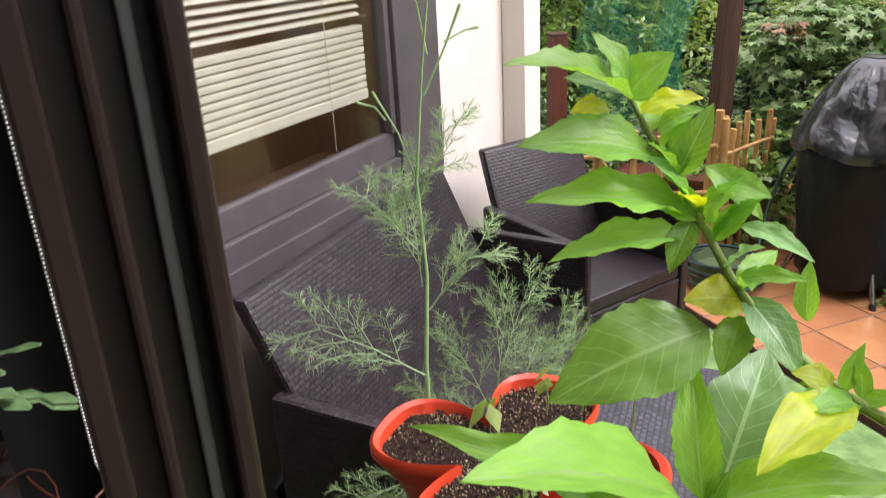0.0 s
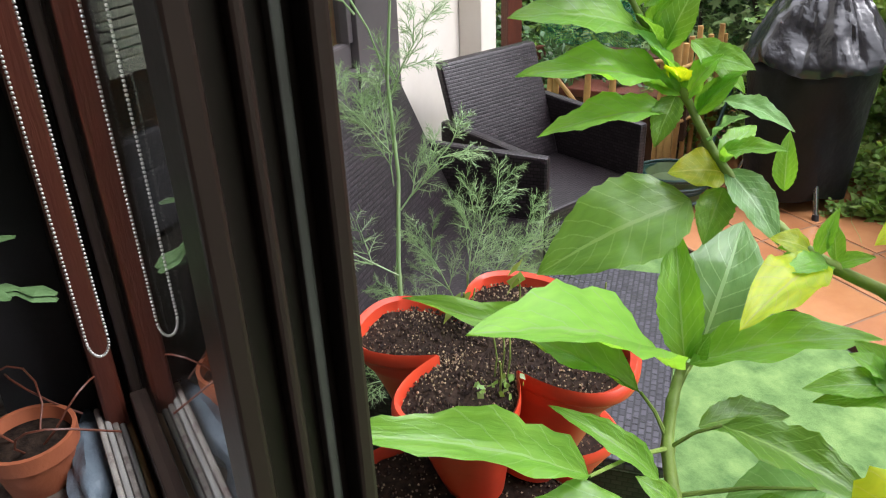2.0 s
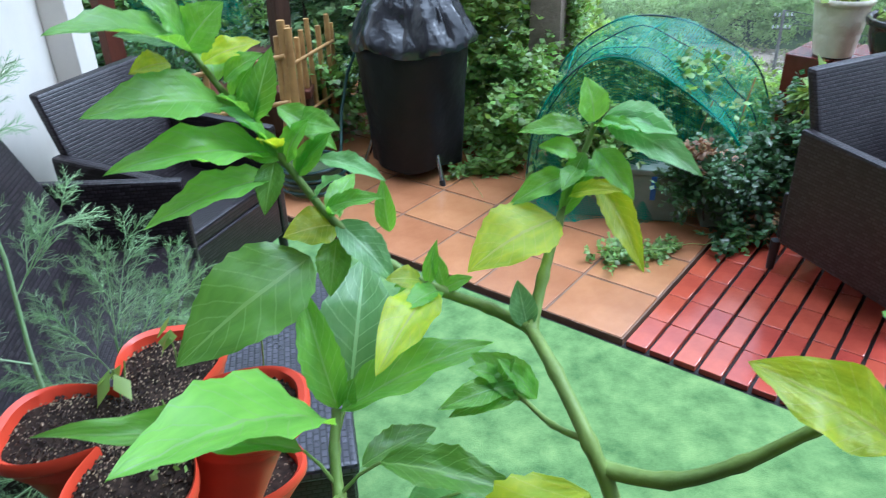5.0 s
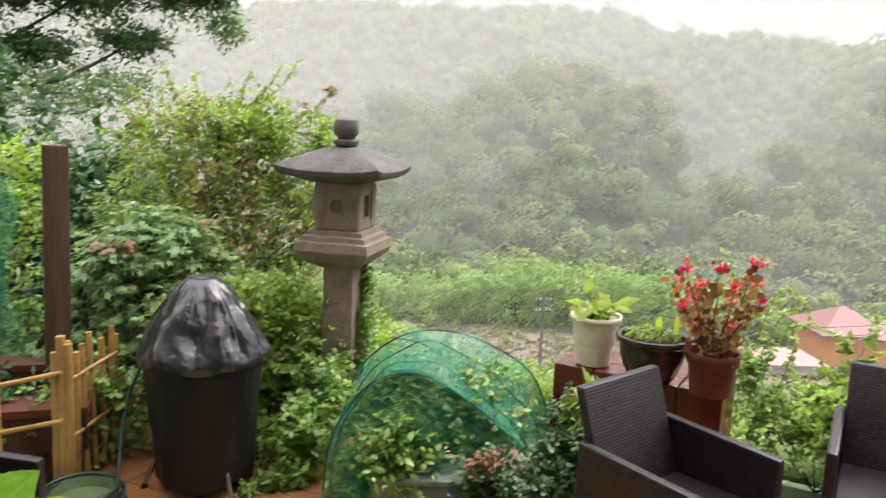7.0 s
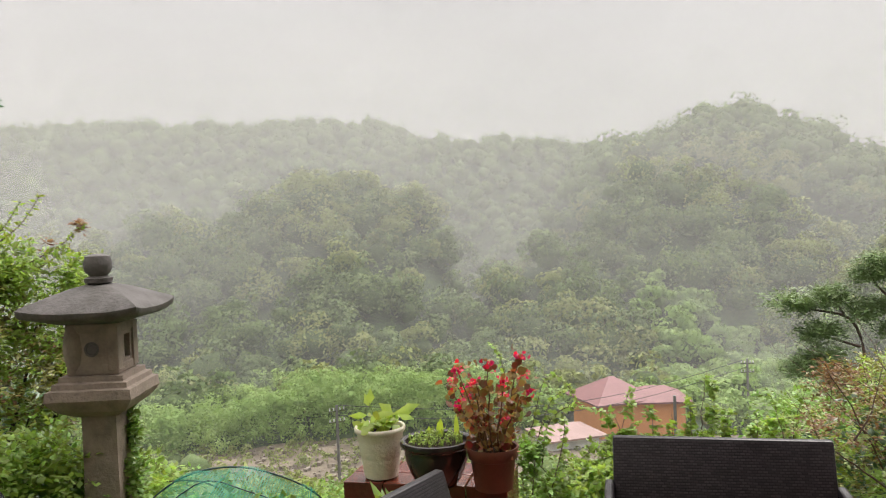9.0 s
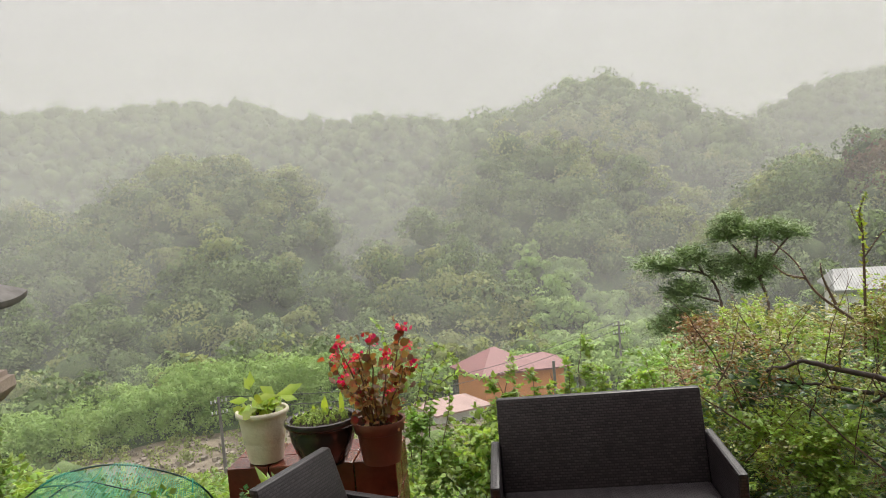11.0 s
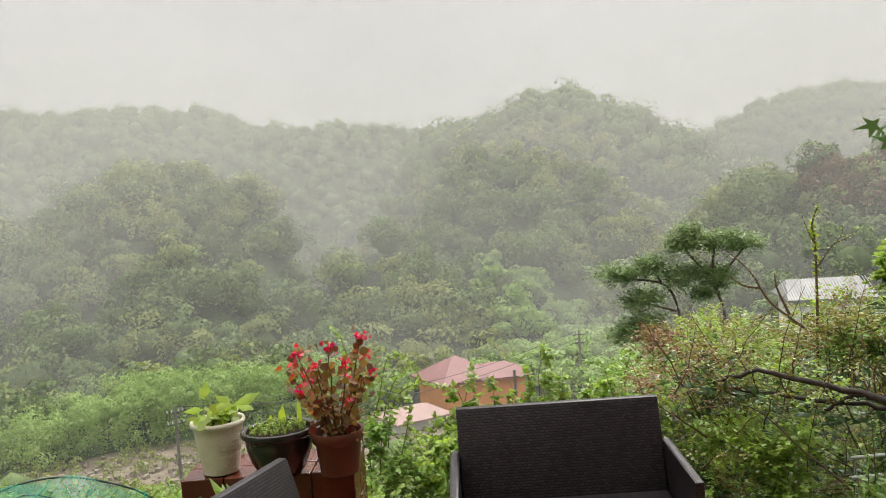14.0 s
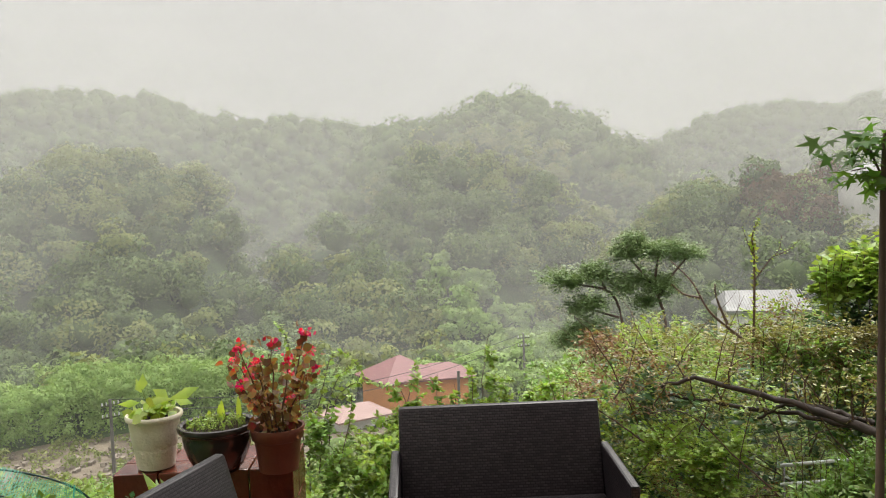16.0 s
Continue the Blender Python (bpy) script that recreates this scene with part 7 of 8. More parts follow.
# ---- large-leaved plant in front of the window ----
def leaf_shape(name, material, teeth, wave, seed, ratio=0.5):
    """A blade one metre long and one wide at most, with a midrib fold, a toothed edge and own coordinates for its veins."""
    rng = np.random.default_rng(seed)
    nu, nv = 18, 6
    vs, uvs = [], []
    for i in range(nu + 1):
        u = i / nu
        half = (math.sin(math.pi * u ** 0.80) ** 0.85) * 0.5 * (1 - 0.12 * u)
        if teeth:
            half *= 1 + teeth * (((i * 0.5) % 1.0) * 2 - 0.5) * (1 if 1 < i < nu - 1 else 0)
        for j in range(nv + 1):
            s = j / nv * 2 - 1
            x = u
            y = half * s
            z = 0.10 * abs(s) * half * 2 + 0.06 * math.sin(u * 3.14) - 0.16 * u * u + wave * math.sin(u * 17 + seed + 3 * s) * abs(s) * half
            vs.append((x, y, z + 0.006 * rng.normal()))
            uvs.append((u, s))
    fs = [(i * (nv + 1) + j, (i + 1) * (nv + 1) + j, (i + 1) * (nv + 1) + j + 1, i * (nv + 1) + j + 1) for i in range(nu) for j in range(nv)]
    me = bpy.data.meshes.new(name)
    me.from_pydata(vs, [], fs)
    me.materials.append(material)
    lay_uv = me.uv_layers.new(name="UVMap")
    for lp in me.loops:
        lay_uv.data[lp.index].uv = uvs[lp.vertex_index]
    me.shade_smooth()
    return me


def blade_mat(name, colour, colour2, rib, rough=0.3, translucent=0.42):
    """Leaf skin with a pale midrib and side veins, soft blotches and water gloss."""
    m = bpy.data.materials.new(name)
    m.use_nodes = True
    n, l = m.node_tree.nodes, m.node_tree.links
    b = n["Principled BSDF"]
    b.inputs["Roughness"].default_value = rough
    tc = n.new("ShaderNodeTexCoord")
    sp = n.new("ShaderNodeSeparateXYZ")
    l.new(tc.outputs["UV"], sp.inputs["Vector"])

    def math_node(op, a, c=None):
        k = n.new("ShaderNodeMath")
        k.operation = op
        for i, v in enumerate((a, c)):
            if v is None:
                continue
            if isinstance(v, (int, float)):
                k.inputs[i].default_value = v
            else:
                l.new(v, k.inputs[i])
        return k.outputs["Value"]

    side = math_node("ABSOLUTE", sp.outputs["Y"])
    mid = math_node("LESS_THAN", side, 0.045)
    ph = math_node("SUBTRACT", math_node("MULTIPLY", sp.outputs["X"], 9.0), math_node("MULTIPLY", side, 2.2))
    vein = math_node("LESS_THAN", math_node("ABSOLUTE", math_node("SUBTRACT", math_node("FRACT", ph), 0.5)), 0.045)
    both = math_node("MAXIMUM", mid, math_node("MULTIPLY", vein, 0.55))
    no = n.new("ShaderNodeTexNoise")
    no.inputs["Scale"].default_value = 3.2
    no.inputs["Detail"].default_value = 6
    l.new(tc.outputs["UV"], no.inputs["Vector"])
    oi = n.new("ShaderNodeObjectInfo")
    ramp = n.new("ShaderNodeValToRGB")
    ramp.color_ramp.elements[0].position, ramp.color_ramp.elements[1].position = 0.3, 0.7
    ramp.color_ramp.elements[0].color, ramp.color_ramp.elements[1].color = (*colour2, 1), (*colour, 1)
    l.new(no.outputs["Fac"], ramp.inputs["Fac"])
    hs = n.new("ShaderNodeHueSaturation")
    mr = n.new("ShaderNodeMapRange")
    mr.inputs["To Min"].default_value, mr.inputs["To Max"].default_value = 0.78, 1.22
    l.new(oi.outputs["Random"], mr.inputs["Value"])
    l.new(mr.outputs["Result"], hs.inputs["Value"])
    l.new(ramp.outputs["Color"], hs.inputs["Color"])
    mx = n.new("ShaderNodeMix")
    mx.data_type = "RGBA"
    mx.inputs["B"].default_value = (*rib, 1)
    l.new(both, mx.inputs["Factor"])
    l.new(hs.outputs["Color"], mx.inputs["A"])
    l.new(mx.outputs["Result"], b.inputs["Base Color"])
    bp = n.new("ShaderNodeBump")
    bp.inputs["Strength"].default_value = 0.6
    bp.inputs["Distance"].default_value = 0.004
    l.new(math_node("ADD", both, no.outputs["Fac"]), bp.inputs["Height"])
    l.new(bp.outputs["Normal"], b.inputs["Normal"])
    tr = n.new("ShaderNodeBsdfTranslucent")
    h2 = n.new("ShaderNodeHueSaturation")
    h2.inputs["Value"].default_value = 1.7
    h2.inputs["Hue"].default_value = 0.485
    h2.inputs["Saturation"].default_value = 1.1
    l.new(mx.outputs["Result"], h2.inputs["Color"])
    l.new(h2.outputs["Color"], tr.inputs["Color"])
    ms = n.new("ShaderNodeMixShader")
    ms.inputs["Fac"].default_value = translucent
    l.new(b.outputs["BSDF"], ms.inputs[1])
    l.new(tr.outputs["BSDF"], ms.inputs[2])
    l.new(ms.outputs["Shader"], n["Material Output"].inputs["Surface"])
    return m


BLADES = [blade_mat("fresh leaf", (0.235, 0.470, 0.065), (0.160, 0.365, 0.050), (0.285, 0.475, 0.14)),
          blade_mat("deeper leaf", (0.165, 0.33, 0.048), (0.115, 0.25, 0.036), (0.22, 0.37, 0.09)),
          blade_mat("bluish leaf", (0.25, 0.46, 0.17), (0.18, 0.36, 0.12), (0.36, 0.55, 0.27)),
          # yellow leaves, their colour also raised for the glow of backlight
          blade_mat("yellow leaf, backlight in colour", (0.52, 0.56, 0.03), (0.33, 0.44, 0.03), (0.55, 0.58, 0.12), 0.35, 0.55)]
SHAPES = [[leaf_shape("leaf", m_, tt, wv, 7 * k + i) for i, (tt, wv) in enumerate(((0.06, 0.05), (0.0, 0.10), (0.09, 0.07)))] for k, m_ in enumerate(BLADES)]
plant = thing("large_leaved_plant", "tall garden plant with big wet bright green leaves", "plant")
N_LEAF = [0]


def blade(base, tip, width, tone):
    b, t = Vector(base), Vector(tip)
    ax = t - b
    ln = ax.length * 1.04
    ax.normalize()
    k = N_LEAF[0]
    N_LEAF[0] += 1
    eye = (Vector((0.03, 0.7, 1.72)) - b).normalized()
    up = eye * 0.65 + Vector((0.25 * math.sin(k * 2.4), 0.2 * math.cos(k * 1.7), 0.75))
    nz = (up - ax * up.dot(ax)).normalized()
    ny = nz.cross(ax)
    m = Matrix(((ax.x, ny.x, nz.x, b.x), (ax.y, ny.y, nz.y, b.y), (ax.z, ny.z, nz.z, b.z), (0, 0, 0, 1)))
    ob = new("leaf", SHAPES[tone][k % 3])
    ob.parent = plant
    ob.matrix_basis = m @ Matrix.Diagonal((ln, width * 1.15, ln * 0.8, 1))


def stalk(path, r0, r1, name="stem", mt=None):
    path = [Vector(p) for p in path]
    n = 6 * (len(path) - 1)
    pts = [along(path, i / n) for i in range(n + 1)]
    rad = [(r0 + (r1 - r0) * i / n) * (1.0 + (0.22 if i % 6 == 0 else 0.0)) for i in range(n + 1)]
    part(name, Build().tube(pts, rad, 9), mt or M_STEM_GREEN, plant)


stalk([(0.192, 1.130, 0.60), (0.192, 1.130, 0.952), (0.199, 1.184, 1.042), (0.205, 1.221, 1.077), (0.209, 1.258, 1.100), (0.211, 1.295, 1.126), (0.222, 1.329, 1.156), (0.240, 1.361, 1.180)], 0.0088, 0.0055)
stalk([(0.36, 0.99, 0.60), (0.402, 1.060, 1.082), (0.420, 1.108, 1.169), (0.417, 1.148, 1.221), (0.426, 1.218, 1.255), (0.434, 1.276, 1.271)], 0.009, 0.0068)
stalk([(0.434, 1.276, 1.271), (0.413, 1.324, 1.276), (0.384, 1.377, 1.278), (0.344, 1.421, 1.302), (0.297, 1.462, 1.349), (0.259, 1.506, 1.420), (0.236, 1.533, 1.468), (0.215, 1.542, 1.495), (0.186, 1.561, 1.551)], 0.0068, 0.003)
stalk([(0.435, 1.275, 1.271), (0.467, 1.302, 1.310), (0.500, 1.325, 1.353), (0.534, 1.343, 1.396), (0.566, 1.354, 1.447)], 0.0072, 0.003)
stalk([(0.421, 1.133, 1.199), (0.449, 1.075, 1.221), (0.488, 1.036, 1.256), (0.527, 1.004, 1.302), (0.570, 0.963, 1.357), (0.588, 0.971, 1.384)], 0.009, 0.003)
stalk([(0.416, 1.151, 1.223), (0.413, 1.203, 1.204), (0.407, 1.246, 1.208), (0.398, 1.277, 1.217)], 0.004, 0.002)
blade((0.218, 1.343, 1.191), (0.040, 1.225, 1.345), 0.098, 0)
blade((0.190, 1.334, 1.167), (-0.024, 1.356, 1.287), 0.042, 1)
blade((0.240, 1.357, 1.184), (0.231, 1.407, 1.312), 0.042, 0)
blade((0.271, 1.403, 1.158), (0.338, 1.493, 1.276), 0.092, 2)
blade((0.240, 1.347, 1.189), (0.415, 1.334, 1.235), 0.051, 0)
blade((0.110, 1.190, 1.195), (-0.074, 1.121, 1.323), 0.043, 0)
blade((0.180, 1.222, 1.157), (0.094, 1.245, 1.227), 0.025, 0)
blade((0.148, 1.184, 1.167), (0.005, 1.099, 1.182), 0.066, 0)
blade((0.253, 1.276, 1.169), (0.367, 1.186, 1.153), 0.047, 1)
blade((0.342, 1.235, 1.124), (0.261, 1.256, 1.103), 0.058, 2)
blade((0.254, 1.216, 1.118), (0.314, 1.164, 1.129), 0.049, 0)
blade((0.356, 1.074, 1.258), (0.245, 1.064, 1.204), 0.102, 3)
blade((0.248, 1.354, 1.185), (0.256, 1.350, 1.221), 0.024, 0)
blade((0.202, 1.230, 1.113), (0.169, 1.240, 1.143), 0.022, 0)
blade((0.241, 1.302, 1.146), (0.338, 1.317, 1.150), 0.036, 1)
blade((0.425, 1.249, 1.202), (0.382, 1.304, 1.240), 0.041, 0)
blade((0.425, 1.247, 1.200), (0.397, 1.273, 1.248), 0.023, 0)
blade((0.419, 1.258, 1.209), (0.336, 1.274, 1.199), 0.026, 0)
blade((0.189, 1.546, 1.541), (0.073, 1.463, 1.610), 0.050, 0)
blade((0.190, 1.548, 1.548), (0.155, 1.549, 1.611), 0.033, 0)
blade((0.186, 1.548, 1.544), (0.222, 1.532, 1.589), 0.050, 0)
blade((0.213, 1.539, 1.484), (0.083, 1.479, 1.525), 0.058, 0)
blade((0.249, 1.513, 1.428), (0.090, 1.479, 1.471), 0.055, 0)
blade((0.243, 1.503, 1.404), (0.107, 1.471, 1.407), 0.040, 0)
blade((0.236, 1.525, 1.463), (0.264, 1.518, 1.536), 0.032, 0)
blade((0.266, 1.527, 1.473), (0.314, 1.484, 1.433), 0.030, 0)
blade((0.217, 1.541, 1.507), (0.252, 1.521, 1.537), 0.032, 0)
blade((0.260, 1.452, 1.323), (0.099, 1.404, 1.282), 0.095, 1)
blade((0.297, 1.462, 1.349), (0.238, 1.455, 1.358), 0.045, 3)
blade((0.293, 1.455, 1.335), (0.266, 1.417, 1.293), 0.036, 1)
blade((0.298, 1.464, 1.351), (0.336, 1.398, 1.302), 0.041, 2)
blade((0.371, 1.380, 1.281), (0.270, 1.298, 1.278), 0.052, 3)
blade((0.296, 1.494, 1.417), (0.346, 1.436, 1.409), 0.025, 2)
blade((0.351, 1.439, 1.335), (0.350, 1.450, 1.393), 0.022, 0)
blade((0.387, 1.380, 1.283), (0.382, 1.392, 1.323), 0.017, 0)
blade((0.168, 1.557, 1.531), (0.129, 1.532, 1.536), 0.028, 3)
blade((0.277, 1.518, 1.457), (0.312, 1.473, 1.459), 0.032, 0)
blade((0.261, 1.505, 1.418), (0.280, 1.487, 1.467), 0.035, 0)
blade((0.250, 1.508, 1.420), (0.222, 1.473, 1.381), 0.029, 1)
blade((0.386, 1.378, 1.280), (0.409, 1.359, 1.299), 0.017, 0)
blade((0.566, 1.355, 1.449), (0.560, 1.363, 1.496), 0.036, 0)
blade((0.556, 1.359, 1.441), (0.489, 1.380, 1.451), 0.028, 0)
blade((0.542, 1.350, 1.419), (0.502, 1.362, 1.435), 0.025, 0)
blade((0.530, 1.348, 1.399), (0.462, 1.357, 1.380), 0.029, 0)
blade((0.576, 1.350, 1.454), (0.606, 1.238, 1.430), 0.040, 2)
blade((0.573, 1.351, 1.453), (0.604, 1.276, 1.462), 0.048, 2)
blade((0.558, 1.340, 1.424), (0.559, 1.277, 1.396), 0.031, 0)
blade((0.553, 1.326, 1.395), (0.541, 1.232, 1.339), 0.031, 3)
blade((0.502, 1.329, 1.360), (0.390, 1.322, 1.344), 0.077, 3)
blade((0.432, 1.277, 1.271), (0.433, 1.300, 1.315), 0.027, 2)
blade((0.588, 0.971, 1.384), (0.567, 0.996, 1.409), 0.031, 0)
blade((0.588, 0.971, 1.384), (0.600, 0.942, 1.421), 0.026, 0)
blade((0.532, 0.941, 1.335), (0.470, 1.024, 1.382), 0.059, 3)
blade((0.575, 0.957, 1.360), (0.575, 0.915, 1.407), 0.056, 0)
blade((0.552, 0.977, 1.343), (0.518, 1.002, 1.353), 0.031, 0)
blade((0.398, 1.277, 1.217), (0.368, 1.286, 1.239), 0.022, 0)
blade((0.398, 1.277, 1.217), (0.407, 1.269, 1.245), 0.019, 0)
blade((0.401, 1.270, 1.212), (0.325, 1.272, 1.216), 0.028, 0)
# small young leaves crowding the upper stems
Y_RNG = np.random.default_rng(64)
for path, n in (([(0.186, 1.561, 1.551), (0.215, 1.542, 1.495), (0.259, 1.506, 1.420), (0.297, 1.462, 1.349)], 18), ([(0.344, 1.421, 1.302), (0.384, 1.377, 1.278)], 5), ([(0.500, 1.325, 1.353), (0.566, 1.354, 1.447)], 6), ([(0.570, 0.963, 1.357), (0.588, 0.971, 1.384)], 5)):
    path = [Vector(p) for p in path]
    for k in range(n):
        p = along(path, Y_RNG.uniform(0, 1))
        d = Vector((Y_RNG.normal(0, 1), Y_RNG.normal(0, 0.6) - 0.3, Y_RNG.normal(0.35, 0.6))).normalized()
        blade(p, p + d * Y_RNG.uniform(0.035, 0.075), Y_RNG.uniform(0.016, 0.030), (0, 0, 0, 2, 3)[int(Y_RNG.integers(5))])
# thin leaf stalks from the first stem
for a, b in (((0.211, 1.295, 1.126), (0.110, 1.190, 1.195)), ((0.213, 1.30, 1.13), (0.190, 1.334, 1.167)), ((0.207, 1.24, 1.09), (0.148, 1.184, 1.167)), ((0.211, 1.295, 1.126), (0.253, 1.276, 1.169)), ((0.209, 1.258, 1.10), (0.342, 1.235, 1.124)), ((0.208, 1.25, 1.095), (0.254, 1.216, 1.118)), ((0.222, 1.329, 1.156), (0.271, 1.403, 1.158))):
    a, b = Vector(a), Vector(b)
    part("leaf_stalk", Build().tube([a, a.lerp(b, 0.5) + Vector((0, 0, 0.006)), b], [0.0026, 0.002, 0.0016], 6), M_STEM_GREEN, plant)
pot_s = thing("soil_tub", "dark plastic tub holding the large-leaved plant", "tub", pose(0.29, 1.08, 0))
part("tub", Build().lathe([(0.17, 0), (0.18, 0.005), (0.215, 0.56), (0.225, 0.58), (0.22, 0.6), (0.205, 0.6), (0.2, 0.56), (0.005, 0.555)], 36), M_COVER_BODY, pot_s)
part("soil", Build().lathe([(0.002, 0.556), (0.2, 0.575), (0.002, 0.60)], 24), M_SOIL, pot_s)


# ---- plants in the pots and in the planter ----
def stalks(parent, paths, r, material, name="stem"):
    for p in paths:
        part(name, Build().tube(p, [r * (1 - 0.6 * i / (len(p) - 1)) for i in range(len(p))], 6), material, parent)


S_RNG = np.random.default_rng(91)
# young leafy plant in the cream pot
stalks(pot_a, [[(0.0, 0, 0.26), (-0.02, 0.02, 0.34), (-0.035, 0.04, 0.42)], [(0.02, 0, 0.26), (0.05, -0.05, 0.33), (0.06, -0.10, 0.35)]], 0.005, M_STEM_GREEN)


def small_leaves(parent, spots, length, width, material, seed, jitter=0.5, droop=0.2, up=0.6, rounded=False):
    rng = np.random.default_rng(seed)
    p = np.array(spots)
    nn = np.tile(np.array([[-0.5, -0.3, up]]), (len(p), 1))
    if rounded:
        nn = nn + rng.normal(0, jitter, nn.shape)
        nn /= np.linalg.norm(nn, axis=1, keepdims=True)
        d = np.cross(nn, rng.normal(0, 1, nn.shape))
        d /= np.linalg.norm(d, axis=1, keepdims=True) + 1e-9
        s = np.cross(nn, d)
        S = (0.5 * length * rng.uniform(0.6, 1.25, len(p)))[:, None]
        ring = []
        for k in range(9):
            a = radians(-160 + 40 * k)
            r = (1.0 if 0 < k < 8 else 0.8) * rng.uniform(0.68, 1.12, (len(p), 1))
            ring.append(p + S * (1.0 * d + r * (math.cos(a) * d * 1.05 + math.sin(a) * s * width / length * 1.1)) + nn * S * 0.3 * math.cos(2 * a) * r)
        v, q = np.stack(ring, 1).reshape(-1, 3), np.arange(9 * len(p)).reshape(-1, 9)
    else:
        v, q = leaf_cloud(p, nn, length, width, droop, rng, jitter=jitter)
    ob = new("foliage", quads_mesh("foliage", v, q, material))
    ob.parent = parent
    return ob


tall = [((-0.035, 0.045, 0.40), (0.0, 0.12, 1.0)), ((-0.035, 0.045, 0.40), (0.0, 0.5, 0.7)), ((-0.03, 0.06, 0.345), (-0.2, 1.0, 0.05)), ((-0.03, 0.03, 0.35), (-0.1, -0.7, 0.25)), ((0.05, -0.06, 0.345), (0.0, -0.9, 0.35)), ((0.05, -0.09, 0.355), (0.1, -1.0, 0.5)), ((0.05, -0.06, 0.345), (-0.3, 0.5, 0.4)), ((0.05, -0.09, 0.35), (-0.3, -0.9, 0.05))]
tv_, tq_ = leaf_cloud(np.array([p for p, d in tall]), np.tile([[-0.85, 0.1, 0.6]], (8, 1)), 0.13, 0.062, 0.1, np.random.default_rng(92), jitter=0.12, dirs=np.array([d for p, d in tall]))
new("foliage", quads_mesh("foliage", tv_, tq_, M_LEAF_FRESH)).parent = pot_a
small_leaves(pot_a, [tuple(S_RNG.normal(0, 0.045, 2)) + (0.275 + S_RNG.uniform(0, 0.055),) for _ in range(90)], 0.062, 0.044, M_LEAF_FRESH, 93, 0.45, rounded=True)
# seedlings
sd = []
for k in range(220):
    a, r = S_RNG.uniform(0, 6.28), 0.15 * math.sqrt(S_RNG.uniform())
    sd.append((r * math.cos(a), r * math.sin(a), 0.225, S_RNG.uniform(0.02, 0.055)))
sb = Build()
for x, y, z, h in sd:
    sb.tube([(x, y, z), (x + S_RNG.normal(0, 0.004), y + S_RNG.normal(0, 0.004), z + h)], 0.0011, 4, caps=False)
tagged(part("seedling_stems", sb, M_STEM_GREEN, pot_b), kind="stuff")
small_leaves(pot_b, [(x, y, z + h) for x, y, z, h in sd for _ in range(2)], 0.018, 0.011, M_LEAF_BRIGHT, 94, 0.6)
for x, y, h in ((0.10, 0.03, 0.13), (0.10, -0.07, 0.16), (0.11, 0.05, 0.10), (0.09, 0.10, 0.07)):
    b = Build()
    b.grid(lambda u, v, x=x, y=y, h=h: (x + 0.004 * math.sin(v * 3), y + (u - 0.5) * 0.032 * math.sin(math.pi * min(v + 0.15, 1)) ** 0.6, 0.225 + h * v), 4, 8)
    part("broad_leaf", b, M_LEAF_FRESH, pot_b)
# begonia
M_BRONZE = mat("bronze begonia leaf", (0.31, 0.12, 0.06), 0.35, (0.38, 0.075, 0.055), 12.0, vary=0.5, island=True, spec=0.3, translucent=0.4, colour3=(0.22, 0.18, 0.06))
M_PETAL = mat("red petals", (0.80, 0.06, 0.09), 0.4, (0.55, 0.015, 0.03), 20.0, vary=0.3, island=True, translucent=0.35)
tips, leaf_p = [], []
for k in range(16):
    a = S_RNG.uniform(0, 6.28)
    sp = S_RNG.uniform(0.05, 0.25)
    h = S_RNG.uniform(0.32, 0.56) * (1.0 if sp < 0.15 else 0.8)
    path = []
    for i in range(7):
        t = i / 6
        path.append((0.05 * math.cos(a) + sp * t ** 1.3 * math.cos(a) + S_RNG.normal(0, 0.005), 0.05 * math.sin(a) + sp * t ** 1.3 * math.sin(a) + S_RNG.normal(0, 0.005), 0.19 + h * t * 0.92))
    stalks(pot_c, [path], 0.006, mat("begonia stem", (0.17, 0.085, 0.04), 0.5) if k == 0 else bpy.data.materials["begonia stem"])
    tips.append(path[-1])
    for i in range(1, 7):
        for _ in range(4):
            leaf_p.append(tuple(np.array(path[i]) + S_RNG.normal(0, 0.022, 3)))
small_leaves(pot_c, leaf_p, 0.044, 0.040, M_BRONZE, 95, 0.8, rounded=True)
fl = []
for t in tips:
    c = np.array(t)
    if S_RNG.uniform() < 0.55:
        for _ in range(22):
            fl.append(tuple(c + S_RNG.normal(0, 0.014, 3)))
for _ in range(6):
    c = np.array(leaf_p[int(S_RNG.integers(len(leaf_p)))])
    for _ in range(14):
        fl.append(tuple(c + S_RNG.normal(0, 0.012, 3)))
ob = small_leaves(pot_c, fl, 0.022, 0.020, M_PETAL, 96, 1.2, rounded=True)
ob.name = "blossom"
small_leaves(pot_c, [(0.05, -0.16, 0.42), (0.06, -0.15, 0.45), (0.04, -0.14, 0.40)], 0.07, 0.045, M_LEAF_BRIGHT, 97, 0.5)
small_leaves(pot_c, [(-0.05, -0.10, 0.23), (0.0, -0.13, 0.21), (-0.08, 0.06, 0.24)], 0.08, 0.05, mat("dry leaf", (0.42, 0.17, 0.06), 0.6), 98, 0.6, 0.6)

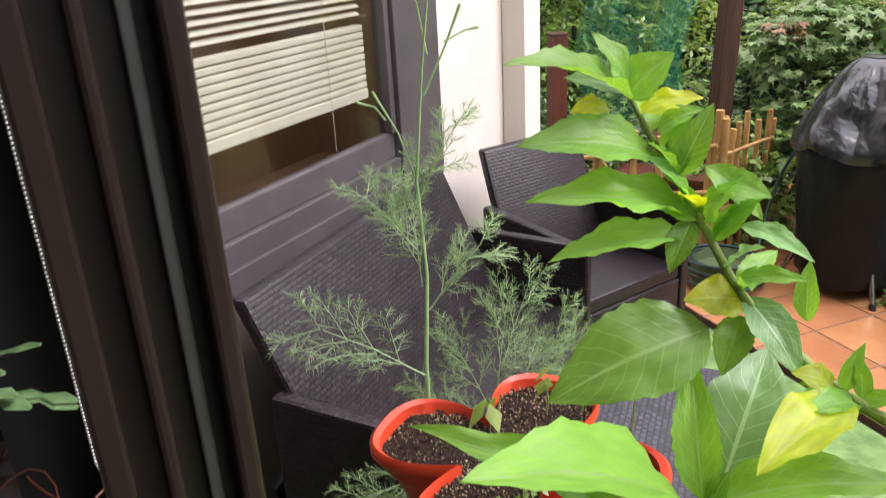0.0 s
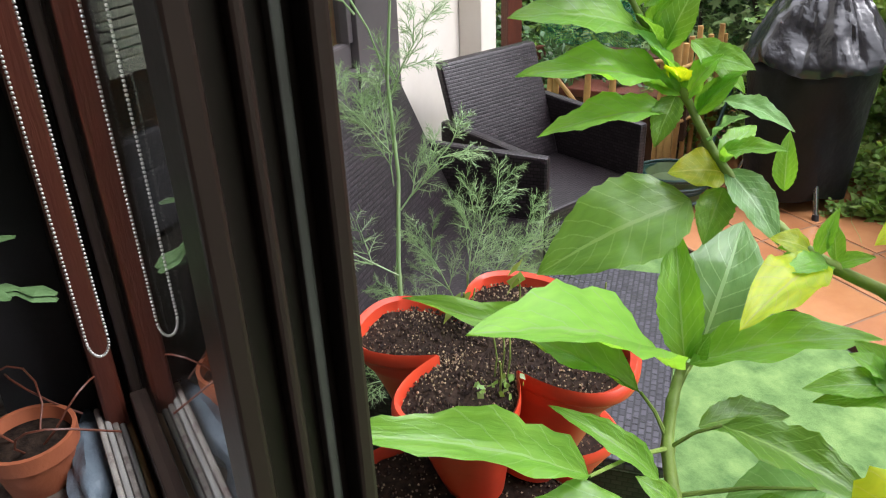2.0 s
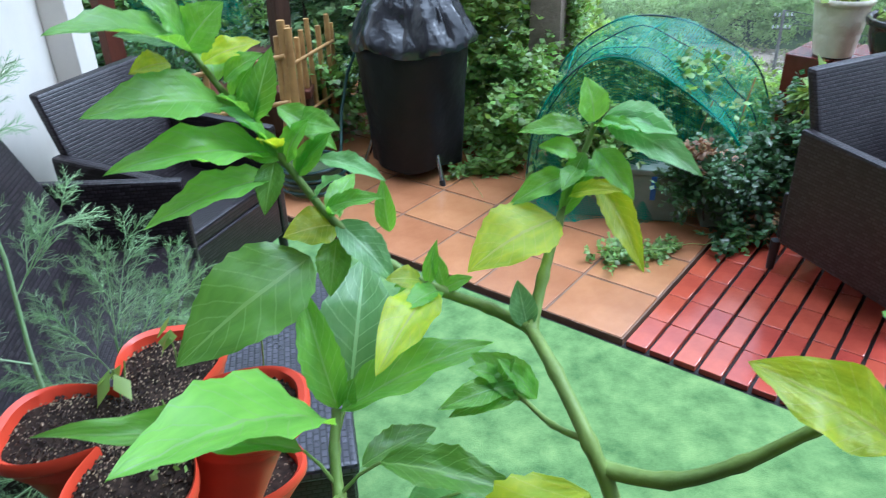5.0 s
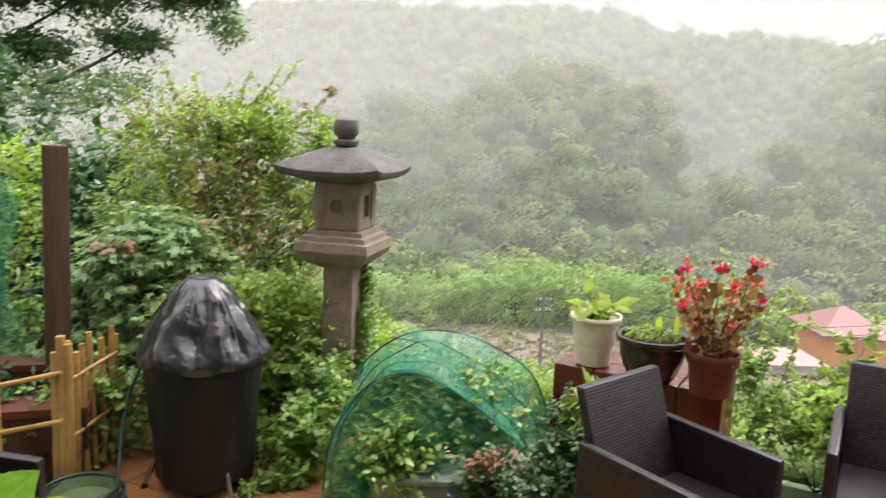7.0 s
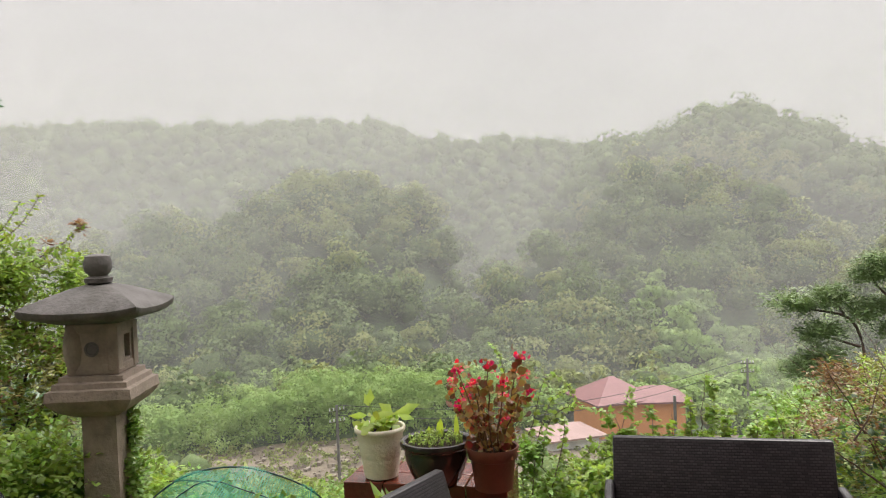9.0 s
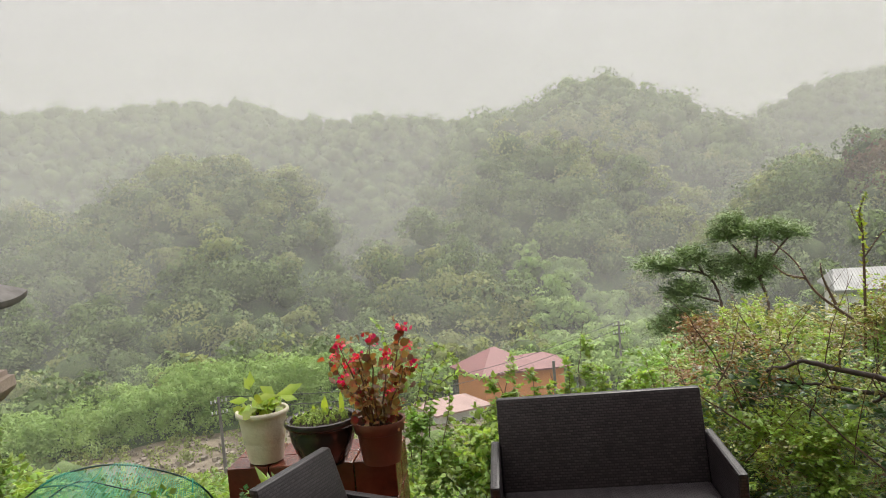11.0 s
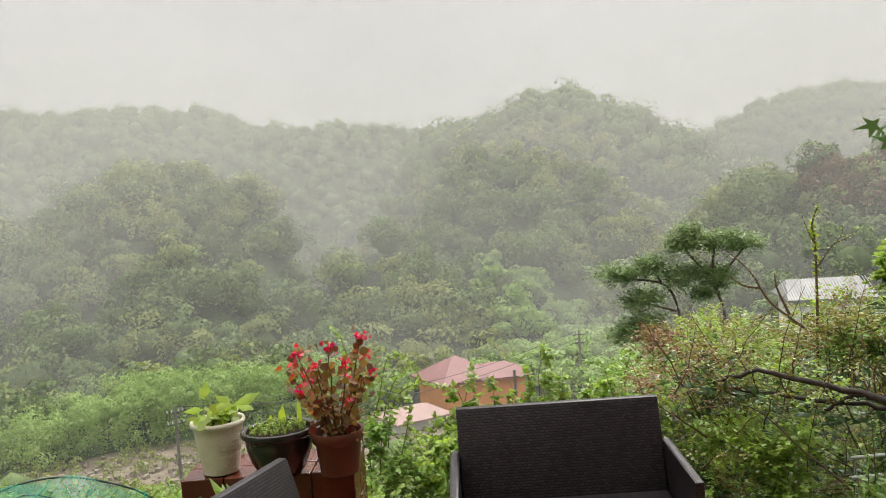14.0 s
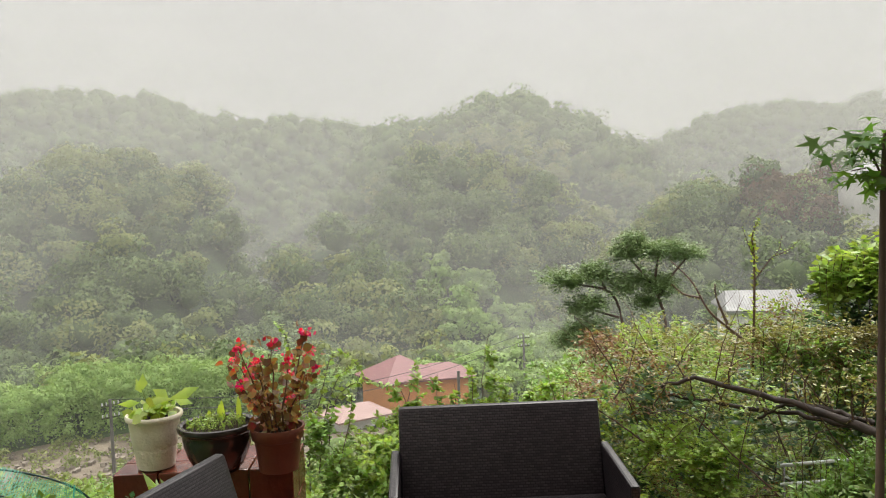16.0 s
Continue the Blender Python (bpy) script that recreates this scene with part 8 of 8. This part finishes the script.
# grit in the planter's soil and the plants growing in it
grit = Build()
for k in range(1300):
    a = S_RNG.uniform(0, 6.283)
    r = lobes(a, 0.238 * 0.93) * math.sqrt(S_RNG.uniform(0.01, 1))
    s = S_RNG.uniform(0.0009, 0.0019) * (1.8 if k % 6 == 0 else 1.0)
    t = a + radians(71)
    grit.add([(s * 1.0, 0, 0), (-s * 0.6, s * 0.8, 0), (-s * 0.5, -s * 0.9, 0), (0, 0, s * 1.2), (0, 0, -s)], [(0, 1, 3), (1, 2, 3), (2, 0, 3), (1, 0, 4), (2, 1, 4), (0, 2, 4)],
             pose(r * math.cos(t), r * math.sin(t), 0.696 + 0.2245, 0, 0, S_RNG.uniform(0, 360)))
for k in range(420):
    a = S_RNG.uniform(0, 6.283)
    r = lobes(a, 0.238 * 0.93) * math.sqrt(S_RNG.uniform(0.3, 1))
    s = S_RNG.uniform(0.0014, 0.0032)
    t = a + radians(26)
    grit.add([(s * 1.0, 0, 0), (-s * 0.6, s * 0.8, 0), (-s * 0.5, -s * 0.9, 0), (0, 0, s * 1.2), (0, 0, -s)], [(0, 1, 3), (1, 2, 3), (2, 0, 3), (1, 0, 4), (2, 1, 4), (0, 2, 4)],
             pose(r * math.cos(t), r * math.sin(t), 0.464 + 0.2245, 0, 0, S_RNG.uniform(0, 360)))
G_RNG = np.random.default_rng(517)
bark = Build()
for turn, z, many in ((71, 0.696, 2600), (26, 0.464, 900)):
    for k in range(many):
        a = G_RNG.uniform(0, 6.283)
        r = lobes(a, 0.238 * 0.93) * math.sqrt(G_RNG.uniform(0.01, 1))
        t = a + radians(turn)
        x, y = r * math.cos(t), r * math.sin(t)
        pale_bit = noise.noise((x * 16, y * 16, z * 5)) + G_RNG.normal(0, 0.25) > 0.12
        s = G_RNG.uniform(0.0012, 0.0026) * (1.0 if pale_bit else 1.5)
        (grit if pale_bit else bark).add([(s * 1.3, 0, 0), (-s * 0.6, s * 0.7, 0), (-s * 0.5, -s * 0.9, 0), (0, 0, s * 1.1), (0, 0, -s)], [(0, 1, 3), (1, 2, 3), (2, 0, 3), (1, 0, 4), (2, 1, 4), (0, 2, 4)],
                                         pose(x, y, z + 0.2245, 0, 0, G_RNG.uniform(0, 360)))
bits = part("bark_mulch", bark, mat("dark bark bits", (0.060, 0.034, 0.021), 0.85, (0.016, 0.010, 0.007), 90.0, vary=0.6, island=True), planter, "dark crumbs of bark and soil", smooth=False)
tagged(bits, "", "", kind="stuff")
gob = part("grit", grit, mat("pale grit", (0.50, 0.38, 0.25), 0.8, (0.12, 0.07, 0.04), 90.0, vary=0.5, island=True), planter, "pale vermiculite and bark bits", smooth=False)
tagged(gob, "", "", kind="stuff")


def frond(b, p, d, ln, depth, rng, r):
    """Feathery fennel frond: a rib with ever finer threads."""
    d = d.normalized()
    q = p + d * ln
    b.tube([p, p.lerp(q, 0.5) + Vector((0, 0, ln * 0.04)), q], [r, r * 0.8, r * 0.5], 4 if depth > 1 else 3, caps=False)
    if depth == 0:
        return
    n = (6, 4, 4)[depth - 1]
    for i in range(1, n + 1):
        s = p.lerp(q, (i + 0.1 * rng.normal()) / n)
        for sg in (-1, 1):
            side = d.cross(Vector((rng.normal(0, 0.7), rng.normal(0, 0.7), 1))).normalized() * sg
            frond(b, s, d * 0.9 + side * 0.75 + Vector(rng.normal(0, 0.2, 3)), ln * (0.5 if depth > 1 else 0.55) * (1.1 - 0.35 * i / n), depth - 1, rng, r * 0.62)


M_FENNEL = mat("fennel green", (0.42, 0.56, 0.31), 0.5, (0.28, 0.44, 0.20), 9.0, translucent=0.3)
fennel = thing("fennel", "tall feathery fennel rising behind the planter", "herb", pose(-0.09, 2.06, 0))
FR = np.random.default_rng(99)
part("stem", Build().tube([(0.0, -0.06, 0.45), (0.0, -0.045, 0.75), (0.0, -0.02, 0.95), (0.01, 0.0, 1.12), (0.0, 0.02, 1.30), (0.02, 0.04, 1.5), (0.05, 0.05, 1.72)], [0.0052, 0.0048, 0.0042, 0.0036, 0.003, 0.0024, 0.0013], 8), M_FENNEL, fennel)
for p, q in (((0.0, 0.02, 1.30), (-0.07, 0.04, 1.46)), ((0.02, 0.04, 1.45), (0.09, 0.05, 1.60)), ((0.03, 0.04, 1.52), (-0.01, 0.05, 1.68)), ((-0.05, 0.035, 1.41), (-0.10, 0.05, 1.44)), ((0.06, 0.045, 1.54), (0.12, 0.06, 1.56))):
    part("twig", Build().tube([p, tuple((a + b) / 2 + 0.006 for a, b in zip(p, q)), q], [0.0022, 0.0018, 0.0028], 6), M_FENNEL, fennel)
for p, d, ln in (((0.0, -0.04, 0.93), (-0.95, 0.1, 0.45), 0.20), ((0.01, 0.0, 1.05), (0.6, 0.2, 0.7), 0.15), ((0.0, 0.01, 1.16), (-0.7, 0.2, 0.75), 0.14), ((0.0, 0.02, 1.26), (0.5, 0.3, 0.9), 0.13), ((0.0, -0.05, 0.70), (-0.8, -0.5, 0.1), 0.14), ((0.0, 0.0, 1.10), (-0.1, 0.4, 0.8), 0.17)):
    b = Build()
    frond(b, Vector(p), Vector(d), ln * 1.08, 3, FR, 0.0017)
    part("frond", b, M_FENNEL, fennel)
fennel2 = thing("fennel", "low bushy feathery fennel beside the planter", "herb", pose(0.04, 2.13, 0) @ Matrix.Diagonal((0.72, 0.72, 0.96, 1)))
for p, d, ln in (((0.0, 0, 0.80), (0.15, 0.1, 1), 0.22), ((0.02, 0, 0.82), (0.7, 0.1, 0.75), 0.21), ((0.04, 0.02, 0.85), (0.9, 0.2, 0.45), 0.20), ((-0.02, 0, 0.82), (-0.5, 0.1, 0.8), 0.18), ((0.0, -0.02, 0.78), (-0.6, -0.3, 0.4), 0.17), ((0.02, 0.02, 0.9), (0.4, 0.4, 0.8), 0.19), ((-0.04, 0.0, 0.75), (-0.4, 0.1, 0.2), 0.18), ((-0.02, 0.0, 0.70), (0.3, -0.2, 0.3), 0.16)):
    b = Build()
    frond(b, Vector(p), Vector(d), ln * 1.08, 3, FR, 0.0017)
    part("frond", b, M_FENNEL, fennel2)
part("stem", Build().tube([(0.0, -0.03, 0.25), (0.0, 0.0, 0.55), (0.01, 0.01, 0.90)], [0.006, 0.005, 0.003], 7), M_FENNEL, fennel2)
part("stem", Build().tube([(0.0, -0.03, 0.30), (0.03, 0.0, 0.60), (0.05, 0.02, 0.88)], [0.005, 0.004, 0.003], 7), M_FENNEL, fennel2)
herb_pot = thing("herb_pot", "dark pot behind the planter holding fennel", "flowerpot", pose(0.0, 2.06, 0))
part("pot", Build().lathe([(0.09, 0), (0.1, 0.004), (0.13, 0.44), (0.135, 0.46), (0.12, 0.46), (0.11, 0.42), (0.004, 0.42)], 30), M_COVER_BODY, herb_pot)
part("soil", Build().lathe([(0.002, 0.422), (0.115, 0.43), (0.002, 0.44)], 20), M_SOIL, herb_pot)
# basil and bean seedlings on the top tier
PT = 0.92
for nm, x, y, pts in (("basil_seedling", 0.03, 1.86, ((0, 0, 0.055), (0.004, 0, 0.06), (-0.004, 0.004, 0.06), (0, -0.006, 0.055))), ("bean_seedling", 0.13, 1.90, ((-0.02, 0.01, 0.06), (0.0, 0.0, 0.07), (0.01, -0.01, 0.065))), ("parsley_seedling", 0.075, 1.655, tuple((S_RNG.normal(0, 0.018), S_RNG.normal(0, 0.014), S_RNG.uniform(0.006, 0.028)) for _ in range(22)))):
    t = thing(nm, "small fresh green %s sprouting in the planter" % nm.split("_")[0], "seedling", pose(x, y, PT))
    small_leaves(t, pts, 0.055 if nm[1] != "a" or nm[0] == "b" else 0.014, 0.038 if nm[0] == "b" else 0.012, M_LEAF_BRIGHT if nm[0] == "b" else M_LEAF_MID, 201, 0.5, 0.4)
    part("stem", Build().tube([(0, 0, 0), (0.002, 0.002, 0.03), (0, 0, 0.06)], 0.0018, 6), M_STEM_GREEN, t)
sprouts = thing("pale_sprouts", "thin pale sprouts standing in the planter's soil", "seedling", pose(0.07, 1.70, PT))
for k, (x, y, h) in enumerate(((0.0, 0.0, 0.07), (0.012, 0.004, 0.085), (0.02, -0.006, 0.075), (0.19, 0.12, 0.09), (0.12, 0.2, 0.05), (-0.03, 0.17, 0.06))):
    part("sprout", Build().tube([(x, y, 0), (x + 0.004, y, h * 0.5), (x + 0.002 * k, y + 0.004, h)], 0.0015, 5), M_STEM_GREEN, sprouts)
dry = thing("dry_grass_clump", "dry tangled straw-coloured grass in a lower tier", "dry plant", pose(0.30, 1.72, 0.44))
for k in range(120):
    a = S_RNG.uniform(0, 6.28)
    o = Vector((S_RNG.normal(0, 0.035), S_RNG.normal(0, 0.035), S_RNG.uniform(-0.02, 0.05)))
    e = o + Vector((0.07 * math.cos(a), 0.07 * math.sin(a), S_RNG.uniform(-0.03, 0.07)))
    part("blade", Build().tube([o, o.lerp(e, 0.5) + Vector((S_RNG.normal(0, 0.012), S_RNG.normal(0, 0.012), 0.025)), e], 0.001, 4, caps=False), mat("dry straw", (0.36, 0.28, 0.14), 0.8) if k == 0 else bpy.data.materials["dry straw"], dry)


# ---- terrace tiles, each a piece ----
terrace_floor = bpy.data.objects["terrace_slab"]
tile_mesh = Build().box((-0.163, -0.163, -0.02), (0.163, 0.163, 0.006), r=0.004).mesh("tile", M_TERRACOTTA)
red_mesh = Build().box((-0.040, -0.0975, -0.02), (0.040, 0.0975, 0.004), r=0.003).mesh("red_tile", M_REDTILE)


def lay(mesh, name, a, b, dz, wob, rng):
    ob = new(name, mesh)
    ob.parent = terrace_floor
    ob.matrix_basis = pose(a, b, dz, rng.normal(0, wob), rng.normal(0, wob), rng.normal(0, wob))
    return ob


part("grout_bed", Build().box((-3.05, 0.002, -0.0295), (0.003, 1.89, 0.0005)), mat("pale brown joint", (0.21, 0.115, 0.065), 0.7, (0.13, 0.07, 0.04), 12.0, 0.3, 60), terrace_floor, "pale brown mortar between terracotta tiles", smooth=False)
L_RNG = np.random.default_rng(3)
for i in range(9):
    for j in range(6):
        lay(tile_mesh, "terracotta_tile", -0.168 - 0.336 * i, 0.168 + 0.336 * j, -0.001, 0.10, L_RNG)
for i in range(34):
    for j in range(9):
        lay(red_mesh, "red_tile", 0.056 + 0.0935 * i, 0.10 + 0.199 * j, -0.006, 0.05, L_RNG)
